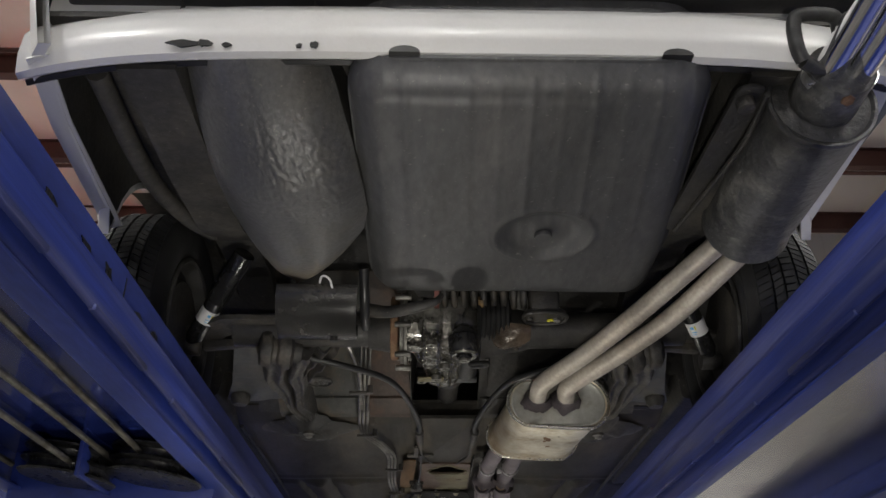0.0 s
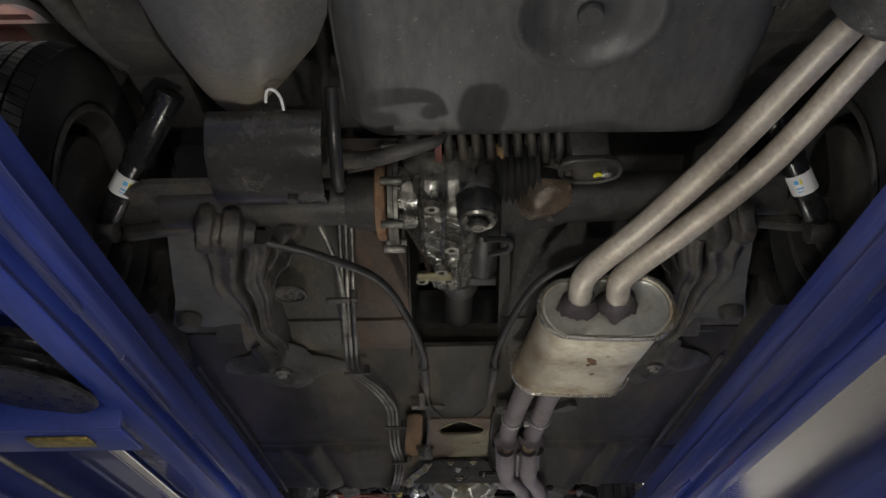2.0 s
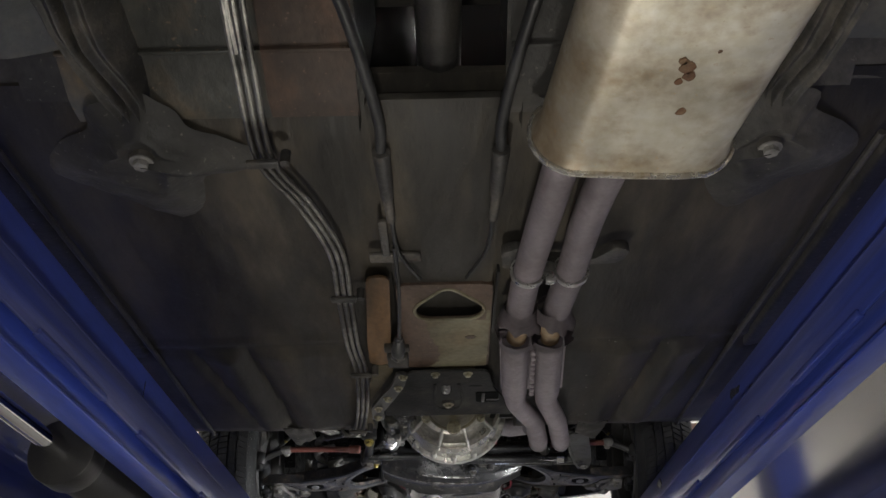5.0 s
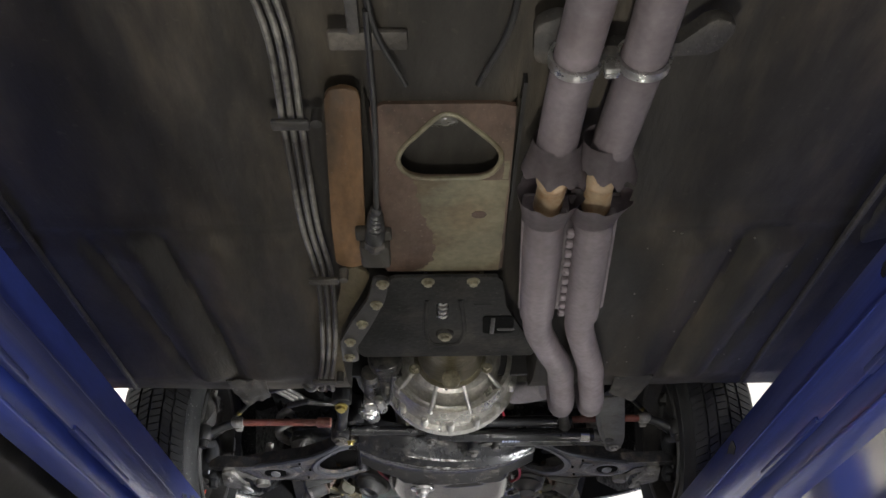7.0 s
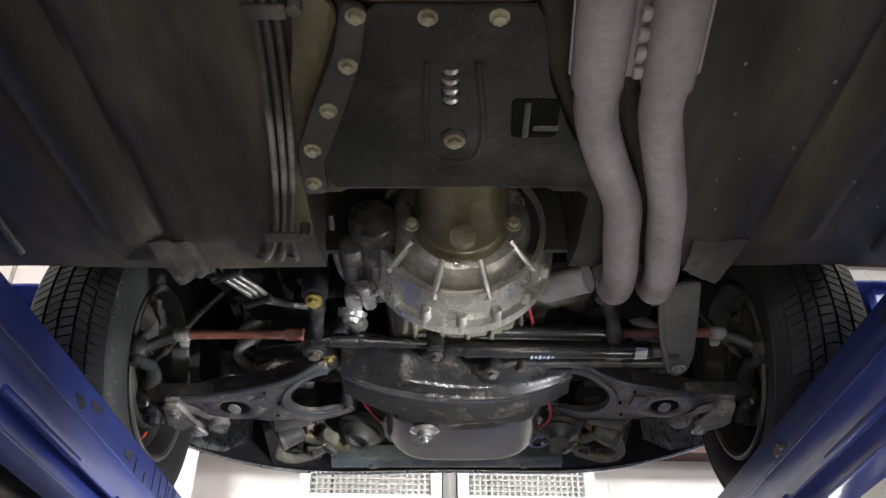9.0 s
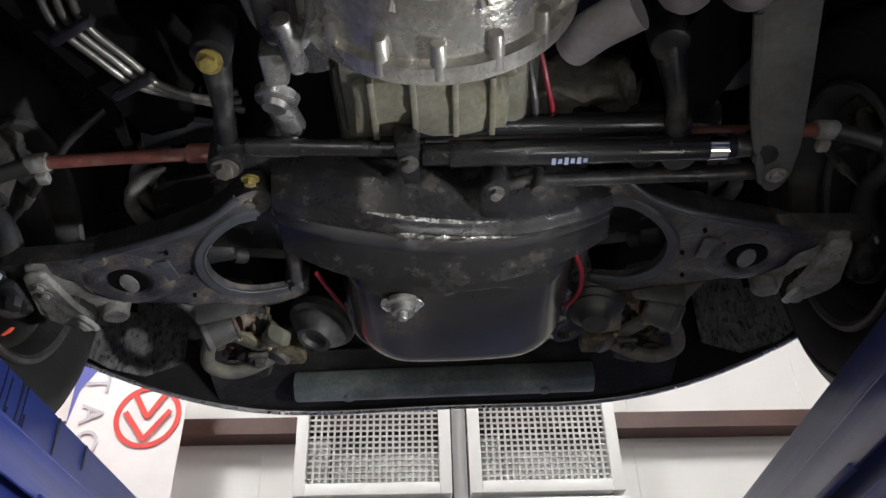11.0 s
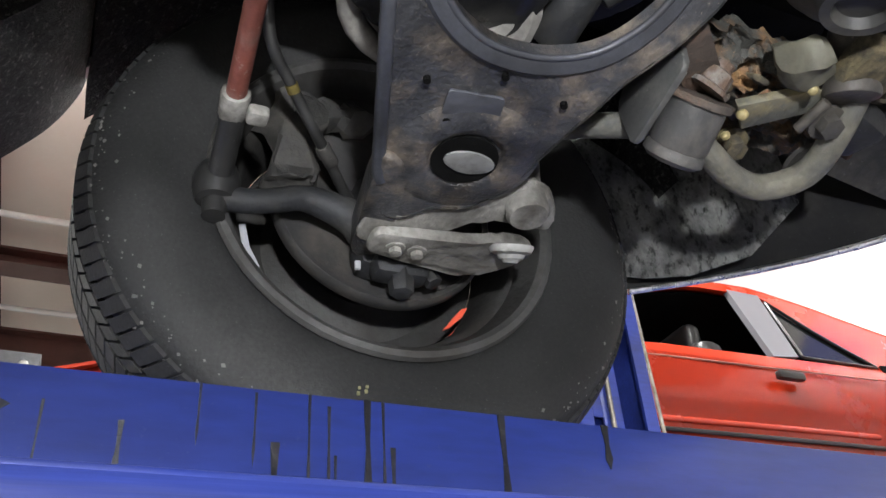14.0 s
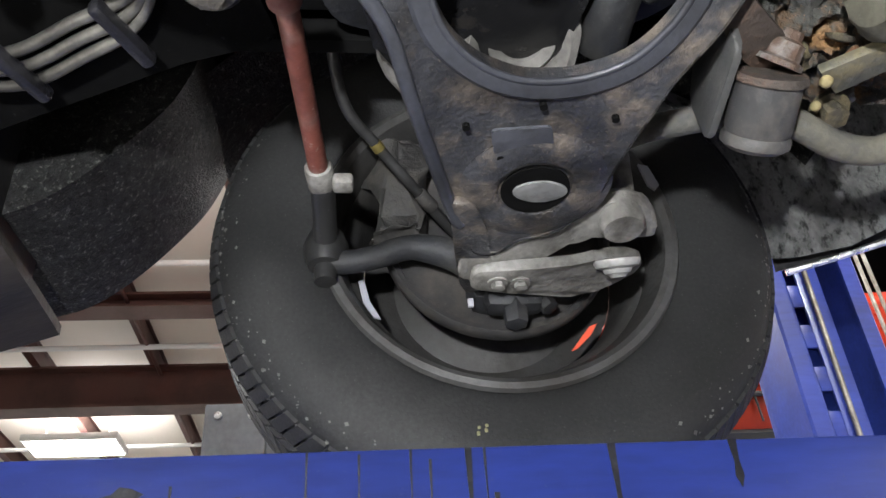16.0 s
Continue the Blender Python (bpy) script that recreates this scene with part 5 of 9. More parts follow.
b = B()
stations = [(2.300, 0.90), (2.294, 0.985), (2.290, 1.03), (2.296, 1.055), (2.306, 1.03), (2.322, 1.0), (2.44, 1.0), (2.60, 1.0), (2.618, 1.03), (2.628, 1.06), (2.636, 1.03), (2.632, 0.98), (2.626, 0.90)]
rings = []
for y, k in stations:
    cx = 0.364 - 0.11 * (y - 2.29)
    rings.append([b.verts.new((cx + u * k, y, 1.948 + v * (k if k > 1 else k) * (1.0 + 0.05 * math.sin(u * 18) * (1 if 2.25 < y < 2.63 else 0)))) for u, v in oval(0.134, 0.068)])
for r0, r1 in zip(rings, rings[1:]):
    for k in range(40):
        b.faces.new((r0[k], r0[(k + 1) % 40], r1[(k + 1) % 40], r1[k]))
b.faces.new(rings[0])
b.faces.new(list(reversed(rings[-1])))
mmuf = part("middle_muffler", b, MUFFLER, car, "pale oval middle muffler with rolled rims and rust spots")
for y in (2.293, 2.629):
    ring = [(0.364 - 0.11 * (y - 2.29) + u * 1.055, y, 1.948 + v * 1.055 * (1.0 + 0.05 * math.sin(u * 18))) for u, v in oval(0.134, 0.068)]
    part("muffler_rim", tube(B(), ring + ring[:1], 0.0055, 8, 1, False), material("polished_rim", (0.7, 0.68, 0.62), 0.25, 0.8, (0.4, 0.33, 0.22), 0.3, 20), mmuf, "bright rolled rim")
for y, d in ((2.293, -1), (2.629, 1)):
    cx = 0.364 - 0.11 * (y - 2.29)
    outline = oval(0.134, 0.068)
    b = B()
    loops = [[b.verts.new((cx + u * k, y + d * q, 1.948 + v * k)) for u, v in outline] for k, q in ((1.0, -0.001), (0.96, 0.001), (0.90, -0.003), (0.5, -0.002))]
    for g, h in zip(loops, loops[1:]):
        for k in range(40):
            b.faces.new((g[k], g[(k + 1) % 40], h[(k + 1) % 40], h[k]))
    b.faces.new(loops[-1])
    bmesh.ops.recalc_face_normals(b, faces=b.faces[:])
    part("end_plate", b, MUFFLER_END, mmuf, "grey metallic pressed end plate")
rs = random.Random(9)
for x, y, r in ((0.345, 2.42, 0.011), (0.35, 2.435, 0.008), (0.338, 2.41, 0.006), (0.355, 2.50, 0.007), (0.34, 2.445, 0.005), (0.375, 2.395, 0.003), (0.41, 2.33, 0.006)):
    b = prism(B(), [(x + r * (0.7 + 0.5 * rs.random()) * math.cos(a * 0.7), y + r * (0.8 + 0.5 * rs.random()) * math.sin(a * 0.7)) for a in range(9)], flat_xy(1.8790), 0.003)
    part("rust_spot", b, RUST, mmuf, "small rust hole", smooth=False)

# front twin pipes, flanges and heat-tinted sleeve
FP = [((0.243, 2.61, 1.945), (0.228, 2.80, 1.945), (0.214, 3.03, 1.95), (0.209, 3.21, 1.95)), ((0.322, 2.61, 1.945), (0.297, 2.83, 1.945), (0.292, 3.03, 1.95), (0.281, 3.21, 1.95))]
for pts in FP:
    part("front_pipe", tube(B(), pts, 0.027, 20), MAUVE, car, "mauve-brown heat-tinted exhaust pipe")
b = B()
for x in (0.214, 0.292):
    lathe(b, [(0.028, -0.006), (0.0325, -0.006), (0.0325, 0.006), (0.028, 0.006)], (x, 3.03, 1.95), (0, 1, 0), 28)
span(b, (0.244, 3.022, 1.925), (0.262, 3.038, 1.965), 0.003)
part("pipe_clamp", b, ZINC, car, "narrow bright clamps")
b = B()
prism(b, rounded([(0.165, 3.00), (0.20, 2.985), (0.21, 3.03), (0.33, 3.035), (0.37, 2.99), (0.40, 3.0), (0.385, 3.045), (0.17, 3.06)], 0.012), flat_xy(1.972), 0.02, 0.003)
part("hanger_bracket", b, DUSTY, car)


NECK = material("pale_bronze_neck", (0.43, 0.33, 0.22), 0.5, 0.25, (0.30, 0.17, 0.08), 0.4, 30)
for k, (x, xs) in enumerate(((0.212, 0.212), (0.277, 0.282))):
    part("torn_collar", torn_collar(x - 0.002, 3.170, 3.232, 0.0285, 0.041, 1.5 + 3 * k), MAUVE, car, "heat-tinted sheet collar with a torn edge")
    part("torn_collar", torn_collar(xs, 3.345, 3.288, 0.031, 0.042, 8.5 + 3 * k), MAUVE, car, "heat-tinted sheet collar with a torn edge")
    b = tube(B(), [(x, 3.19, 1.95), (x, 3.235, 1.95), (x + 0.001, 3.255, 1.949), (x + 0.002, 3.27, 1.95), (xs, 3.32, 1.95)], 0.021, 20, 6, True, [0.021, 0.0215, 0.0235, 0.0205, 0.021])
    part("flange_neck", b, NECK, car, "pale orange-brown pipe neck between the collars")
b = B()
for x0, x1 in ((0.212, 0.229), (0.284, 0.308)):
    tube(b, [(x0, 3.335, 1.953), (x0 + (x1 - x0) * 0.3, 3.43, 1.952), (x0 + (x1 - x0) * 0.65, 3.54, 1.952), (x1, 3.645, 1.952)], 0.031, 28, 6, True, [0.029, 0.031, 0.031, 0.031, 0.030])
prism(b, rounded([(0.176, 3.305), (0.318, 3.305), (0.345, 3.64), (0.196, 3.64)], 0.006), flat_xy(1.957), 0.005, 0.002)
for k in range(10):
    y = 3.37 + 0.027 * k
    box(b, (0.2495 + 0.066 * (y - 3.35), y, 1.936), (0.012, 0.016, 0.012), 0.004)
part("heat_sleeve", b, MAUVE, car, "mauve-brown double heat sleeve round the pipes")
for pts in ([(0.228, 3.62, 1.95), (0.236, 3.70, 1.95), (0.262, 3.78, 1.951), (0.296, 3.87, 1.952), (0.310, 3.96, 1.955), (0.326, 4.06, 1.962), (0.333, 4.15, 1.99), (0.335, 4.18, 2.1)], [(0.306, 3.62, 1.95), (0.310, 3.69, 1.95), (0.330, 3.77, 1.951), (0.357, 3.87, 1.952), (0.372, 3.96, 1.955), (0.390, 4.06, 1.962), (0.399, 4.15, 1.99), (0.402, 4.19, 2.1)]):
    part("down_pipe", tube(B(), pts, 0.0265, 20), MAUVE, car, "mauve-brown down pipe bending up to the engine")


def tyre_mesh(c):
    """Carcass with sidewalls, turned about x."""
    b = B()
    prof = [(0.176, -0.072), (0.186, -0.082), (0.205, -0.090), (0.232, -0.096), (0.252, -0.095), (0.253, -0.0965), (0.258, -0.0965), (0.259, -0.094), (0.275, -0.086), (0.284, -0.076), (0.2885, -0.064),
            (0.2895, -0.03), (0.2895, 0.03), (0.2885, 0.064), (0.284, 0.076), (0.275, 0.086), (0.252, 0.095), (0.232, 0.096), (0.205, 0.090), (0.186, 0.082), (0.176, 0.072), (0.170, 0.06), (0.170, -0.06)]
    return lathe(b, prof, c, (1, 0, 0), 72)


def tread_mesh(c):
    """Five ribs of separate tread blocks."""
    b = B()
    n = 104
    for rib, (h0, h1) in enumerate(((-0.076, -0.047), (-0.041, -0.019), (-0.013, 0.013), (0.019, 0.041), (0.047, 0.076))):
        for k in range(n):
            a0 = 2 * math.pi * (k + 0.5 * (rib % 2)) / n
            a1 = a0 + 2 * math.pi / n * 0.82
            tilt = 0.022 * (1 if rib < 2 else -1 if rib > 2 else 0.4)
            vs = []
            for r in (0.284, 0.297):
                for h, da in ((h0, tilt), (h1, -tilt)):
                    rr = r - (0.0095 if abs(h) > 0.06 else 0.0)
                    for a in (a0 + da, a1 + da):
                        vs.append(b.verts.new(Vector(c) + Vector((h, rr * math.cos(a), rr * math.sin(a)))))
            for q in ((4, 5, 7, 6), (0, 1, 5, 4), (2, 6, 7, 3), (0, 4, 6, 2), (1, 3, 7, 5)):
                b.faces.new([vs[i] for i in q])
    return b


FRONT_WHEEL_Z = 2.085


def wheel(x, y, s, z=WHEEL_Z, big=1.0):
    """s: +1 when the car's inside lies towards +x."""
    c = Vector((x, y, z))
    prof = [(0.172, 0.086), (0.180, 0.090), (0.184, 0.088), (0.184, 0.080), (0.176, 0.070), (0.170, 0.045), (0.160, 0.03), (0.152, 0.0), (0.150, -0.03), (0.168, -0.06), (0.184, -0.072), (0.184, -0.078), (0.178, -0.08),
            (0.162, -0.06), (0.140, -0.03), (0.141, 0.0), (0.147, 0.028), (0.153, 0.045), (0.160, 0.050), (0.163, 0.066)]
    w = part("wheel", lathe(B(), [(r * big, s * h) for r, h in prof], c, (1, 0, 0), 64), RIM, car, "dusty grey steel wheel")
    tb = tyre_mesh((0, 0, 0))
    bmesh.ops.transform(tb, matrix=Matrix.Translation(c) @ Matrix.Diagonal((1, big, big, 1)), verts=tb.verts[:])
    part("tyre", tb, RUBBER, w, "black road tyre with dusty sidewalls")
    tb = tread_mesh((0, 0, 0))
    bmesh.ops.transform(tb, matrix=Matrix.Translation(c) @ Matrix.Diagonal((1, big, big, 1)), verts=tb.verts[:])
    tagged(part("tread", tb, RUBBER, w), "ribbed rubber tread blocks", kind="stuff")
    lip = [(0.172, 0.0865), (0.178, 0.0915), (0.184, 0.0905), (0.1865, 0.086), (0.184, 0.0805), (0.176, 0.0805)]
    part("rim_lip", lathe(B(), [(r * big, s * h) for r, h in lip], c, (1, 0, 0), 64), RIM_LIP, w, "pale rubbed lip of the rim")
    b = lathe(B(), [(0.0, s * -0.035), (0.06, s * -0.035), (0.07, s * -0.028), (0.11, s * -0.045), (0.139 * big, s * -0.028), (0.139 * big, s * -0.036), (0.11, s * -0.053), (0.06, s * -0.045), (0.0, s * -0.045)], c, (1, 0, 0), 48, False)
    part("wheel_disc", b, RIM, w)
    return w


wl = wheel(-0.655, FRONT_Y, 1, FRONT_WHEEL_Z, 1.04)
wheel(0.775, FRONT_Y, -1, FRONT_WHEEL_Z, 1.04)
wheel(-0.70, REAR_Y, 1)
wheel(0.82, REAR_Y, -1)
# chalky dust flecks round the tyre's shoulder
rc = random.Random(77)
b = B()
for k in range(420):
    a, r = rc.random() * 2 * math.pi, 0.262 + 0.026 * rc.random() ** 0.6
    h = float(np.interp(r, [0.258, 0.275, 0.284, 0.289], [0.0955, 0.0865, 0.0765, 0.066])) + 0.0006
    size = 0.0006 + 0.0016 * rc.random() ** 3
    c = Vector((-0.655 + h, FRONT_Y + 1.04 * r * math.cos(a), FRONT_WHEEL_Z + 1.04 * r * math.sin(a)))
    rad, tan = Vector((-0.5, math.cos(a), math.sin(a))) * size, Vector((0, -math.sin(a), math.cos(a))) * size * 1.4
    b.faces.new([b.verts.new(c + v) for v in (rad, tan, -rad, -tan)])
bmesh.ops.solidify(b, geom=b.faces[:], thickness=0.0006)
tagged(part("dust_flecks", b, plain("chalky_dust", (0.19, 0.185, 0.175), 0.9), wl, smooth=False), "chalky dust flecks on the tyre shoulder", kind="stuff")
# painted balance marks inside the front wheel
b = prism(B(), [(4.718, 1.955), (4.725, 1.958), (4.741, 1.973), (4.749, 1.986), (4.741, 1.983), (4.730, 1.970)], lambda u, v, q: (-0.612 + q, u, v), 0.003)
part("paint_mark", b, RED_MARK, wl, "red paint mark", smooth=False)
b = prism(B(), [(4.499, 2.040), (4.505, 2.042), (4.511, 2.015), (4.522, 1.994), (4.515, 1.996), (4.504, 2.014)], lambda u, v, q: (-0.608 + q, u, v), 0.003)
part("paint_mark", b, WHITE_MARK, wl, "white paint mark", smooth=False)
b = prism(B(), [(4.815, 2.165), (4.826, 2.162), (4.834, 2.135), (4.828, 2.128), (4.821, 2.135)], lambda u, v, q: (-0.565 + q, u, v), 0.003)
part("paint_mark", b, WHITE_MARK, wl, "white paint mark", smooth=False)
b = B()
for k, u in enumerate((0.0, 0.009)):
    span(b, (-0.5585, 4.605 + u * 0.8, 1.846 + u * 0.3), (-0.5565, 4.608 + u * 0.8, 1.850 + u * 0.3), 0.0008)
    span(b, (-0.5585, 4.606 + u * 0.8, 1.852 + u * 0.2), (-0.5565, 4.609 + u * 0.8, 1.855 + u * 0.2), 0.0008)
part("chalk_mark", b, plain("olive_chalk", (0.25, 0.24, 0.13), 0.8), wl, "small olive mark on the sidewall", smooth=False)


# wheel arch liners
def arch(x0, x1, y, r, a0, a1, mat, wob=0.0):
    b = B()
    grid(b, lambda u, v: (x0 + (x1 - x0) * u, y + (r + wob * noise.noise(Vector((u * 3, v * 5, y)))) * math.cos(a0 + (a1 - a0) * v), WHEEL_Z + (r + wob * noise.noise(Vector((u * 3, v * 5, y)))) * math.sin(a0 + (a1 - a0) * v)), 10, 40)
    bmesh.ops.solidify(b, geom=b.faces[:], thickness=0.012)
    return part("wheel_arch", b, mat, car, "gritty black wheel arch liner" if mat == GRIT else "undersealed wheel arch")


for s in (-1, 1):
    arch(CX + s * 0.84, CX + s * 0.60, FRONT_Y, 0.40, 0.35, math.pi - 0.64, GRIT, 0.006)
    arch(CX + s * 0.84, CX + s * 0.62, REAR_Y, 0.355, 0.05, math.pi * 0.62, UNDERSEAL)
    # closing panels inside the arches
    b = B()
    grid(b, lambda u, v: (CX + s * (0.61 - 0.02 * v), 1.62 + 0.80 * u, 2.24 + 0.3 * v), 6, 4, 0.0)
    part("inner_arch", b, UNDERSEAL, car)
    b = B()
    # lower rear corner of the front arch: a rounded box behind the tyre
    prism(b, rounded([(3.85, 2.11), (4.05, 2.072), (4.12, 2.072), (4.165, 2.085), (4.205, 2.115), (4.25, 2.165), (4.30, 2.235), (4.325, 2.32), (4.30, 2.48), (3.9, 2.48)], 0.035, 5), lambda u, v, q: (CX + s * (0.60 + q), u, v + 0.10 * q * max(0, min(1, (2.45 - v) / 0.2))), 0.235, 0.02)
    part("arch_corner", b, GRIT, car, "gritty lower corner of the wheel arch")
    b = B()

    def splash(u, v):
        ks = [0, 0.25, 0.5, 0.8, 1.0]
        p = Vector([float(np.interp(u, ks, c)) for c in ((-0.612, -0.605, -0.582, -0.53, -0.47), (4.925, 4.99, 5.045, 5.10, 5.14), (2.066, 2.064, 2.064, 2.072, 2.12))])
        q = p + Vector((-0.02, -0.02, 0.31 - 0.03 * u))
        r = p.lerp(q, v) + Vector((0.012, -0.012, 0)) * math.sin(math.pi * v)
        return (r.x if s < 0 else 2 * CX - r.x, r.y, r.z)
    grid(b, splash, 30, 16)
    bmesh.ops.solidify(b, geom=b.faces[:], thickness=0.004)
    part("splash_panel", b, material("gritty_grey_panel", (0.24, 0.243, 0.235), 0.75, 0, (0.05, 0.051, 0.05), 0.25, 130, 300, 0.7, 0.3, 0.06, (1, 0.8, 0.5)), car, "gritty grey splash panel before the tyre")
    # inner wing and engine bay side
    # wing and rail are near-black: the deep shade is in their colour
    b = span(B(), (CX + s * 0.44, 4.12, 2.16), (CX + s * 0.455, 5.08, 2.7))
    part("inner_wing", b, SHADE_BLACK, car, "inner wing, coloured near-black for deep shade")
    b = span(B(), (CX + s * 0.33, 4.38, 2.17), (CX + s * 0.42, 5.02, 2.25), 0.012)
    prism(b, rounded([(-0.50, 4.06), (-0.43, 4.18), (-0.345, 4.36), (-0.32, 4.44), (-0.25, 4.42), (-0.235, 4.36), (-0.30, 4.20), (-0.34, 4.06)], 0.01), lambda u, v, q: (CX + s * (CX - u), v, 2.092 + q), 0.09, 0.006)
    part("front_rail", b, SHADE_BLACK, car, "front chassis rail, coloured near-black for deep shade")
b = span(B(), (CX - 0.7, 4.14, 2.06), (CX + 0.7, 4.15, 2.72))
part("bulkhead", b, BLACK, car)
# black sheets added to block light and sight through the engine bay
b = span(B(), (CX - 0.68, 4.1, 2.705), (CX + 0.68, 5.44, 2.72))
span(b, (CX - 0.55, 5.36, 2.17), (CX + 0.55, 5.375, 2.70))
part("engine_bay_blocker", b, BLACK, car)
for s in (-1, 1):
    b = B()
    grid(b, lambda u, v: (CX + s * (half_width(1.15 + 3.8 * u) - 0.055), 1.15 + 3.8 * u, max(low_edge(1.15 + 3.8 * u), 2.06) + 0.02 + 0.5 * v), 90, 2)
    part("inner_skin", b, UNDERSEAL, car)
# black sheet added to cover the nose's silver inside
b = B()
grid(b, lambda u, v: tuple(Vector(front_fn(u, -0.004 + 0.97 * v)) - Vector((0, 0.008, 0))), 48, 6)
part("nose_dark_sheet", b, BLACK, car)
# black sheet added behind the valance for the shaded gap there
b = B()
grid(b, lambda u, v: tuple(Vector(rear_fn(u, 0.05 + 0.9 * v)) + Vector((0, 0.03, 0.012))), 30, 8)
part("valance_dark_sheet", b, BLACK, car)

# ---- rear axle ----
AZ = 2.055
b = rod(B(), (-0.50, REAR_Y + 0.03, AZ), (-0.09, REAR_Y + 0.02, AZ), 0.042, 0.046, 28)
rod(b, (-0.155, REAR_Y + 0.02, AZ), (-0.085, REAR_Y + 0.02, AZ), 0.05, 0.062, 28)
axle = part("axle_tube", b, AXLE_BLACK, car, "dusty black axle tube")
b = rod(B(), (0.24, REAR_Y + 0.02, AZ), (0.66, REAR_Y + 0.03, AZ + 0.01), 0.048, 0.042, 28)
rod(b, (0.13, REAR_Y + 0.02, AZ), (0.25, REAR_Y + 0.02, AZ), 0.078, 0.05, 28)
part("axle_tube", b, AXLE_BLACK, car, "dusty black axle tube")
b = rod(B(), (-0.098, REAR_Y + 0.01, AZ), (-0.078, REAR_Y + 0.01, AZ), 0.082, None, 40, 0.005)
part("axle_flange", b, RUST, car, "rusty orange flange of the axle housing")
# differential: a cast housing with ribs, steps and a nose
DIFF_TOP = [(1.935, 2.035), (1.95, 2.012), (1.98, 1.990), (2.05, 1.978), (2.13, 1.985), (2.145, 2.0), (2.21, 2.002), (2.235, 1.99), (2.28, 1.992), (2.295, 2.03)]


def diff_fn(u, v):
    y = 1.935 + 0.36 * v
    w = float(np.interp(y, [1.935, 1.96, 2.08, 2.15, 2.28, 2.295], [0.076, 0.084, 0.084, 0.07, 0.056, 0.052]))
    a = 2 * u - 1
    x = 0.022 + 0.02 * v + w * a
    z = float(np.interp(y, [p[0] for p in DIFF_TOP], [p[1] for p in DIFF_TOP])) + 0.07 * abs(a) ** 5
    for c in (-0.45, 0.05, 0.5):
        z -= 0.007 * math.exp(-((a - c + 0.25 * v) / 0.05) ** 2)
    z += 0.010 * noise.noise(Vector((x * 22, y * 16, 2))) + 0.004 * noise.noise(Vector((x * 60, y * 60, 5)))
    return (x, y, z)


b = B()
grid(b, diff_fn, 60, 120, 0.06)
diff = part("differential", b, OILY, car, "oily cast aluminium differential housing")
b = lathe(B(), [(0.0, -0.08), (0.06, -0.08), (0.07, -0.07), (0.072, -0.03), (0.070, 0.03), (0.07, 0.08), (0.06, 0.115), (0.05, 0.125), (0.0, 0.125)], (0.005, REAR_Y, AZ + 0.005), (1, 0, 0), 40, False)
part("carrier", b, OILY, diff)
b = B()
lathe(b, [(0.080, -0.013), (0.089, -0.013), (0.090, -0.004), (0.094, -0.002), (0.094, 0.005), (0.082, 0.005)], (-0.06, REAR_Y, AZ - 0.005), (1, 0, 0), 40)
for k in range(8):
    a = 2 * math.pi * k / 8 + 0.3
    part("ring_boss", rod(B(), (-0.085, REAR_Y + 0.1 * math.cos(a), AZ - 0.005 + 0.1 * math.sin(a)), (-0.045, REAR_Y + 0.1 * math.cos(a), AZ - 0.005 + 0.1 * math.sin(a)), 0.0072, None, 12, 0.002), CAST_GREY, diff)
part("clamp_ring", b, CAST_GREY, diff, "grimy cast ring with bolt bosses")
b = rod(B(), (0.085, REAR_Y - 0.075, AZ - 0.105), (0.085, REAR_Y - 0.075, AZ - 0.06), 0.036, 0.04, 32, 0.004)
rod(b, (0.085, REAR_Y - 0.075, AZ - 0.117), (0.085, REAR_Y - 0.075, AZ - 0.103), 0.017, None, 24, 0.003)
rod(b, (0.085, REAR_Y - 0.075, AZ - 0.06), (0.085, REAR_Y - 0.02, AZ - 0.02), 0.03, None, 24)
boss = part("drain_boss", b, GLOSS_BLACK, diff, "wet black round boss")
b = lathe(B(), [(0.021, -0.003), (0.030, -0.005), (0.0345, -0.001), (0.0345, 0.004), (0.021, 0.004)], (0.085, REAR_Y - 0.075, AZ - 0.105), (0, 0, 1), 32)
part("boss_ring", b, OILY, boss)
part("boss_plug", lathe(B(), [(0.0, -0.001), (0.008, -0.001), (0.009, -0.004), (0.0125, -0.004), (0.0135, 0.0), (0.0135, 0.004), (0.0, 0.004)], (0.085, REAR_Y - 0.075, AZ - 0.118), (0, 0, 1), 24, False), CAST_GREY, boss, "grey plug with a raised ring")
for p in ((0.005, REAR_Y - 0.075, AZ - 0.075), (0.04, REAR_Y + 0.045, AZ - 0.09), (0.02, REAR_Y + 0.14, AZ - 0.087), (-0.02, REAR_Y + 0.225, AZ - 0.062), (0.035, REAR_Y + 0.23, AZ - 0.06)):
    part("plug_ring", lathe(B(), [(0.006, -0.008), (0.013, -0.008), (0.014, 0.004), (0.006, 0.004)], p, (0, 0, 1), 20), CAST_GREY, diff, "dull metal plug ring")
b = box(B(), (0.005, REAR_Y + 0.205, AZ - 0.068), (0.07, 0.03, 0.006), 0.002)
part("type_plate", b, material("brassy_plate", (0.15, 0.135, 0.08), 0.45, 0.4, (0.2, 0.17, 0.08), 0.4, 40), diff, "worn brassy plate on the housing")
b = rod(B(), (0.105, REAR_Y + 0.08, AZ - 0.02), (0.105, REAR_Y + 0.24, AZ - 0.03), 0.03, None, 28, 0.004)
rod(b, (0.105, REAR_Y + 0.07, AZ - 0.02), (0.105, REAR_Y + 0.09, AZ - 0.02), 0.038, None, 28, 0.003)
box(b, (0.07, REAR_Y + 0.27, AZ - 0.045), (0.13, 0.03, 0.012), 0.004)
part("mount_bush", b, HOSE, diff, "black rubber mount")
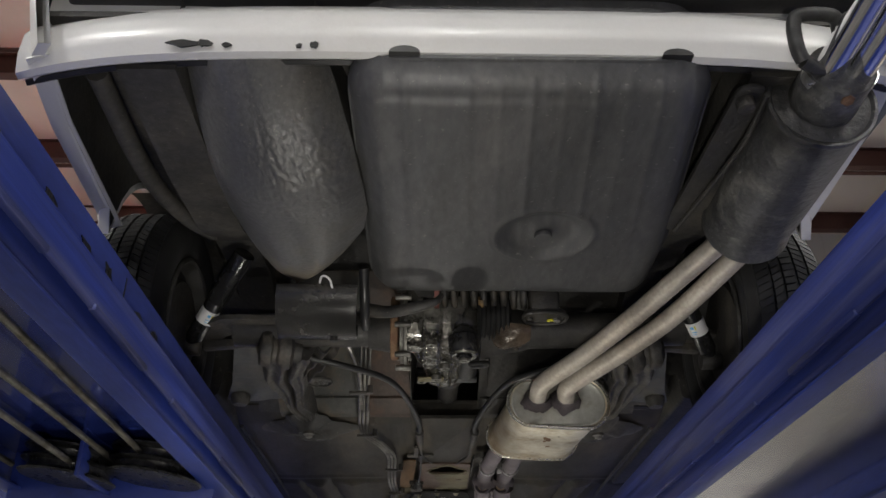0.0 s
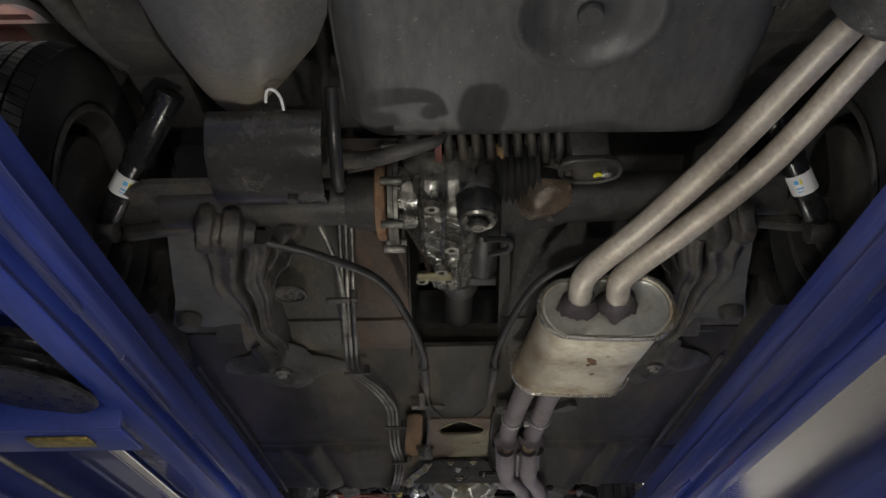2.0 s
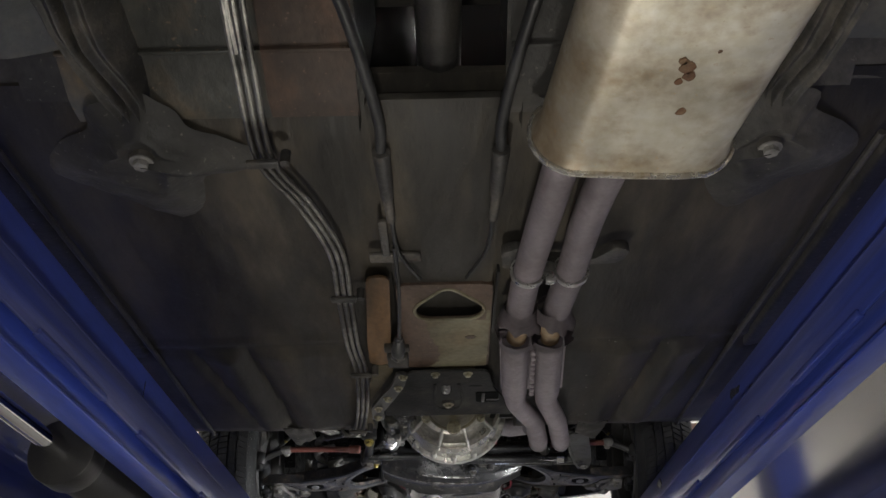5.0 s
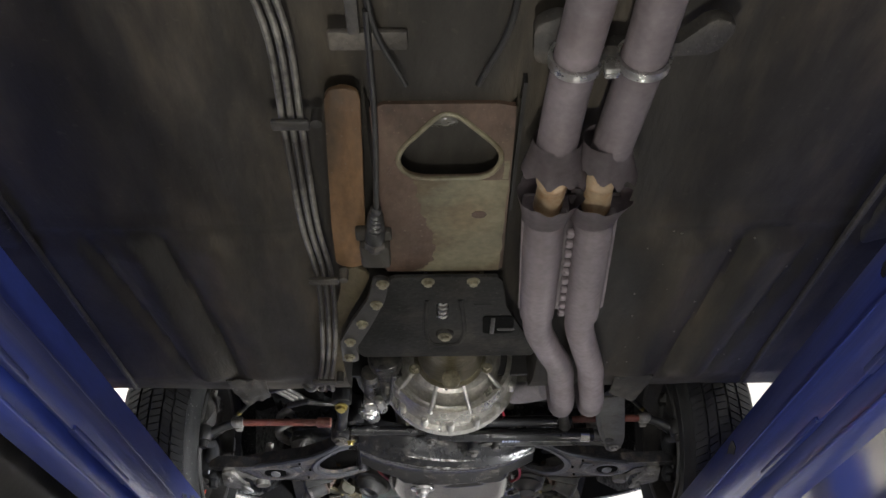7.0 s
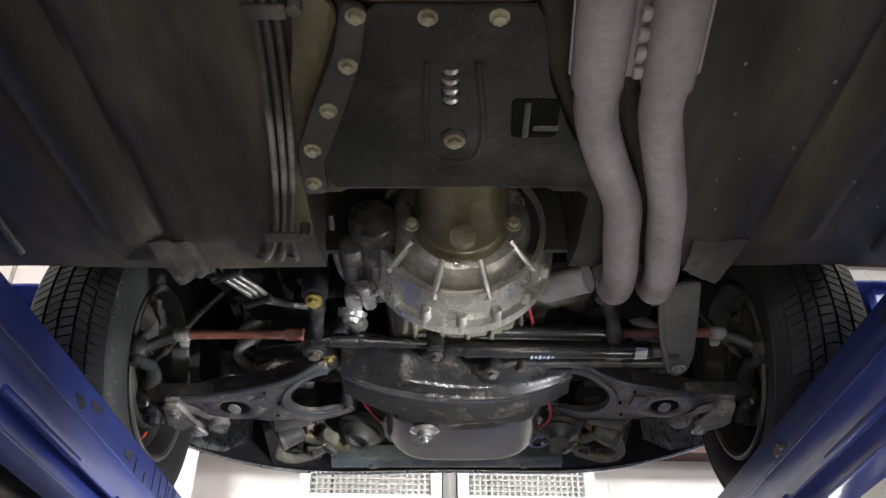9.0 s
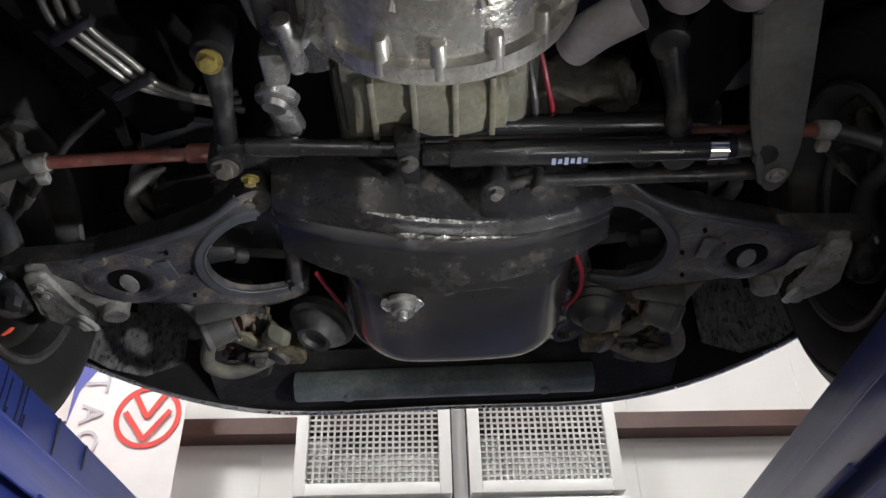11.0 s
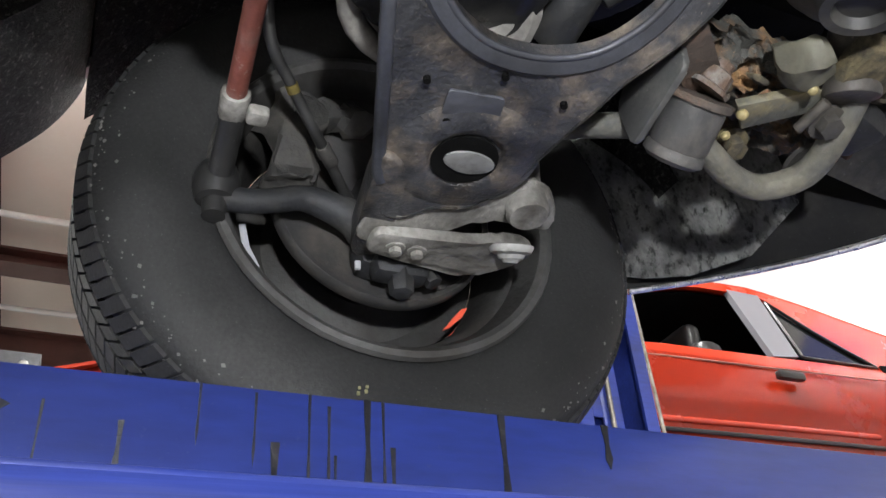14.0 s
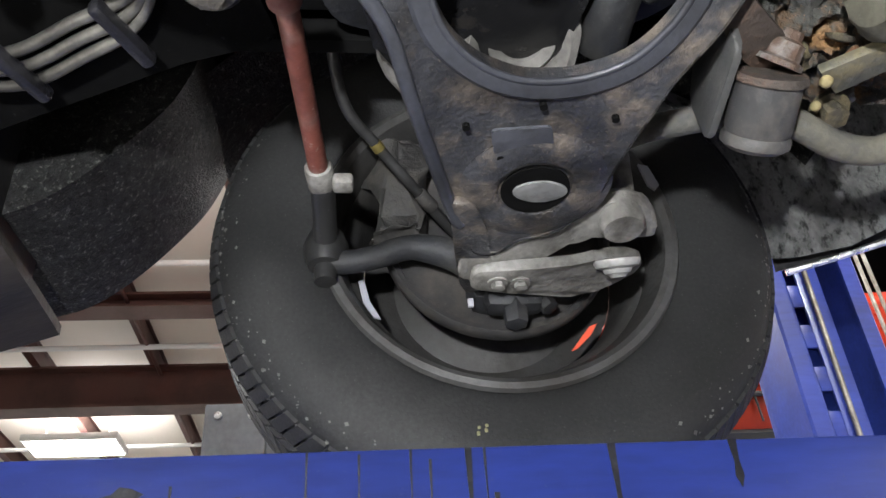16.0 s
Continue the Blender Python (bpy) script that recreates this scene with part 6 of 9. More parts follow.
b = tube(B(), [(0.10, REAR_Y + 0.0, AZ - 0.10), (0.145, REAR_Y + 0.03, AZ - 0.085), (0.15, REAR_Y + 0.09, AZ - 0.07), (0.115, REAR_Y + 0.13, AZ - 0.06)], 0.006, 10)
part("breather_hose", b, HOSE, diff)
b = B()


def cup_fn(u, v):
    a = math.pi * u
    r = 0.050 * math.sin(math.pi * (0.10 + 0.78 * v)) ** 0.6
    return (0.128 + 0.125 * v, 2.005 - 0.035 * v - r * math.cos(a) * 0.9, 2.045 - 0.012 * v - r * math.sin(a) + 0.004 * noise.noise(Vector((u * 4, v * 5, 1))))


grid(b, cup_fn, 24, 30)
part("pivot_cup", b, material("oily_brown_sleeve", (0.085, 0.062, 0.043), 0.27, 0.2, (0.022, 0.019, 0.015), 0.4, 18, 120, 0.3, 0.5, 0.2), diff, "oily brown pressed-steel sleeve")
part("cup_nut", hexbolt(B(), (0.22, 2.0, 1.998), (0, 0.3, -1), 0.008, 0.008), DUSTY, diff)
# rubber boot
b = B()
prof2 = []
for k in range(7):
    prof2 += [(0.058, k * 0.012), (0.067, k * 0.012 + 0.006)]
lathe(b, prof2 + [(0.05, 0.084), (0.05, 0.0)], (0.12, REAR_Y - 0.02, AZ + 0.015), (1, 0, 0), 36)
part("rubber_boot", b, HOSE, car, "black ribbed rubber boot")
# compensating spring lying across the axle
SPRING_DARK = material("dirty_dark_spring", (0.034, 0.032, 0.029), 0.6, 0, (0.075, 0.06, 0.042), 0.34, 24, 120, 0.3, 0.5)
turns, pts = 9.5, []
for k in range(int(turns * 20) + 1):
    a = 2 * math.pi * k / 20
    pts.append((0.02 + 0.235 * k / (turns * 20), 1.935 + 0.042 * math.cos(a), 2.125 + 0.042 * math.sin(a)))
b = tube(B(), pts, 0.0085, 10, 1, False)
part("coil_spring", b, SPRING_DARK, car, "dusty coil spring lying across the axle")
# one turn of the spring carries old yellow paint
b = tube(B(), [(0.113 + 0.0247 * k / 20, 1.935 + 0.0422 * math.cos(2 * math.pi * k / 20), 2.125 + 0.0422 * math.sin(2 * math.pi * k / 20)) for k in range(13, 19)], 0.0090, 10, 1, False)
part("paint_mark", b, material("old_yellow_paint", (0.22, 0.14, 0.06), 0.6, 0, (0.08, 0.055, 0.03), 0.4, 50), car, "old yellow paint on one turn")
b = B()
oval = rounded([(0.232, 1.905), (0.30, 1.897), (0.340, 1.912), (0.342, 1.955), (0.30, 1.972), (0.238, 1.965)], 0.026, 6)
prism(b, oval, flat_xy(2.050), 0.012, 0.003)
tube(b, [(x, y, 2.049) for x, y in oval + oval[:1]], 0.005, 8, 1, False)
box(b, (0.285, 1.925, 2.10), (0.075, 0.06, 0.09), 0.014)
part("spring_seat", b, AXLE_BLACK, car, "dark oval seat plate with a rolled rim")
b = prism(B(), [(0.296, 1.941), (0.303, 1.938), (0.310, 1.942), (0.309, 1.950), (0.303, 1.949), (0.299, 1.954), (0.294, 1.949)], flat_xy(2.046), 0.003)
part("paint_dab", b, YELLOW_CAP, car, "bright yellow paint dab")
b = rod(B(), (0.318, 1.942, 2.042), (0.318, 1.942, 2.056), 0.010, None, 6, 0.002)
part("seat_bolt", b, ZINC, car)
b = rod(B(), (0.250, 1.94, 2.045), (0.250, 1.94, 2.056), 0.008, None, 12, 0.002)
part("seat_bolt", b, DUSTY, car)
b = lathe(B(), [(0.034, 0), (0.052, 0), (0.052, 0.012), (0.034, 0.012)], (0.012, 1.935, 2.125), (1, 0, 0), 28)
part("spring_ring", b, material("dull_red", (0.17, 0.045, 0.034), 0.6, 0, (0.08, 0.035, 0.028), 0.4, 40), car, "dull red spring end ring")
# black curved shield over the left half axle
b = B()
grid(b, lambda u, v: (-0.350 + 0.185 * u - 0.015 * v, 1.862 - 0.112 * math.cos(math.pi * (0.04 + 0.90 * v)), 2.062 - 0.092 * math.sin(math.pi * (0.04 + 0.90 * v)) ** 0.8), 20, 36, 0.004)
part("axle_shield", b, material("satin_black_shield", (0.020, 0.0195, 0.019), 0.2, 0.15, (0.075, 0.07, 0.064), 0.26, 12, 130, 0.15, 0.45, 0.2, shine=0.9), car, "black curved sheet-metal shield with a small hole")
# black plug in the uncut shield gives a small hole its shade
b = rod(B(), (-0.228, 1.888, 1.964), (-0.228, 1.888, 1.985), 0.0095, None, 16)
part("shield_hole_shade", b, BLACK, car)
b = tube(B(), [(-0.155, 1.872, 2.04), (-0.10, 1.862, 2.03), (-0.04, 1.842, 2.032), (0.012, 1.836, 2.045), (0.03, 1.85, 2.07)], 0.013, 14, 8, True, [0.017, 0.015, 0.014, 0.010, 0.006])
part("torque_strut", b, DUSTY, car, "dusty grey strut beside the tank")
b = tube(B(), [(-0.152, 1.745, 2.09), (-0.152, 1.81, 2.03), (-0.155, 1.90, 2.01), (-0.16, 1.97, 2.05)], 0.012, 12)
part("shield_stay", b, BLACK, car)
b = tube(B(), [(-0.246, 1.712, 2.034), (-0.241, 1.692, 2.038), (-0.231, 1.688, 2.038), (-0.222, 1.70, 2.034), (-0.219, 1.722, 2.026)], 0.0024, 10)
part("bright_hook", b, WHITE_LABEL, car, "small bright hook")

for s in (-1, 1):
    X = (lambda x: x) if s < 0 else (lambda x: 2 * CX - x)
    # shock absorber
    a = Vector((-0.622, 2.062, 2.02)) if s < 0 else Vector((0.728, 2.045, 1.985))
    e = Vector((-0.46, 1.872, 2.19)) if s < 0 else Vector((0.60, 1.87, 2.15))
    d = (e - a).normalized()
    sh = part("shock_absorber", rod(rod(rod(B(), a + d * 0.012, a + d * 0.03, 0.015, 0.022, 28), a + d * 0.03, a + d * 0.16, 0.0235, None, 28, 0.003), a + d * 0.150, e, 0.0265, None, 28, 0.003), GLOSS_BLACK, car, "new gloss black shock absorber with a white label")
    part("label_band", rod(B(), a + d * 0.086, a + d * 0.126, 0.0241, None, 28), WHITE_LABEL, sh, "white label with pale blue print")
    q = d.to_track_quat("Z", "Y").to_matrix()
    side = q.transposed() @ (Vector((0.0, 1.2, 1.55)) - a)
    th = math.atan2(side.y, side.x)
    for m, z0, z1, w0, w1 in ((CYAN, 0.110, 0.118, -0.32, 0.02), (CYAN, 0.100, 0.103, -0.32, 0.22), (CYAN, 0.094, 0.096, -0.32, 0.10), (YELLOW_CAP, 0.109, 0.119, 0.10, 0.26)):
        b = B()
        ring = [[b.verts.new(a + d * z + q @ Vector((0.0245 * math.cos(th + w0 + (w1 - w0) * k / 6), 0.0245 * math.sin(th + w0 + (w1 - w0) * k / 6), 0))) for z in (z0, z1)] for k in range(7)]
        for g, h in zip(ring, ring[1:]):
            b.faces.new((g[0], h[0], h[1], g[1]))
        part("label_print", b, m, sh, "printed colour patch")
    part("lower_eye", rod(B(), a + Vector((-0.03, 0, -0.005)), a + Vector((0.03, 0, -0.005)), 0.022, None, 24, 0.003), DUSTY, sh)
    # bracket from the axle to the shock absorber
    b = B()
    prism(b, rounded([(X(-0.36), 1.96), (X(-0.52), 1.96), (X(-0.655), 2.06), (X(-0.655), 2.16), (X(-0.60), 2.17), (X(-0.52), 2.06), (X(-0.36), 2.045)], 0.02), flat_xy(2.052), 0.012, 0.003)
    prism(b, rounded([(X(-0.60), 2.10), (X(-0.44), 2.075), (X(-0.44), 2.095), (X(-0.60), 2.13)], 0.006), flat_xy(2.030), 0.02, 0.003)
    part("axle_bracket", b, DUSTY, car, "dusty steel bracket")
    # black plug in the uncut bracket gives a hole its shade
    part("bracket_hole_shade", rod(B(), (X(-0.615), 2.12, 2.048), (X(-0.615), 2.12, 2.053), 0.012, None, 20), BLACK, car)
    # trailing arm: a pressed, dusty arm that widens towards its pivot
    if s > 0:
        X = lambda x: 2 * CX + 0.045 - x
    outer = [(-0.452, 2.06), (-0.456, 2.14), (-0.460, 2.24), (-0.450, 2.37), (-0.425, 2.52), (-0.410, 2.66)]
    inner = [(-0.296, 2.06), (-0.306, 2.14), (-0.334, 2.24), (-0.352, 2.37), (-0.358, 2.52), (-0.352, 2.66)]

    def arm_fn(u, v):
        y = 2.06 + 0.60 * v
        xo, xi = (float(np.interp(y, [p[1] for p in line], [p[0] for p in line])) for line in (outer, inner))
        w = 2 * u - 1
        sway = 0.10 * math.sin(5.5 * v + 0.6)
        z = 1.986 + 0.016 * v + 0.045 * abs(w) ** 7
        for c, wd, h in ((-0.72, 0.16, 0.013), (-0.22, 0.14, 0.010), (0.30, 0.13, 0.013), (0.72, 0.14, 0.009)):
            z -= h * math.exp(-((w - c - sway * (1 - abs(c))) / wd) ** 2)
        z += 0.026 * math.exp(-((w - 0.03 - sway) / 0.055) ** 2)
        x = xo + (xi - xo) * u + 0.006 * math.sin(14 * v + 2 * u)
        z += 0.008 * noise.noise(Vector((x * 16, y * 9, s * 3))) + 0.003 * noise.noise(Vector((x * 50, y * 30, s)))
        return (X(x), y, z)
    b = B()
    grid(b, arm_fn, 56, 60, 0.03)
    ta = part("trailing_arm", b, DUSTY, car, "dusty crumpled pressed-steel trailing arm")
    # ragged web between the arm and the axle

    def web_fn(u, v):
        y = 2.045 + 0.225 * v
        xi = float(np.interp(y, [p[1] for p in inner], [p[0] for p in inner])) - 0.012
        xe = float(np.interp(y, [2.04, 2.085, 2.10, 2.13, 2.17, 2.205, 2.235, 2.27], [-0.228, -0.240, -0.262, -0.268, -0.285, -0.300, -0.316, -0.328]))
        x = xi + (xe - xi) * u
        z = 2.008 + 0.012 * math.sin(9 * u + 5 * v) + 0.014 * noise.noise(Vector((x * 22, y * 18, 7 + s)))
        return (X(x), y, z)
    part("arm_web", grid(B(), web_fn, 24, 30, 0.006), DUSTY, ta, "bent ragged web plate")
    b = lathe(B(), [(0.0, -0.058), (0.026, -0.058), (0.044, -0.052), (0.049, -0.040), (0.047, -0.028), (0.036, -0.022), (0.036, -0.012), (0.050, -0.006), (0.055, 0.006), (0.053, 0.020), (0.040, 0.027), (0.030, 0.030), (0.030, 0.050), (0.0, 0.05)], (X(-0.378), 2.045, 2.004), (s * -1.0, 0.22, 0), 40, False)
    for q in b.verts:
        q.co += 0.005 * noise.noise_vector(q.co * 24) + 0.003 * noise.noise_vector(q.co * 70)
    part("arm_bush", b, DUSTY, ta, "round dusty rubber bush")
    b = lathe(B(), [(0.0, 0.0), (0.018, 0.0), (0.02, 0.01), (0.045, 0.012), (0.05, 0.02), (0.05, 0.04), (0.0, 0.04)], (X(-0.385), 2.70, 1.970), (0, 0, 1), 32, False)
    part("arm_pivot", b, DUSTY, ta)
    part("pivot_bolt", hexbolt(B(), (X(-0.385), 2.70, 1.971), (0, 0, -1), 0.012, 0.009), PALE_IRON, ta, "pale bolt head")
    # ragged triangular pivot support on the floor

    def support_fn(u, v):
        a = 2 * math.pi * u
        far = 0.078 + 0.085 * max(0, math.cos(a - 0.34)) ** 8 + 0.13 * max(0, math.cos(a - 1.57)) ** 8 + 0.10 * max(0, math.cos(a - 2.65)) ** 5 + 0.03 * max(0, math.cos(a + 1.5)) ** 3 + 0.02 * noise.noise(Vector((2 * math.cos(a), 2 * math.sin(a), 3 + s)))
        r = far * v
        crest = 0.010 * math.exp(-(math.sin(a - 0.35) / 0.25) ** 2) * (1 if math.cos(a - 0.35) > 0 else 0) * (1 - v) * 2
        x, y = -0.385 + r * math.cos(a), 2.70 + r * math.sin(a)
        z = FLOOR_Z + 0.008 - 0.034 * (1 - v ** 2) - crest - 0.008 * math.exp(-((v - 0.42) / 0.10) ** 2) + 0.007 * noise.noise(Vector((x * 25, y * 25, s)))
        return (X(x), y, z)
    part("pivot_support", grid(B(), support_fn, 60, 20), UNDERSEAL, car, "ragged triangular pivot gusset")
    b = B()
    grid(b, lambda u, v: (X(-0.325) + 0.036 * v * math.cos(2 * math.pi * u), 2.395 + 0.036 * v * math.sin(2 * math.pi * u), 2.040 + (0.006 if v > 0.9 else 0.005 * noise.noise(Vector((v * 4 * math.cos(2 * math.pi * u), v * 4 * math.sin(2 * math.pi * u), s))))), 36, 12)
    part("floor_plug", b, DUSTY, car, "crumpled grey sealing plug in the floor")
    b = tube(B(), [(X(-0.325) + 0.038 * math.cos(0.2 * math.pi * k), 2.395 + 0.038 * math.sin(0.2 * math.pi * k), 2.041) for k in range(11)], 0.005, 8)
    part("plug_rim", b, UNDERSEAL, car)
    if s > 0:
        X = lambda x: 2 * CX - x
    # parking brake cable
    b = tube(B(), [(X(-0.33), 2.07, 2.0), (X(-0.30), 2.085, 1.995), (X(-0.21), 2.12, 1.985), (X(-0.11), 2.22, 1.985), (X(-0.06), 2.40, 1.985), (X(-0.03), 2.62, 1.985), (X(-0.03), 2.70, 1.982)], 0.0085, 12, 10)
    part("brake_cable", b, HOSE, car, "black curved parking brake cable")
    b = rod(B(), (X(-0.03), 2.70, 1.98), (X(-0.028), 2.82, 1.978), 0.014, 0.011, 16, 0.002)
    rod(b, (X(-0.028), 2.82, 1.978), (X(-0.026), 2.89, 1.978), 0.008, None, 12)
    part("cable_sleeve", b, DUSTY, car)
    part("cable_end", tube(B(), [(X(-0.026), 2.88, 1.98), (X(-0.02), 3.0, 1.98), (CX + (X(-0.03) - CX) * 0.5, 3.1, 1.978)], 0.004, 8), HOSE, car)
    # brake drum at the rear wheel, cover and arm gusset
    b = lathe(B(), [(0.0, s * 0.0), (0.125, 0.0), (0.13, s * 0.01), (0.13, s * 0.06), (0.0, s * 0.06)], (X(-0.63), REAR_Y, WHEEL_Z), (1, 0, 0), 40, False)
    part("brake_drum", b, DUSTY, car, "dusty rear brake drum")
    b = B()
    grid(b, lambda u, v: (X(-0.515 - 0.09 * v - 0.045 * max(0, v - 0.7) + u * (0.085 + 0.10 * v)), 2.10 + 0.42 * v + 0.02 * math.sin(3 * u) * v, 2.045 - 0.025 * v + 0.012 * u + 0.02 * max(0, v - 0.75) + 0.006 * noise.noise(Vector((u * 3, v * 5, s)))), 16, 24, 0.006)
    part("gusset_panel", b, material("grey_green_panel", (0.065, 0.067, 0.063), 0.6, 0, (0.10, 0.093, 0.08), 0.35, 8, 70, 0.3), car, "dull grey-green underbody panel")
    b = lathe(B(), [(0.0, 0.0), (0.02, 0.0), (0.028, 0.012), (0.03, 0.03), (0, 0.03)], (X(-0.568), 2.475, 1.995), (0, 0, 1), 24, False)
    part("jack_socket", b, UNDERSEAL, car)

# brake and fuel lines along the floor
for k, dx in enumerate((-0.012, 0.0, 0.012)):
    pts = [(-0.168 + dx, 2.0, 2.1), (-0.172 + dx, 2.15, 2.06), (-0.188 + dx, 2.37, 2.01), (-0.20 + dx, 2.55, 1.99), (-0.206 + dx, 2.72, 1.982), (-0.165 + dx, 2.84, 1.98), (-0.132 + dx, 3.0, 1.98), (-0.136 + dx, 3.18, 1.98), (-0.142 + dx, 3.40, 1.978), (-0.136 + dx, 3.56, 1.975), (-0.155 + dx, 3.8, 1.975), (-0.182 + dx, 3.98, 1.978), (-0.20 + dx * 2, 4.06, 1.99), (-0.235 + dx * 2, 4.12, 2.04)]
    part("brake_line", tube(B(), pts, 0.0045, 8, 6), LINE, car, "thin tinned brake and fuel line")
part("brake_line", tube(B(), [(-0.225, 2.06, 2.05), (-0.205, 2.15, 2.03), (-0.196, 2.28, 2.02), (-0.204, 2.5, 1.995)], 0.006, 8, 6), LINE, car, "thin tinned brake and fuel line")
for x, y in ((-0.196, 2.28), (-0.206, 2.71), (-0.134, 3.16), (-0.136, 3.555), (-0.182, 3.97)):
    b = span(B(), (x - 0.026, y - 0.009, 1.964), (x + 0.024, y + 0.009, 1.972), 0.003)
    rod(b, (x + 0.032, y, 1.968), (x + 0.032, y, 1.99), 0.008, None, 12)
    part("line_clip", b, DUSTY, car, "small dusty pipe clip")
b = tube(B(), [(-0.026, 2.98, 1.978), (-0.027, 3.16, 1.972), (-0.036, 3.345, 1.968)], 0.004, 8)
part("cable_inner", b, HOSE, car, "black parking brake cable")
b = lathe(B(), [(0.004, 0.0), (0.008, 0.002), (0.009, 0.010), (0.0075, 0.014), (0.0115, 0.018), (0.009, 0.024), (0.0125, 0.028), (0.010, 0.034), (0.0135, 0.038), (0.011, 0.044), (0.0145, 0.049), (0.012, 0.056), (0.0155, 0.061), (0.015, 0.085), (0.0, 0.085)], (-0.037, 3.345, 1.968), (-0.07, 1, 0), 24, False)
ad = part("cable_adjuster", b, HOSE, car, "ribbed black boot of the parking brake cable")
b = rod(B(), (-0.0435, 3.43, 1.968), (-0.0445, 3.445, 1.968), 0.018, None, 6, 0.002)
rod(b, (-0.0445, 3.445, 1.968), (-0.045, 3.458, 1.968), 0.012, None, 16, 0.002)
part("adjuster_nut", b, DUSTY, ad, "dusty steel nut")
b = span(B(), (-0.070, 3.452, 1.966), (-0.022, 3.515, 1.992), 0.006)
span(b, (-0.075, 3.425, 1.978), (-0.018, 3.452, 1.994), 0.004)
part("adjuster_bracket", b, FLOOR_PAINT, ad)
b = span(B(), (-0.075, 3.02, 1.985), (0.02, 3.05, 1.995), 0.004)
span(b, (-0.05, 2.9, 1.98), (-0.035, 3.02, 1.99), 0.003)
part("cable_yoke", b, DUSTY, car)

# ---- gearbox, engine and front suspension ----
b = B()
lathe(b, [(0.0, 0.085), (0.06, 0.085), (0.085, 0.092), (0.112, 0.105), (0.118, 0.13), (0.124, 0.152), (0.133, 0.155), (0.137, 0.135), (0.146, 0.132), (0.151, 0.16), (0.153, 0.20), (0.165, 0.203), (0.166, 0.225), (0.155, 0.228), (0.0, 0.228)], (0.083, 4.0, 2.11), (0, 1, 0.0), 56, False)
bell = part("bell_housing", b, material("stained_cast_aluminium", (0.52, 0.51, 0.475), 0.30, 0.75, (0.17, 0.155, 0.115), 0.36, 11, 120, 0.25, 0.45, 0.25), car, "pale cast aluminium bell housing with bolt bosses")
for k in range(9):
    a = math.pi + math.pi * k / 8
    c = Vector((0.083 + 0.156 * math.cos(a), 4.205, 2.11 + 0.156 * math.sin(a)))
    b = rod(B(), c - Vector((0, 0.03, 0)), c + Vector((0, 0.016, 0)), 0.008, 0.011, 14, 0.002)
    part("housing_boss", b, ALU, bell)
b = B()
for k in range(4):
    a = math.pi * (1.2 + 0.2 * k)
    p0 = Vector((0.083 + 0.10 * math.cos(a), 4.10, 2.11 + 0.10 * math.sin(a)))
    p1 = Vector((0.083 + 0.15 * math.cos(a), 4.145, 2.11 + 0.15 * math.sin(a)))
    tube(b, [p0, (p0 + p1) / 2 + Vector((0, 0, -0.002)), p1], 0.006, 8)
tube(b, [(0.083 + 0.145 * math.cos(math.pi + math.pi * k / 24), 4.18, 2.11 + 0.145 * math.sin(math.pi + math.pi * k / 24)) for k in range(25)], 0.005, 8, 1, False)
part("housing_ribs", b, ALU, bell)
b = rod(rod(B(), (0.083, 3.60, 2.06), (0.083, 4.06, 2.075), 0.068, 0.074, 36, 0.006), (0.083, 4.05, 2.075), (0.083, 4.10, 2.09), 0.074, 0.085, 36, 0.006)
part("gearbox", b, material("oily_bronze_casting", (0.15, 0.13, 0.075), 0.35, 0.5, (0.09, 0.075, 0.04), 0.4, 14, 100, 0.3), car, "oil-stained gearbox casing")
b = rod(B(), (0.083, 3.985, 1.982), (0.083, 4.0, 1.982), 0.02, None, 24, 0.003)
part("gearbox_plug", b, DULL_BOLT, car)
for x in (0.005, 0.16):
    part("gearbox_bolt", hexbolt(B(), (x, 4.0, 2.01), (0, -1, 0), 0.008, 0.010), DULL_BOLT, car)
# engine block above the bell housing
b = box(B(), (0.075, 4.40, 2.21), (0.27, 0.40, 0.26), 0.03)
box(b, (0.075, 4.34, 2.085), (0.23, 0.14, 0.09), 0.015)
part("engine_block", b, material("grey_green_engine", (0.13, 0.13, 0.105), 0.5, 0.3, (0.1, 0.095, 0.07), 0.4, 12, 100, 0.4), car, "grimy grey-green engine block")
b = box(B(), (0.07, 4.345, 2.055), (0.19, 0.10, 0.05), 0.01)
bmesh.ops.subdivide_edges(b, edges=[e for e in b.edges if e.calc_length() > 0.02], cuts=3, use_grid_fill=True)
for w in b.verts:
    w.co += 0.010 * noise.noise_vector(w.co * 22) + 0.004 * noise.noise_vector(w.co * 60)
sump = part("sump_flange", b, material("grimy_pale_casting", (0.15, 0.145, 0.115), 0.5, 0.3, (0.12, 0.11, 0.07), 0.45, 22, 120, 0.3), car, "pale grimy casting behind the cross member")
for x in (0.0, 0.05, 0.10, 0.145):
    part("casting_rib", span(B(), (x - 0.004, 4.292, 2.022), (x + 0.004, 4.39, 2.036), 0.002), sump.data.materials[0], sump)
    part("casting_boss", rod(B(), (x + 0.022, 4.292, 2.030), (x + 0.022, 4.292, 2.06), 0.008, None, 12, 0.002), sump.data.materials[0], sump)
b = box(B(), (0.255, 4.47, 2.165), (0.19, 0.09, 0.09), 0.02)
bmesh.ops.subdivide_edges(b, edges=b.edges[:], cuts=4, use_grid_fill=True)
for w in b.verts:
    w.co += 0.03 * noise.noise_vector(w.co * 22)
part("engine_mount", b, material("grimy_mount_casting", (0.22, 0.21, 0.18), 0.5, 0.2, (0.08, 0.075, 0.06), 0.45, 18, 120, 0.35), car, "grimy cast engine mount")
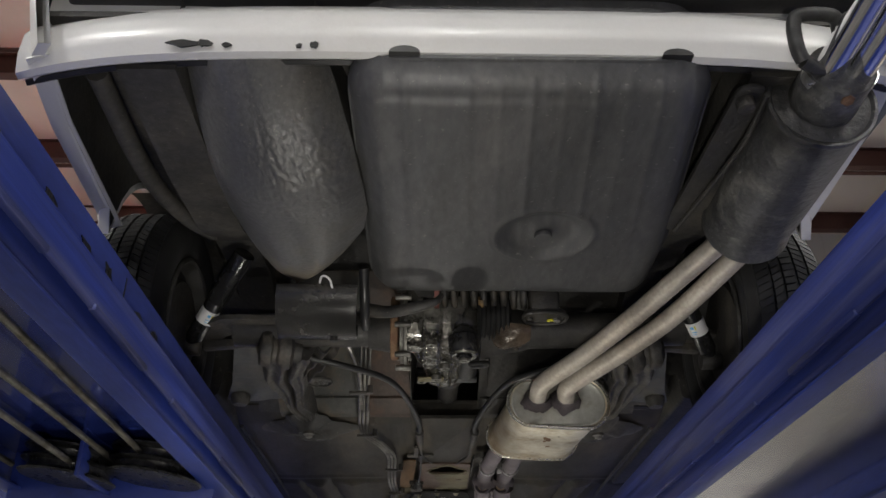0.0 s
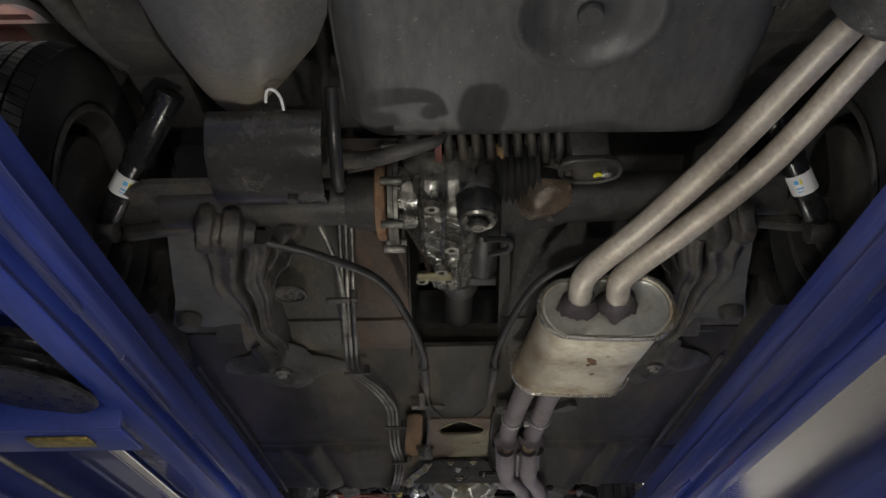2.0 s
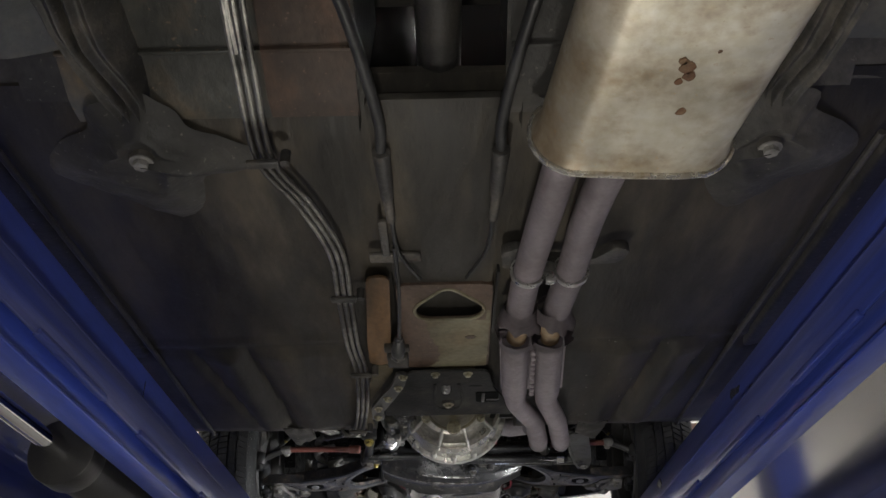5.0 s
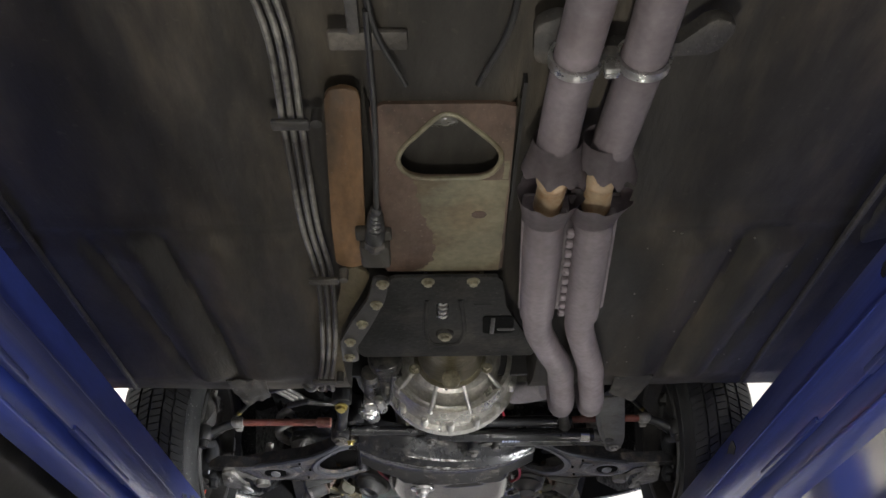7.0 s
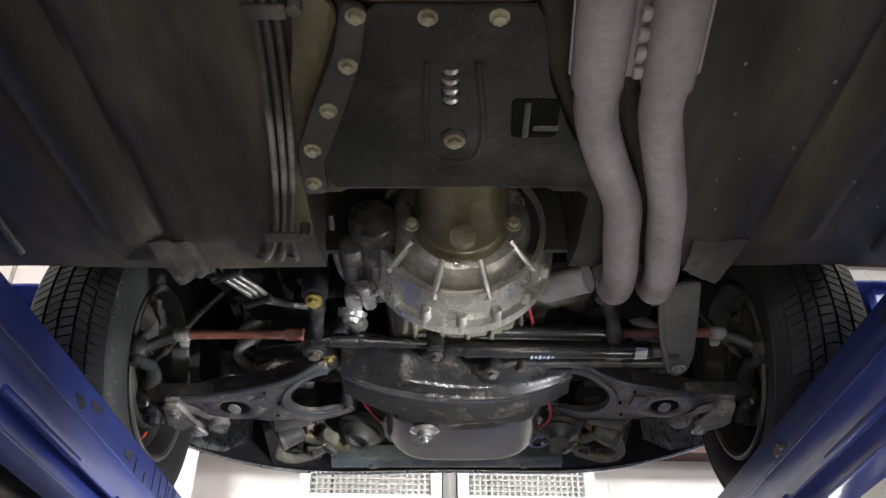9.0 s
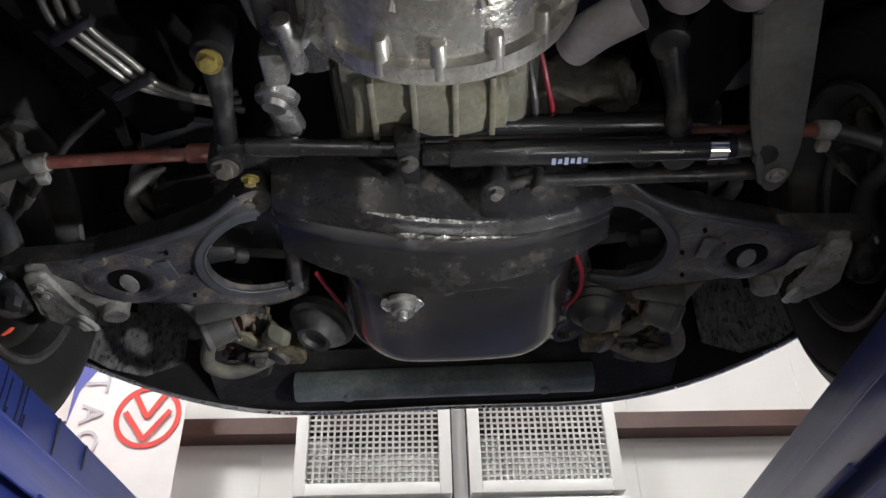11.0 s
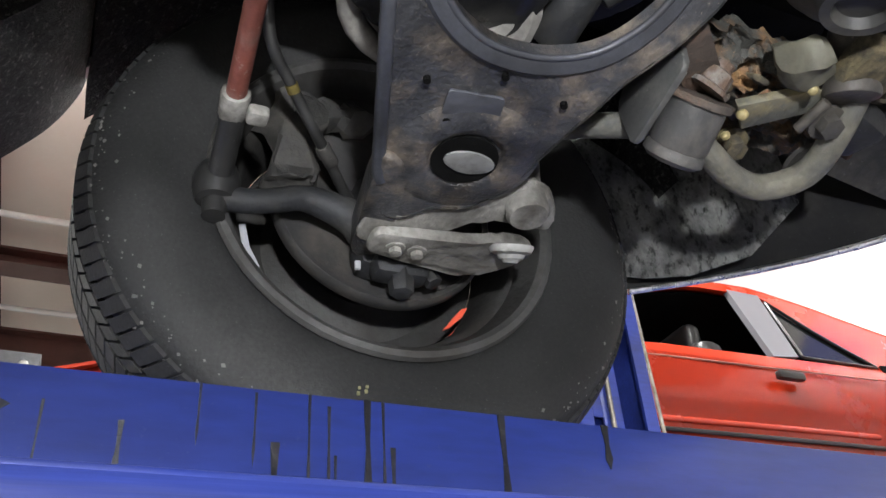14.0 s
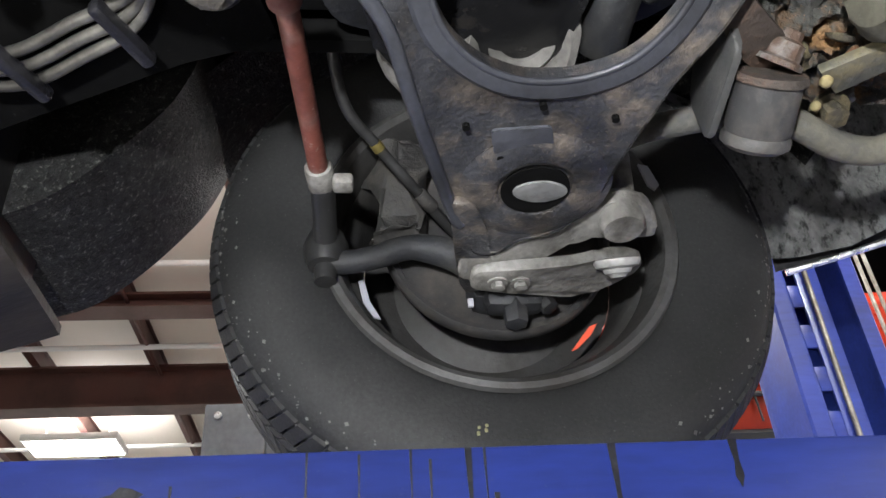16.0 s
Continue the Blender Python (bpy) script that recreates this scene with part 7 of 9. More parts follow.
# starter, hoses and fittings left of the bell housing
b = rod(B(), (-0.065, 4.08, 2.085), (-0.065, 4.30, 2.09), 0.04, None, 28, 0.006)
rod(b, (-0.10, 4.12, 2.06), (-0.10, 4.24, 2.06), 0.022, None, 20, 0.004)
part("starter_motor", b, material("greasy_black_iron", (0.04, 0.04, 0.042), 0.3, 0.3, (0.14, 0.13, 0.11), 0.35, 25, 140, 0.3), car, "greasy black starter motor")
b = B()
box(b, (-0.11, 4.28, 2.055), (0.03, 0.05, 0.04), 0.006)
lathe(b, [(0.0, 0.0), (0.015, 0.0), (0.017, 0.008), (0.026, 0.01), (0.028, 0.022), (0, 0.022)], (-0.12, 4.335, 2.03), (0.2, -0.3, 1), 24, False)
rod(b, (-0.12, 4.335, 2.05), (-0.11, 4.40, 2.06), 0.018, None, 20, 0.003)
rod(b, (-0.085, 4.19, 2.02), (-0.078, 4.27, 2.03), 0.012, None, 16, 0.002)
part("hydraulic_valve", b, ZINC, car, "bright alloy fitting with a capped valve")
b = tube(B(), [(-0.14, 4.12, 2.12), (-0.13, 4.20, 2.07), (-0.10, 4.26, 2.055), (-0.06, 4.22, 2.03), (-0.045, 4.12, 2.05)], 0.006, 10)
part("clear_hose", b, material("clear_hose_plastic", (0.14, 0.14, 0.15), 0.25, 0, (0.15, 0.15, 0.16), 0.4, 10), car, "translucent grey hose")
for k in range(3):
    dx = 0.017 * k
    part("rigid_line", tube(B(), [(-0.20 - dx * 0.6, 4.07, 2.035), (-0.30 - dx, 4.14, 2.075), (-0.325 - dx, 4.22, 2.078), (-0.290 - dx, 4.29, 2.078), (-0.265 - dx * 0.8, 4.335, 2.08), (-0.22 - dx * 0.4, 4.365, 2.085), (-0.18, 4.37 + dx, 2.10)], 0.0052, 10), LINE, car, "steel line bending along the front rail")
for gx, gy in ((-0.335, 4.235), (-0.295, 4.325)):
    part("line_clamp", box(B(), (0, 0, 0), (0.066, 0.012, 0.014), 0.004, pose(gx, gy, 2.07, 0, 0, -28)), GREASE, car, "greasy black line clamp")
b = tube(B(), [(0.20, 4.28, 2.09), (0.215, 4.34, 2.06), (0.225, 4.40, 2.06), (0.21, 4.46, 2.08)], 0.0035, 8)
part("red_wire", b, RED_CABLE, car, "red cable")
b = tube(B(), [(0.19, 4.30, 2.09), (0.20, 4.36, 2.055), (0.205, 4.42, 2.06)], 0.0045, 8)
part("black_wire", b, HOSE, car)
b = tube(B(), [(0.245, 4.30, 2.08), (0.27, 4.26, 2.065), (0.31, 4.23, 2.06)], 0.026, 16)
part("pale_duct", b, material("mauve_grey_duct", (0.3, 0.28, 0.3), 0.6, 0, (0.22, 0.2, 0.21), 0.4, 10), car, "mauve-grey bent pipe")
b = rod(B(), (-0.02, 4.45, 2.075), (0.38, 4.47, 2.075), 0.012, None, 14)
part("cross_tube", b, DUSTY, car, "pale steel cross tube behind the link rod")
b = lathe(B(), [(0.0, 0.0), (0.03, 0.0), (0.055, 0.008), (0.06, 0.02), (0, 0.03)], (0.46, 4.36, 2.10), (0, 0, 1), 28, False)
part("body_mount", b, DUSTY, car)

# steering linkage
LZ = 2.025
b = tube(B(), [(-0.20, 4.392, LZ), (-0.08, 4.400, LZ), (0.0, 4.406, LZ), (0.06, 4.410, LZ)], 0.0115, 16, 6)
rod(b, (-0.165, 4.394, LZ), (-0.10, 4.398, LZ), 0.0135, None, 16)
link_rod = part("link_rod", b, GLOSS_BLACK, car, "gloss black steering link rod")
b = rod(B(), (0.02, 4.392, LZ + 0.02), (0.40, 4.402, LZ + 0.02), 0.0135, None, 24, 0.002)
part("link_rod", b, GLOSS_BLACK, car, "gloss black steering link rod")
b = rod(B(), (0.055, 4.411, LZ - 0.010), (0.16, 4.413, LZ - 0.010), 0.0145, None, 28, 0.003)
rod(b, (0.09, 4.412, LZ - 0.010), (0.455, 4.421, LZ - 0.010), 0.0172, None, 28, 0.003)
sd = part("steering_damper", b, GLOSS_BLACK, car, "gloss black steering damper with a small shiny label")
part("label_band", rod(B(), (0.420, 4.4201, LZ - 0.010), (0.443, 4.4206, LZ - 0.010), 0.0176, None, 28), CHROME, sd, "shiny foil label")
b = B()
for k in range(6):
    box(b, (0.222 + 0.008 * k, 4.4155, LZ - 0.0275), (0.005, (0.012, 0.008, 0.014, 0.009, 0.012, 0.007)[k], 0.001))
part("label_print", b, plain("pale_print", (0.16, 0.18, 0.26), 0.5), sd, smooth=False)
b = rod(B(), (0.455, 4.421, LZ - 0.010), (0.50, 4.422, LZ - 0.010), 0.015, 0.012, 20, 0.003)
rod(b, (0.49, 4.422, LZ - 0.03), (0.49, 4.422, LZ + 0.012), 0.017, None, 20, 0.003)
part("damper_end", b, BLACK, sd)
b = box(B(), (0.038, 4.402, LZ - 0.010), (0.028, 0.062, 0.032), 0.004)
box(b, (0.039, 4.446, LZ - 0.010), (0.022, 0.035, 0.012), 0.003)
span(b, (0.022, 4.378, LZ - 0.028), (0.054, 4.386, LZ + 0.006), 0.002)
part("damper_clamp", b, GLOSS_BLACK, sd)
part("clamp_bolt", hexbolt(B(), (0.038, 4.408, LZ - 0.026), (0, 0, -1), 0.009, 0.008), DUSTY, sd)
b = tube(B(), [(0.165, 4.478, LZ - 0.012), (0.20, 4.473, LZ - 0.010), (0.33, 4.474, LZ - 0.008), (0.53, 4.478, LZ - 0.006)], 0.0105, 16, 6, True, [0.007, 0.010, 0.0105, 0.0115])
rod(b, (0.207, 4.473, LZ - 0.03), (0.207, 4.473, LZ + 0.006), 0.012, None, 16, 0.003)
part("relay_rod", b, material("satin_black_rod", (0.02, 0.02, 0.021), 0.3, 0.2, (0.06, 0.057, 0.052), 0.3, 20, 120, 0.15), car, "satin black relay rod")
b = box(B(), (0.148, 4.495, LZ - 0.018), (0.040, 0.085, 0.036), 0.006)
rod(b, (0.148, 4.455, LZ - 0.04), (0.148, 4.455, LZ), 0.018, None, 20, 0.004)
part("rod_bracket", b, GLOSS_BLACK, car)
part("bracket_bolt", hexbolt(B(), (0.148, 4.456, LZ - 0.04), (0, -0.2, -1), 0.008, 0.009), DUSTY, car)
# pitman and idler arms
for xa, ya, xb, yb, nm in ((-0.178, 4.255, -0.195, 4.41, "pitman_arm"), (0.35, 4.27, 0.385, 4.43, "idler_arm")):
    b = tube(B(), [(xa, ya, LZ + 0.035), ((xa + xb) / 2 + 0.004, (ya + yb) / 2, LZ + 0.012), (xb, yb, LZ + 0.006)], 0.02, 16, 8, True, [0.021, 0.0125, 0.016])
    rod(b, (xa, ya, LZ + 0.014), (xa, ya, LZ + 0.08), 0.024, None, 24, 0.004)
    rod(b, (xb, yb, LZ - 0.02), (xb, yb, LZ + 0.025), 0.023, None, 24, 0.004)
    part(nm, b, material("satin_black_forging", (0.013, 0.013, 0.014), 0.35, 0.2, (0.08, 0.075, 0.07), 0.3, 20, 120, 0.2), car, "satin black forged steering arm")
part("pitman_nut", hexbolt(B(), (-0.178, 4.255, LZ + 0.006), (0, -0.3, -1), 0.0105, 0.010), BRASSY, car, "yellow passivated nut")
part("link_nut", hexbolt(B(), (-0.195, 4.41, LZ - 0.02), (0, 0, -1), 0.012, 0.009), DUSTY, car)
part("link_nut", hexbolt(B(), (-0.17, 4.44, LZ - 0.012), (0, 0.3, -1), 0.008, 0.009), BRASSY, car, "yellow passivated nut")
# tapered bracket beside the down pipes
b = B()
prism(b, rounded([(0.425, 4.20), (0.492, 4.18), (0.512, 4.29), (0.532, 4.41), (0.532, 4.465), (0.517, 4.495), (0.496, 4.475), (0.457, 4.345)], 0.014), lambda u, v, q: (u, v, 1.992 + 0.03 * (4.50 - v) / 0.35 + q), 0.006, 0.002)
tube(b, [(0.430, 4.21, 2.02), (0.460, 4.35, 2.006), (0.498, 4.47, 1.996)], 0.006, 8)
br = part("rod_support", b, material("dull_grey_bracket", (0.085, 0.085, 0.083), 0.6, 0.1, (0.07, 0.066, 0.06), 0.35, 18, 140, 0.2), car, "pale grey tapered steel bracket")
b = hexbolt(B(), (0.512, 4.455, 1.994), (0, 0, -1), 0.009, 0.006)
part("support_rivet", b, PALE_IRON, br)

# cross member: a bowed channel with a worn ridge
XM_RIDGE = 0.26


def cross_fn(u, v):
    x = -0.155 + 0.47 * u
    c = (x - 0.08) / 0.235
    y0 = float(np.interp(x, [-0.155, -0.09, -0.03, 0.02, 0.07, 0.12, 0.17, 0.315], [4.474, 4.466, 4.464, 4.472, 4.484, 4.493, 4.498, 4.512]))
    y1 = 4.646 + 0.006 * math.exp(-((x - 0.075) / 0.085) ** 2) - 0.042 * abs(c) ** 2.6
    y = y0 + (y1 - y0) * v
    z = 1.966 + 0.046 * abs(c) ** 2.4
    if v < XM_RIDGE:
        z += 0.062 * ((XM_RIDGE - v) / XM_RIDGE) ** 1.3
    z += 0.010 * math.sin(math.pi * min(1, max(0, (v - XM_RIDGE) / (1 - XM_RIDGE)))) - 0.012 * max(0, v - 0.55) + 0.30 * max(0, v - 0.965)
    z -= 0.004 * math.exp(-((v - 0.148) / 0.03) ** 2)
    return (x, y, z)


def cross_patch(u0, u1, v0, v1, seed, lift):
    """A ragged patch lying on the cross member."""
    b = B()
    n, m = 60, 12
    rows = []
    for i in range(n + 1):
        u = u0 + (u1 - u0) * i / n
        end = min(1, 4 * i / n, 4 * (n - i) / n)
        a = v0 + (v1 - v0) * (0.5 - 0.5 * end * (0.75 + 0.5 * noise.noise(Vector((u * 45, seed, 0)))))
        e = v0 + (v1 - v0) * (0.5 + 0.5 * end * (0.75 + 0.6 * noise.noise(Vector((u * 38, seed + 7, 0)))))
        rows.append([b.verts.new(Vector(cross_fn(u, a + (e - a) * j / m)) - Vector((0, 0, lift))) for j in range(m + 1)])
    for r0, r1 in zip(rows, rows[1:]):
        for j in range(m):
            b.faces.new((r0[j], r1[j], r1[j + 1], r0[j + 1]))
    return b


XM_BLACK = material("oily_black_steel", (0.015, 0.015, 0.016), 0.2, 0.1, (0.055, 0.049, 0.043), 0.19, 22, 160, 0.06, 0.3, 0.12, specks=0.3)
BARE = material("scraped_bare_steel", (0.5, 0.49, 0.47), 0.3, 0.85, (0.05, 0.045, 0.04), 0.46, 55, 220, 0.3, 0.4, 0.03)
b = B()
grid(b, cross_fn, 48, 44, 0.03)
xm = part("cross_member", b, XM_BLACK, car, "black front cross member with a scraped ridge")
part("worn_ridge", cross_patch(0.28, 0.74, XM_RIDGE - 0.035, XM_RIDGE + 0.05, 3.0, 0.0012), BARE, xm, "ridge scraped to bright bare steel")
part("worn_bead", cross_patch(0.26, 0.66, 0.135, 0.16, 5.0, 0.0014), BARE, xm)
for s in (-1, 1):
    b = B()
    prism(b, rounded([(CX + s * 0.20, 4.44), (CX + s * 0.30, 4.50), (CX + s * 0.40, 4.52), (CX + s * 0.42, 4.66), (CX + s * 0.20, 4.70)], 0.03), flat_xy(2.075), 0.08, 0.012)
    part("cross_member_end", b, XM_BLACK, xm)
# oil pan with a rolled front edge
b = B()


def pan_fn(u, v):
    x = -0.086 + 0.362 * u
    y = 4.635 + 0.295 * v
    ex, ey = min(x + 0.086, 0.276 - x), 4.93 - y
    r = 0.06
    dx, dy = max(0, 0.10 - ex), max(0, 0.10 - ey)
    d = 0.10 - math.hypot(dx, dy)
    z = 1.966 + 0.5 * max(0, 4.662 - y) + 0.010 * ((x - 0.09) / 0.17) ** 2
    if d < r:
        k = (r - max(d, -0.02)) / r
        z += 0.055 * min(1.4, k) ** 2.4
    z += 0.006 * math.exp(-((y - 4.676 + 0.11 * (x - 0.11)) / 0.008) ** 2) * max(0, min(1, (x - 0.07) / 0.03)) * max(0, min(1, (0.185 - x) / 0.03))
    if d < -0.015:
        q = 0.115 / max(0.115, math.hypot(dx, dy))
        x = x if dx == 0 else (-0.086 + 0.10 - dx * q if x < 0.08 else 0.276 - 0.10 + dx * q)
        y = y if dy == 0 else 4.93 - 0.10 + dy * q
    return (x, y, z)


grid(b, pan_fn, 76, 70)
pan = part("oil_pan", b, material("gloss_black_steel", (0.013, 0.0125, 0.0125), 0.17, 0, (0.035, 0.03, 0.026), 0.2, 6, 120, 0.03, 0.3), car, "gloss black pressed-steel oil pan with a bright drain plug")
b = B()
prism(b, rounded([(-0.084, 4.67), (0.274, 4.67), (0.274, 4.929), (-0.084, 4.929)], 0.11, 8), flat_xy(2.016), 0.09)
part("pan_wall", b, PAN_BLACK, pan)
rim_line = [(-0.084, 4.76), (-0.084, 4.80), (-0.073, 4.88), (-0.028, 4.923), (0.08, 4.931), (0.208, 4.923), (0.263, 4.88), (0.274, 4.80), (0.274, 4.76)]
part("pan_lip", tube(B(), [(x, y, 2.018) for x, y in rim_line], 0.0045, 8, 6), material("worn_pan_edge", (0.16, 0.155, 0.15), 0.35, 0.5, (0.05, 0.05, 0.05), 0.4, 20), pan, "lip rubbed pale along the edge")
b = lathe(B(), [(0.0, -0.026), (0.007, -0.026), (0.009, -0.020), (0.016, -0.020), (0.018, -0.014), (0.018, -0.008), (0.026, -0.006), (0.027, 0.0), (0.0, 0.002)], (0.012, 4.684, 1.963), (0, 0, 1), 32, False)
plug = part("drain_plug", b, ZINC, pan, "bright zinc drain plug")
part("plug_tip", lathe(B(), [(0.0, -0.003), (0.006, -0.003), (0.008, 0.0), (0.008, 0.004), (0.0, 0.004)], (0.012, 4.684, 1.936), (0, 0, 1), 20, False), ZINC, plug)
b = prism(B(), rounded([(-0.020, 4.664), (0.000, 4.668), (0.036, 4.666), (0.048, 4.684), (0.030, 4.700), (-0.006, 4.704), (-0.022, 4.692)], 0.012), flat_xy(1.957), 0.007, 0.003)
part("plug_plate", b, CHROME, pan, "shiny wet steel plate round the plug")
b = tube(B(), [(-0.125, 4.69, 2.03), (-0.105, 4.74, 2.02), (-0.085, 4.80, 2.02)], 0.0035, 8)
part("red_hose", b, RED_CABLE, car, "red cable beside the oil pan")
b = tube(B(), [(0.275, 4.655, 2.02), (0.288, 4.70, 2.015), (0.288, 4.75, 2.01), (0.272, 4.80, 2.015)], 0.004, 8)
part("red_hose", b, RED_CABLE, car, "red cable beside the oil pan")

# front suspension, both sides
ARM_OUT = [(-0.166, 4.499), (-0.183, 4.492), (-0.204, 4.496), (-0.241, 4.521), (-0.300, 4.540), (-0.422, 4.578), (-0.443, 4.587), (-0.494, 4.608), (-0.494, 4.631), (-0.470, 4.644), (-0.460, 4.678), (-0.425, 4.703), (-0.372, 4.712), (-0.321, 4.722), (-0.276, 4.737), (-0.233, 4.763), (-0.198, 4.779), (-0.163, 4.779), (-0.142, 4.758), (-0.149, 4.740)]
ARM_CUT = [(-0.178, 4.742), (-0.218, 4.732), (-0.243, 4.716), (-0.263, 4.695), (-0.276, 4.661), (-0.277, 4.621), (-0.264, 4.588), (-0.241, 4.563), (-0.214, 4.551), (-0.188, 4.554), (-0.167, 4.542), (-0.159, 4.519)]


def arm_z(x):
    return float(np.interp(x, [-0.46, -0.31, -0.25, -0.165], [2.000, 2.002, 2.014, 2.043]))


ARM_TOP = material("dusty_forged_arm", (0.048, 0.049, 0.054), 0.38, 0.15, (0.155, 0.128, 0.102), 0.33, 26, 220, 0.35, 0.5, 0.16)
SMOOTH_ARM = material("blue_grey_arm", (0.075, 0.079, 0.094), 0.36, 0.25, (0.026, 0.026, 0.027), 0.35, 9, 200, 0.1, 0.3, 0.3)
KNUCKLE = material("dark_forged_steel", (0.021, 0.022, 0.025), 0.62, 0.1, (0.04, 0.039, 0.036), 0.3, 24, 160, 0.2, 0.4)
DARK_RUST = material("dark_rust", (0.11, 0.06, 0.032), 0.8, 0, (0.16, 0.13, 0.09), 0.4, 40, 160, 0.4, 0.4)
SPRING = material("dusty_spring", (0.18, 0.172, 0.158), 0.75, 0, (0.07, 0.067, 0.062), 0.4, 16, 140, 0.2, 0.4)
for s in (-1, 1):
    X = (lambda x: x) if s < 0 else (lambda x: 2 * CX + 0.01 - x)
    out = rounded(ARM_OUT + ARM_CUT, 0.012, 3)
    b = B()
    lo = [b.verts.new((X(x), y, arm_z(x))) for x, y in out]
    hi = [b.verts.new((X(x), y, arm_z(x) + 0.012)) for x, y in out]
    fl = [b.faces.new(lo), b.faces.new(list(reversed(hi)))]
    for k in range(len(out)):
        b.faces.new((lo[k], hi[k], hi[(k + 1) % len(out)], lo[(k + 1) % len(out)]))
    bmesh.ops.triangulate(b, faces=fl)
    ca = part("control_arm", b, ARM_TOP, car, "dark dusty lower control arm with rust stains", False)
    # folded flange round the outside, deeper at the rear
    path = rounded(ARM_OUT, 0.012, 3)
    b = B()
    r0 = [b.verts.new((X(x), y, arm_z(x) - 0.003)) for x, y in path]
    r1 = [b.verts.new((X(x), y, arm_z(x) + 0.034)) for x, y in path]
    for k in range(len(path) - 1):
        if (r0[k].co - r0[k + 1].co).length > 1e-5:
            b.faces.new((r0[k], r0[k + 1], r1[k + 1], r1[k]))
    bmesh.ops.solidify(b, geom=b.faces[:], thickness=0.005)
    part("arm_flange", b, ARM_TOP, ca)
    b = tube(B(), [(X(x), y + 0.003, arm_z(x) - 0.002) for x, y in ARM_OUT[2:7]], 0.006, 10, 5)
    part("rear_bead", b, SMOOTH_ARM, ca, "rounded rolled rear edge")
    b = tube(B(), [(X(x), y, arm_z(x) - 0.001) for x, y in ARM_CUT[:-2]], 0.0030, 10, 4)
    part("cut_bead", b, SMOOTH_ARM, ca, "rolled edge round the wide opening")
    # smooth band outside the opening, stepping up to the rough web
    b = B()
    cc = ARM_CUT[:-2]
    n = 8 * (len(cc) - 1)
    rows = []
    for i, q in enumerate(smooth_line([(x, y, 0) for x, y in cc], 8)):
        tx, ty = q.x + 0.222, q.y - 4.655
        ln = math.hypot(tx, ty)
        rows.append([b.verts.new((X(q.x + tx / ln * w), q.y + ty / ln * w, arm_z(q.x + tx / ln * w) - 0.0005 - dz)) for w, dz in ((-0.002, 0.0015), (0.004, 0.003), (0.013, 0.003), (0.017, 0.0))])
    for q0, q1 in zip(rows, rows[1:]):
        for j in range(3):
            b.faces.new((q0[j], q1[j], q1[j + 1], q0[j + 1]))
    part("arm_band", b, SMOOTH_ARM, ca, "smooth blue-grey pressed band")
    # dished seat with an oval opening near the ball joint
    m_arm = Matrix.Translation((X(-0.397), 4.650, arm_z(-0.397))) @ Matrix.Rotation(0.03 * (-1 if s < 0 else 1), 4, "Y")
    b = lathe(B(), [(0.030, 0.016), (0.030, 0.002), (0.033, -0.002), (0.038, -0.004), (0.048, -0.0038), (0.057, -0.0028), (0.066, 0.0012), (0.066, 0.016)], (0, 0, 0), (0, 0, 1), 48)
    bmesh.ops.transform(b, matrix=m_arm, verts=b.verts[:])
    part("arm_dish", b, ARM_TOP, ca, "dished ring round the oval opening")
    # near-black disc paints the opening's shade; the plate itself is uncut
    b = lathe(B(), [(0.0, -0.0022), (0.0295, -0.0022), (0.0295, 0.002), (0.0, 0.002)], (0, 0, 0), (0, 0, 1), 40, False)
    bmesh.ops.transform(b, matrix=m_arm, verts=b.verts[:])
    part("arm_opening_shade", b, SHADE_BLACK, ca)
    b = B()
    prism(b, [(0.000 + 0.013 * math.cos(k * math.pi / 12), 0.004 + 0.0235 * math.sin(k * math.pi / 12)) for k in range(24)], flat_xy(-0.0045), 0.003, 0.001)
    bmesh.ops.transform(b, matrix=m_arm @ (Matrix.Scale(-1, 4, (1, 0, 0)) if s > 0 else Matrix()), verts=b.verts[:])
    part("joint_cap", b, material("pale_grey_cap", (0.17, 0.172, 0.17), 0.6, 0, (0.06, 0.058, 0.055), 0.3, 30), ca, "pale cap showing through the opening")
    # paler pad puts the light on a stamped step into the colour
    b = prism(B(), rounded([(-0.325, 4.604), (-0.32, 4.651), (-0.341, 4.656), (-0.352, 4.609)], 0.004), lambda u, v, q: (X(u), v, arm_z(u) - 0.0012 + q), 0.003, 0.0005)
    part("arm_pad", b, material("blue_grey_pad", (0.085, 0.089, 0.105), 0.5, 0, (0.05, 0.05, 0.052), 0.3, 30), ca, "blue-grey flat, toned paler for a stamped step catching light")
    # small near-black discs paint the shade of rivet holes
    for hx, hy in ((-0.3, 4.641), (-0.321, 4.584), (-0.311, 4.699), (-0.356, 4.615)):
        part("rivet_hole_shade", rod(B(), (X(hx), hy, arm_z(hx) - 0.0025), (X(hx), hy, arm_z(hx) + 0.002), 0.0030, None, 12), SHADE_BLACK, ca)
    # pivots: rear lug with a bolt, front lug on a cranked shaft
    b = lathe(B(), [(0.0, -0.016), (0.008, -0.016), (0.010, -0.010), (0.013, -0.008), (0.014, -0.002), (0.023, 0.0), (0.025, 0.006), (0.025, 0.03), (0.0, 0.03)], (X(-0.190), 4.520, 2.046), (0, 0, 1), 28, False)
    part("rear_pivot", b, ARM_TOP, ca)
    b = lathe(B(), [(0.0, -0.010), (0.010, -0.010), (0.012, -0.002), (0.018, 0.0), (0.02, 0.008), (0.02, 0.026), (0.0, 0.026)], (X(-0.163), 4.745, 2.044), (0, 0, 1), 28, False)
    part("front_pivot", b, ARM_TOP, ca)
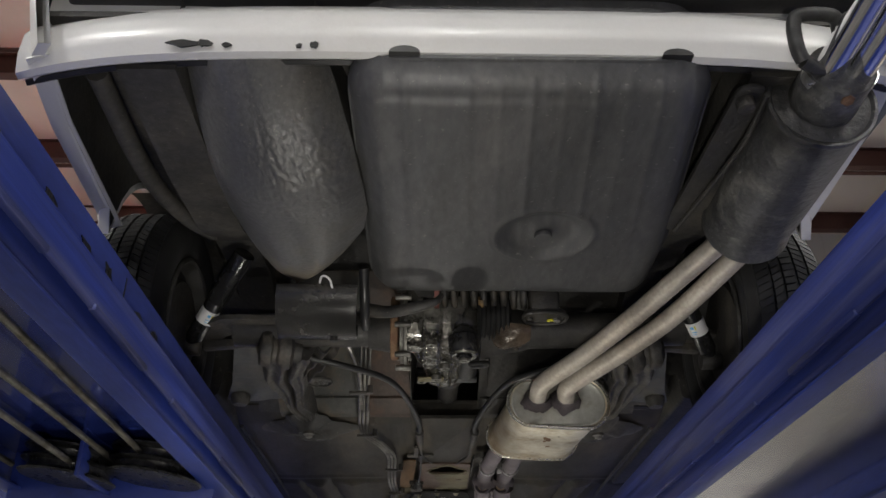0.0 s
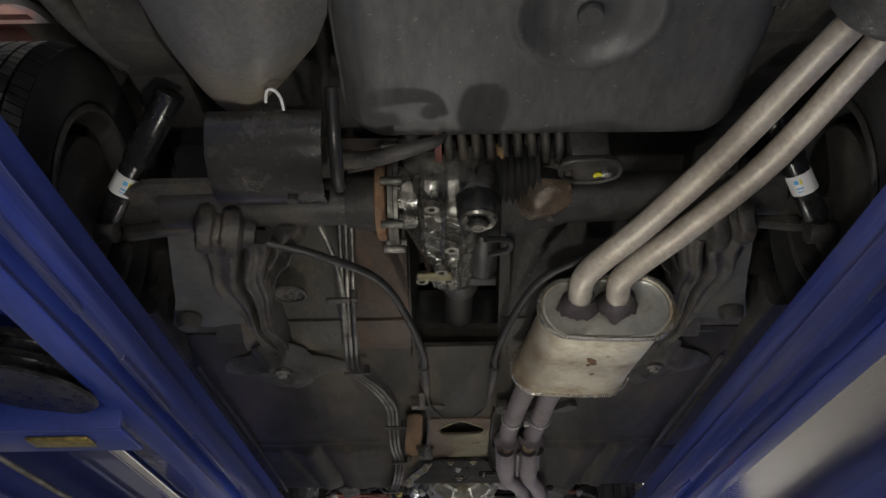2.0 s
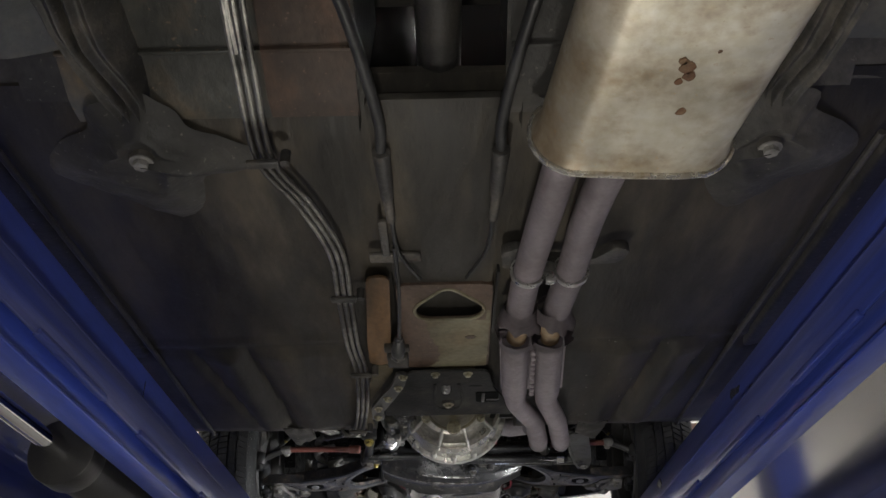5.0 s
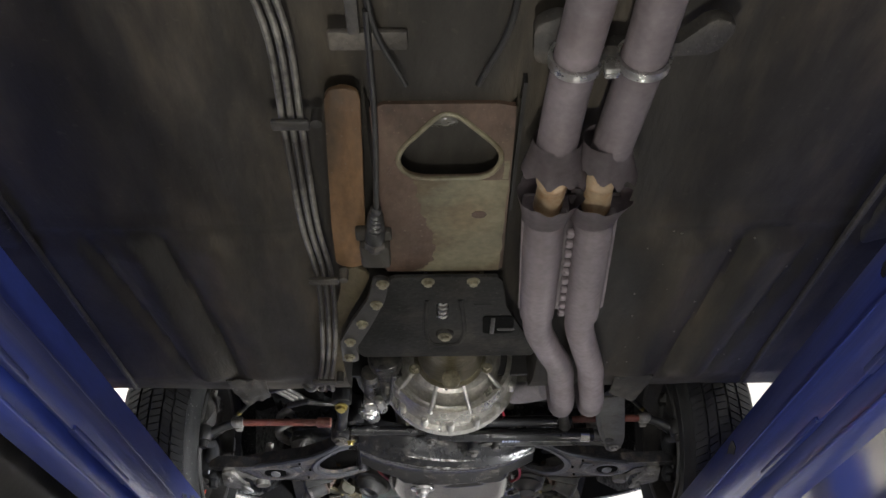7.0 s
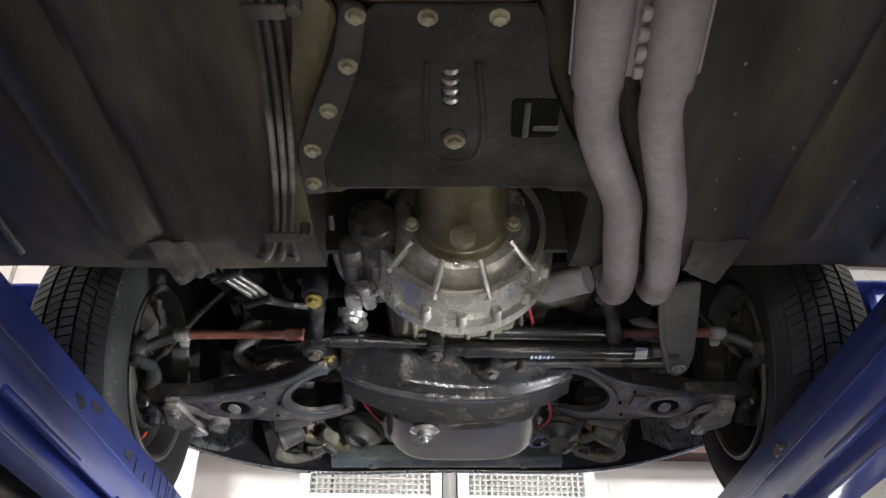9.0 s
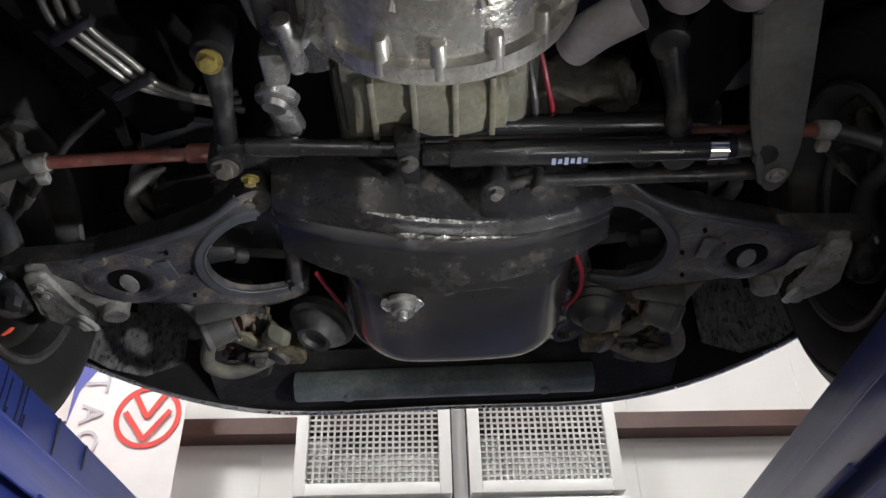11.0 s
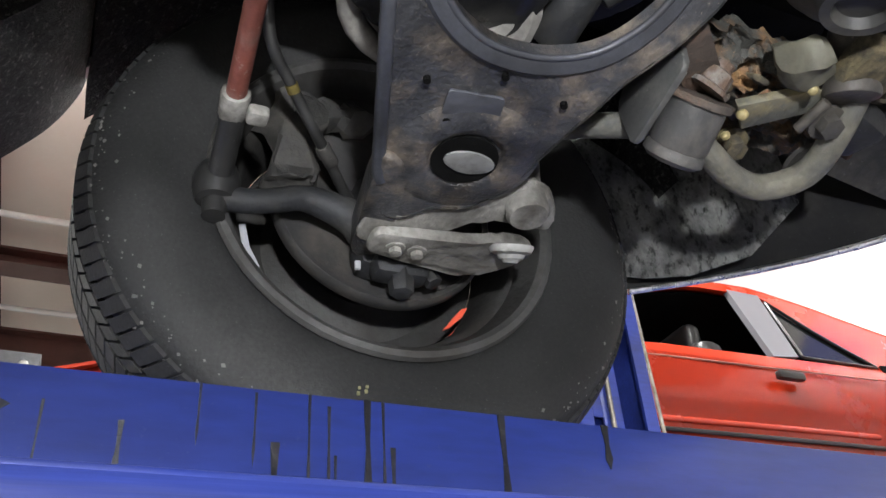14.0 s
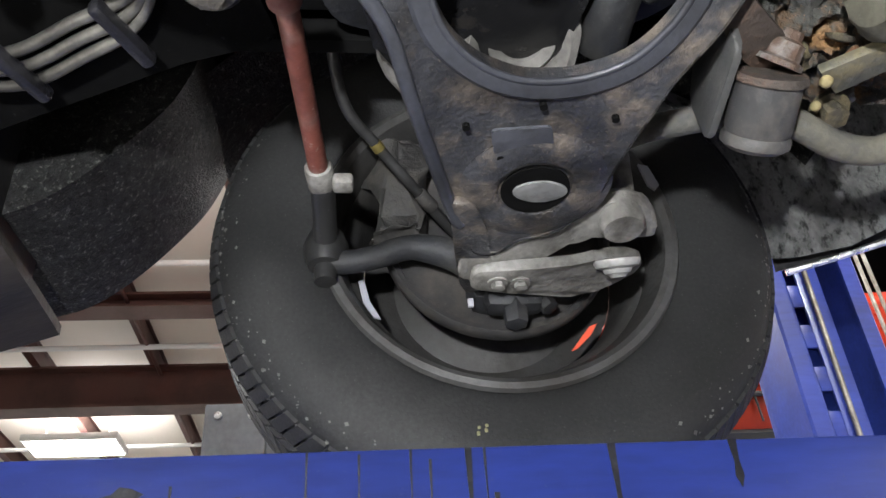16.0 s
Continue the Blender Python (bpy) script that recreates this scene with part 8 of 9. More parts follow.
    b = tube(B(), [(X(-0.150), 4.560, 2.066), (X(-0.153), 4.585, 2.058), (X(-0.158), 4.65, 2.06), (X(-0.162), 4.735, 2.052)], 0.015, 16, 8, True, [0.019, 0.014, 0.0125, 0.0135])
    hexbolt(b, (X(-0.150), 4.556, 2.048), (0, 0, -1), 0.012, 0.01)
    part("pivot_shaft", b, ARM_TOP, ca)
    # coil spring, seat rings and bump rubber above the arm
    pts = []
    for k in range(121):
        a = 2 * math.pi * k / 22
        pts.append((X(-0.325 + 0.062 * math.cos(a + 2.2)), 4.588 + 0.062 * math.sin(a + 2.2), 2.085 + 0.22 * k / 120))
    part("front_spring", tube(B(), pts, 0.011, 10, 1, False), SPRING, car, "dusty front coil spring above the arm")
    b = lathe(B(), [(0.0, 0.016), (0.014, 0.016), (0.018, 0.010), (0.026, 0.008), (0.030, 0.016), (0.033, 0.006), (0.040, 0.001), (0.048, 0.004), (0.051, 0.014), (0.051, 0.036), (0.0, 0.036)], (X(-0.300), 4.632, 2.07), (0.45 * s, 0.05, 1), 48, False)
    for w in b.verts:
        w.co += 0.004 * noise.noise_vector(w.co * 38)
    part("spring_seat", b, SPRING, car, "pale ringed spring seat")
    b = rod(B(), (X(-0.318), 4.700, 2.082), (X(-0.262), 4.704, 2.098), 0.021, 0.023, 28, 0.006)
    rod(b, (X(-0.268), 4.722, 2.092), (X(-0.25), 4.735, 2.10), 0.014, 0.015, 20, 0.004)
    part("bump_rubber", b, KNUCKLE, car, "black bump rubber")
    b = B()
    prism(b, rounded([(-0.13, 4.50), (-0.27, 4.46), (-0.36, 4.48), (-0.36, 4.74), (-0.30, 4.80), (-0.13, 4.80)], 0.03), lambda u, v, q: (X(u), v, 2.125 + 0.12 * (-0.13 - u) + q), 0.01, 0.003)
    part("spring_tower", b, KNUCKLE, car, "dark pressed spring tower")
    # ball joint: forked pale bracket
    b = B()
    prism(b, rounded([(-0.430, 4.590), (-0.452, 4.600), (-0.455, 4.655), (-0.452, 4.700), (-0.430, 4.712), (-0.428, 4.750), (-0.452, 4.775), (-0.482, 4.782), (-0.476, 4.735), (-0.474, 4.705), (-0.505, 4.672), (-0.535, 4.625), (-0.535, 4.595)], 0.012, 3),
          lambda u, v, q: (X(u), v, 2.0045 + 0.06 * max(0, v - 4.69) + 0.010 * min(1, max(-1.1, (u + 0.455) / 0.08)) + q), 0.016, 0.004)
    bj = part("ball_joint", b, PALE_IRON, car, "pale dusty cast ball joint bracket")
    b = B()
    prism(b, rounded([(-0.503, 4.606), (-0.498, 4.660), (-0.490, 4.712), (-0.484, 4.725), (-0.486, 4.762), (-0.508, 4.774), (-0.534, 4.750), (-0.553, 4.722), (-0.548, 4.694), (-0.542, 4.655), (-0.537, 4.606)], 0.012, 3),
          lambda u, v, q: (X(u), v, 1.984 + 0.10 * max(0, v - 4.70) + q), 0.012, 0.004)
    part("lower_fork", b, PALE_IRON, bj, "lower blade of the fork")
    b = lathe(B(), [(0.0, -0.015), (0.007, -0.015), (0.009, -0.012), (0.012, -0.011), (0.014, -0.007), (0.020, -0.005), (0.022, -0.001), (0.022, 0.002), (0.0, 0.004)], (X(-0.492), 4.742, 1.988), (0.55 * s * -1, -0.1, 1), 32, False)
    part("joint_nut", b, material("pale_zinc_nut", (0.33, 0.33, 0.32), 0.5, 0.2, (0.2, 0.195, 0.18), 0.3, 40), bj, "pale round nut")
    b = lathe(B(), [(0.0, 0.0), (0.018, 0.0), (0.021, 0.005), (0.020, 0.024), (0.022, 0.028), (0.016, 0.036), (0.0, 0.036)], (X(-0.446), 4.738, 1.992), (0.1 * s, 0.0, 1), 28, False)
    rod(b, (X(-0.450), 4.745, 2.02), (X(-0.440), 4.748, 2.12), 0.011, None, 16)
    part("drop_link", b, PALE_IRON, bj, "drop link with a round foot")
    for y in (4.640, 4.662):
        part("joint_bolt", hexbolt(B(), (X(-0.520), y - 0.008, 1.984), (0, 0, -1), 0.0065, 0.006), PALE_IRON, bj)
    b = B()
    prism(b, rounded([(-0.405, 4.577), (-0.47, 4.586), (-0.545, 4.598), (-0.575, 4.606), (-0.575, 4.635), (-0.53, 4.63), (-0.45, 4.615), (-0.41, 4.60)], 0.01, 3), lambda u, v, q: (X(u), v, 1.992 - 0.02 * (u + 0.405) / 0.17 * -1 * -0.6 + q), 0.03, 0.004)
    part("joint_web", b, ARM_TOP, bj)
    # knuckle with its steering arm
    b = box(B(), (X(-0.585), 4.645, 2.05), (0.045, 0.07, 0.12), 0.018)
    rod(b, (X(-0.64), FRONT_Y, FRONT_WHEEL_Z), (X(-0.58), FRONT_Y, FRONT_WHEEL_Z), 0.045, 0.035, 24, 0.004)
    tube(b, [(X(-0.575), 4.625, 2.035), (X(-0.565), 4.60, 2.045), (X(-0.56), 4.555, 2.052), (X(-0.558), 4.52, 2.040), (X(-0.558), 4.495, 2.034), (X(-0.558), 4.468, 2.034)], 0.013, 14, 8, True, [0.022, 0.018, 0.0135, 0.0125, 0.0125, 0.014])
    kn = part("knuckle", b, KNUCKLE, car, "dark forged steering knuckle with its arm")
    b = lathe(B(), [(0.0, 0.008), (0.10, 0.008), (0.113, 0.004), (0.116, -0.004), (0.122, -0.006), (0.125, -0.002), (0.125, 0.010), (0.118, 0.02), (0.0, 0.02)], (X(-0.592), FRONT_Y, FRONT_WHEEL_Z + 0.004), (s, 0, 0), 64, False)
    part("backing_plate", b, material("dark_backing_plate", (0.042, 0.041, 0.041), 0.6, 0.2, (0.085, 0.075, 0.065), 0.3, 16, 140, 0.15), car, "dark brake backing plate with a turned lip")
    b = box(B(), (X(-0.588), 4.545, 2.135), (0.05, 0.06, 0.13), 0.02)
    box(b, (X(-0.580), 4.60, 2.185), (0.03, 0.08, 0.03), 0.01)
    bmesh.ops.subdivide_edges(b, edges=[e for e in b.edges if e.calc_length() > 0.012], cuts=4, use_grid_fill=True)
    for w in b.verts:
        w.co += 0.022 * noise.noise_vector(w.co * 26) + 0.006 * noise.noise_vector(w.co * 80)
    part("brake_caliper", b, material("dusty_caliper", (0.032, 0.031, 0.030), 0.75, 0, (0.07, 0.064, 0.055), 0.36, 20, 150, 0.4), car, "dark dusty brake caliper")
    b = B()
    box(b, (X(-0.568), 4.655, 1.992), (0.03, 0.06, 0.028), 0.010)
    rod(b, (X(-0.567), 4.655, 1.99), (X(-0.565), 4.655, 1.962), 0.014, 0.012, 6, 0.002)
    rod(b, (X(-0.565), 4.685, 1.99), (X(-0.562), 4.69, 1.978), 0.009, None, 6, 0.001)
    cn = part("castle_nut", b, KNUCKLE, car, "blackened castle nut under the knuckle")
    part("white_clip", box(B(), (X(-0.572), 4.612, 1.992), (0.004, 0.006, 0.010), 0.001), WHITE_MARK, cn)
    # tie rod
    b = tube(B(), [(X(-0.235), 4.448, 2.066), (X(-0.35), 4.456, 2.072), (X(-0.485), 4.465, 2.076)], 0.0092, 16, 6)
    rod(b, (X(-0.225), 4.447, 2.066), (X(-0.262), 4.449, 2.068), 0.0135, None, 18, 0.003)
    tr = part("tie_rod", b, REDROD, car, "red oxide painted tie rod")
    b = rod(B(), (X(-0.458), 4.463, 2.076), (X(-0.49), 4.466, 2.076), 0.0135, None, 18, 0.003)
    box(b, (X(-0.474), 4.486, 2.068), (0.018, 0.02, 0.014), 0.004)
    part("rod_clamp", b, PALE_IRON, tr, "pale clamp with a bolt")
    b = tube(B(), [(X(-0.487), 4.466, 2.074), (X(-0.52), 4.467, 2.062), (X(-0.556), 4.467, 2.042)], 0.012, 14)
    lathe(b, [(0.0, -0.036), (0.011, -0.036), (0.012, -0.02), (0.018, -0.018), (0.022, -0.006), (0.023, 0.006), (0.018, 0.02), (0, 0.024)], (X(-0.558), 4.467, 2.046), (0, 0, 1), 24, False)
    part("rod_end", b, HOSE, tr, "black rubber-booted rod end")
    # brake hose from the body to the caliper
    b = tube(B(), [(X(-0.37), 4.47, 2.22), (X(-0.443), 4.485, 2.150), (X(-0.487), 4.520, 2.125), (X(-0.531), 4.562, 2.100), (X(-0.580), 4.605, 2.080), (X(-0.585), 4.63, 2.07)], 0.0058, 12)
    bh = part("brake_hose", b, HOSE, car, "black brake hose")
    part("hose_ring", rod(B(), (X(-0.4830), 4.5170, 2.1260), (X(-0.4900), 4.5220, 2.1230), 0.0064, None, 14), BRASSY, bh, "dull yellow ring")
    part("hose_ferrule", rod(B(), (X(-0.5310), 4.5620, 2.1000), (X(-0.5480), 4.5780, 2.0930), 0.0078, None, 14, 0.002), DUSTY, bh, "dusty crimped ferrule")
    # anti-roll bar mount: stout rubber cylinder lying towards the wheel
    c0, c1 = Vector((X(-0.280), 4.814, 2.016)), Vector((X(-0.328), 4.812, 1.988))
    d = (c1 - c0).normalized()
    b = lathe(B(), [(0.0, 0.0), (0.025, 0.0), (0.026, 0.006), (0.026, 0.040), (0.0247, 0.043), (0.027, 0.046), (0.027, 0.052), (0.022, 0.056), (0.0, 0.056)], c0, tuple(d), 40, False)
    mb = part("stop_mount", b, material("grey_rubber_mount", (0.046, 0.046, 0.047), 0.55, 0, (0.10, 0.092, 0.083), 0.3, 20, 140, 0.2), car, "grey rubber mount with a rusty plate and bolt")
    b = lathe(B(), [(0.0, 0.0), (0.027, 0.0), (0.029, 0.003), (0.029, 0.006), (0.0, 0.006)], c0 - d * 0.004, tuple(d), 32, False)
    part("mount_plate", b, material("rusty_dark_plate", (0.055, 0.045, 0.038), 0.75, 0, (0.11, 0.07, 0.05), 0.35, 40, 160, 0.4), mb, "rusty end plate")
    strap = prism(B(), rounded([(-0.221, 4.753), (-0.216, 4.777), (-0.246, 4.811), (-0.270, 4.839), (-0.293, 4.817), (-0.267, 4.782)], 0.006), lambda u, v, q: (X(u), v, 2.033 + 0.10 * (u + 0.26) + q), 0.005, 0.0015)
    part("mount_strap", strap, material("dark_rusty_strap", (0.045, 0.034, 0.028), 0.75, 0, (0.10, 0.058, 0.038), 0.32, 34, 160, 0.4), mb, "dark rusty strap over the mount")
    e0 = c0 - d * 0.006 + Vector((0, 0.006, 0.006))
    part("mount_bolt", lathe(B(), [(0.0, 0.0), (0.019, 0.0), (0.019, -0.004), (0.0145, -0.006), (0.0135, -0.018), (0.009, -0.020), (0.008, -0.027), (0.0, -0.028)], e0, tuple((d + Vector((0, -0.35, -0.1))).normalized()), 8, False), material("rust_brown_bolt", (0.10, 0.062, 0.042), 0.7, 0, (0.2, 0.19, 0.18), 0.3, 40, 160, 0.4), mb, "rusty bolt with a pale tip")
    b = B()
    prism(b, rounded([(-0.245, 2.075), (-0.250, 2.014), (-0.330, 1.996), (-0.338, 2.046), (-0.29, 2.085)], 0.006), lambda u, v, q: (X(u), 4.776 + q, v), 0.006, 0.002)
    part("stay_plate", b, material("flat_grey_stay", (0.072, 0.073, 0.073), 0.6, 0.1, (0.15, 0.145, 0.135), 0.3, 10, 120, 0.15), car, "flat grey steel stay")
    b = tube(B(), [(X(-0.44), 4.735, 2.085), (X(-0.385), 4.748, 2.055), (X(-0.354), 4.772, 2.038), (X(-0.338), 4.815, 2.034), (X(-0.328), 4.852, 2.014), (X(-0.342), 4.893, 2.002), (X(-0.345), 4.931, 2.0), (X(-0.316), 4.956, 2.0), (X(-0.277), 4.956, 2.008), (X(-0.235), 4.955, 2.03)], 0.0122, 14, 8, True, [0.0115, 0.0118, 0.0125, 0.0122, 0.0128, 0.0118])
    part("anti_roll_bar", b, material("mud_crusted_bar", (0.135, 0.127, 0.10), 0.8, 0, (0.08, 0.08, 0.076), 0.45, 22, 160, 0.35), car, "mud-crusted anti-roll bar")
    # horn behind the nose
    b = lathe(B(), [(0.0, 0.0), (0.018, 0.0), (0.022, -0.008), (0.03, -0.008), (0.034, 0.004), (0.048, 0.014), (0.05, 0.022), (0.058, 0.026), (0.060, 0.04), (0.048, 0.055), (0.0, 0.062)], (X(-0.150), 4.862, 2.012), (s * -0.3, 0.15, 1), 40, False)
    part("horn", b, PAN_BLACK if s > 0 else material("dusty_horn", (0.028, 0.028, 0.027), 0.6, 0, (0.065, 0.06, 0.053), 0.35, 30), car, "round black horn behind the nose")
    # corroded bracket plate between the rail and the nose, with lumps of dried mud
    b = B()
    grid(b, lambda u, v: (X(-0.235 - 0.115 * u), 4.80 + 0.20 * v, 2.058 + 0.02 * noise.noise(Vector((u * 6, v * 9, s * 3.0))) + 0.008 * noise.noise(Vector((u * 20, v * 30, s)))), 40, 56, 0.012)
    rb = part("rusty_plate", b, material("corroded_plate", (0.040, 0.040, 0.036), 0.75, 0, (0.15, 0.082, 0.034), 0.34, 34, 190, 0.8, 0.6, 0.1), car, "corroded orange and olive bracket plate")
    b = prism(B(), [(-0.281, 4.857), (-0.234, 4.920), (-0.254, 4.939), (-0.304, 4.880)], lambda u, v, q: (X(u), v, 2.022 + q), 0.010, 0.002)
    part("plate_bar", b, material("olive_grey_bar", (0.10, 0.10, 0.085), 0.65, 0, (0.19, 0.16, 0.09), 0.34, 30, 150, 0.35), rb, "olive-grey flat bar")
    for cx, cy, cz, cr in ((-0.280, 4.857, 2.012, 0.0055), (-0.307, 4.861, 2.012, 0.0045), (-0.236, 4.894, 2.012, 0.005)):
        bead = bmesh.ops.create_icosphere(c := B(), subdivisions=2, radius=cr)["verts"]
        for w in bead:
            w.co = Vector((X(cx), cy, cz)) + w.co * (1 + 0.35 * noise.noise(w.co * 120))
        part("sealant_bead", c, material("cream_sealant", (0.30, 0.25, 0.12), 0.6, 0, (0.25, 0.2, 0.1), 0.3, 60), rb, "bead of cream sealant")
    rm = random.Random(5 if s < 0 else 12)
    for k in range(22):
        p = (X(-0.225 - 0.10 * rm.random()), 4.83 + 0.17 * rm.random(), 2.032 + 0.02 * rm.random())
        if k % 3:
            bit = box(B(), (0, 0, 0), (0.007 + 0.008 * rm.random(), 0.006 + 0.009 * rm.random(), 0.004 + 0.005 * rm.random()), 0.002, pose(*p, 50 * rm.random(), 50 * rm.random(), 90 * rm.random()))
        else:
            q = Vector(p) + Vector((rm.random() - 0.5, rm.random() - 0.5, 0.3)) * 0.06
            bit = tube(B(), [p, (Vector(p) + q) / 2 + Vector((0, 0.006, -0.006)), q], 0.003 + 0.002 * rm.random(), 8)
        bmesh.ops.subdivide_edges(bit, edges=[e for e in bit.edges if e.calc_length() > 0.006], cuts=2, use_grid_fill=True)
        for w in bit.verts:
            w.co += 0.010 * noise.noise_vector(w.co * 60)
        part("muddy_fitting", bit, (MUDDY, DUSTY, DARK_RUST, MUDDY, KNUCKLE)[k % 5], rb)
    b = box(B(), (0, 0, 0), (0.05, 0.05, 0.035), 0.01, pose(X(-0.275), 4.985, 2.035, -15, 10, 10))
    part("cast_lump", b, KNUCKLE, rb)
    part("muddy_bolt", hexbolt(B(), (X(-0.325), 4.885, 2.028), (0.3 * -s, 0, -1), 0.011, 0.014), MUDDY, rb)
    part("muddy_bolt", hexbolt(B(), (X(-0.318), 4.965, 2.022), (0.2 * -s, 0.2, -1), 0.014, 0.014), DUSTY, rb)
    part("t_bolt", rod(hexbolt(B(), (X(-0.264), 4.936, 2.015), (0.3 * -s, 0, -1), 0.011, 0.012), (X(-0.277), 4.915, 2.010), (X(-0.243), 4.919, 2.014), 0.005, None, 10, 0.001), DUSTY, rb, "dusty tee-handled bolt")
    part("red_clip", box(B(), (0, 0, 0), (0.010, 0.008, 0.006), 0.002, pose(X(-0.27), 4.882, 2.035, 30, 0, 20)), material("bright_rust", (0.15, 0.06, 0.03), 0.7, 0, (0.12, 0.09, 0.05), 0.4, 60), rb)
    b = box(B(), (X(-0.205), 4.935, 2.025), (0.05, 0.05, 0.03), 0.008)
    part("horn_bracket", b, MUDDY, car, "muddy horn bracket")
    # clutter ahead of the arm: ochre-stained brackets beside the horn
    b = box(B(), (0, 0, 0), (0.034, 0.040, 0.03), 0.008, pose(X(-0.222), 4.881, 2.03, 20, 15, 30))
    bmesh.ops.subdivide_edges(b, edges=[e for e in b.edges if e.calc_length() > 0.008], cuts=3, use_grid_fill=True)
    for w in b.verts:
        w.co += 0.012 * noise.noise_vector(w.co * 45)
    part("stained_bracket", b, material("pale_olive_lump", (0.12, 0.115, 0.085), 0.7, 0, (0.07, 0.065, 0.05), 0.36, 34), car, "stained steel bracket")
    b = rod(B(), (X(-0.202), 4.929, 2.065), (X(-0.232), 4.934, 2.012), 0.020, 0.024, 24, 0.004)
    part("stained_pipe", b, DUSTY, car, "dusty steel stub")
b = tube(B(), [(-0.446, 5.30, 2.165), (-0.440, 5.335, 2.142), (-0.41, 5.346, 2.136), (-0.380, 5.335, 2.142), (-0.374, 5.30, 2.165)], 0.0055, 10)
part("tow_hook", b, MUDDY, car, "thin rusty tow eye under the nose")
b = B()
prism(b, rounded([(5.268, 2.114), (5.30, 2.103), (5.333, 2.112), (5.328, 2.162), (5.272, 2.162)], 0.010), lambda u, v, q: (-0.268 + q, u + 0.003 * math.sin(40 * q), v), 0.656, 0.006)
rs = part("radiator_support", b, GREENED, car, "weathered grey-green radiator support bar")
for x in (-0.15, 0.28):
    part("support_bolt", rod(B(), (x, 5.30, 2.099), (x, 5.30, 2.108), 0.012, None, 20, 0.002), GREENED, rs)

# ribbed boot beside the oil pan
b = B()
prof2 = [(0.0, -0.012), (0.022, -0.012), (0.026, 0.0)]
for k in range(4):
    prof2 += [(0.034 + 0.005 * k, 0.006 + 0.014 * k), (0.043 + 0.005 * k, 0.013 + 0.014 * k)]
lathe(b, prof2 + [(0.05, 0.062), (0.0, 0.062)], (0.318, 4.805, 1.992), (0.12, 0.15, 1), 40, False)
part("rubber_boot", b, HOSE, car, "black ribbed rubber boot")

# ---- red car on the neighbouring lift ----
RX, RZ = -2.15, 2.42
red = thing("red_car", (RX - 0.75, 6.5, 2.27), "orange-red coupe raised on a neighbouring lift", "car")
BELT_Y, BELT_Z = [4.12, 4.3, 4.8, 5.5, 6.27, 6.95, 7.59, 7.94, 8.38, 8.60], [2.50, 2.58, 2.74, 2.87, 2.935, 2.955, 2.975, 2.97, 2.92, 2.86]
ROOF = [(5.62, 2.885), (6.15, 3.24), (6.50, 3.40), (6.85, 3.465), (7.18, 3.478), (7.46, 3.416), (7.69, 3.345), (7.94, 3.270), (8.14, 3.165), (8.38, 3.06), (8.50, 2.98)]
ARCHES = (5.12, 7.71)


def red_side(x, s):
    def low(y):
        for c in ARCHES:
            if abs(y - c) < 0.345:
                return RZ + 0.06 + math.sqrt(0.345 ** 2 - (y - c) ** 2)
        return RZ + 0.06
    ys = sorted([4.12 + 0.04 * k for k in range(113)] + [c + d for c in ARCHES for d in (-0.344, 0.344)])
    b = B()
    rows = []
    for y in ys:
        z0, z1 = low(y), float(np.interp(y, BELT_Y, BELT_Z))
        inset = float(np.interp(y, [4.12, 4.3, 4.6, 8.2, 8.45, 8.60], [0.22, 0.07, 0.0, 0.0, 0.05, 0.16]))
        col = []
        for j in range(13):
            z = z0 + (z1 - z0) * j / 12
            h = (z - RZ - 0.06) / 0.42
            dx = 0.05 * (h - 0.55) ** 2 * 4 * (1 if h > 0.55 else 0.6) - 0.008 * math.exp(-((h - 0.62) / 0.05) ** 2)
            for c in ARCHES:
                r = math.hypot(y - c, z - RZ - 0.06)
                dx -= 0.018 * math.exp(-((r - 0.368) / 0.025) ** 2)
            col.append(b.verts.new((x - s * (inset + dx), y, z)))
        rows.append(col)
    for r0, r1 in zip(rows, rows[1:]):
        for j in range(12):
            b.faces.new((r0[j], r1[j], r1[j + 1], r0[j + 1]))
    bmesh.ops.solidify(b, geom=b.faces[:], thickness=0.006)
    return part("side_panel", b, ORANGE_RED, red, "glossy orange-red body side with flared arches")


def cabin_x(z, s):
    return (RX if s > 0 else RX - 1.5) - s * (0.055 + 0.42 * max(0, z - 2.93))


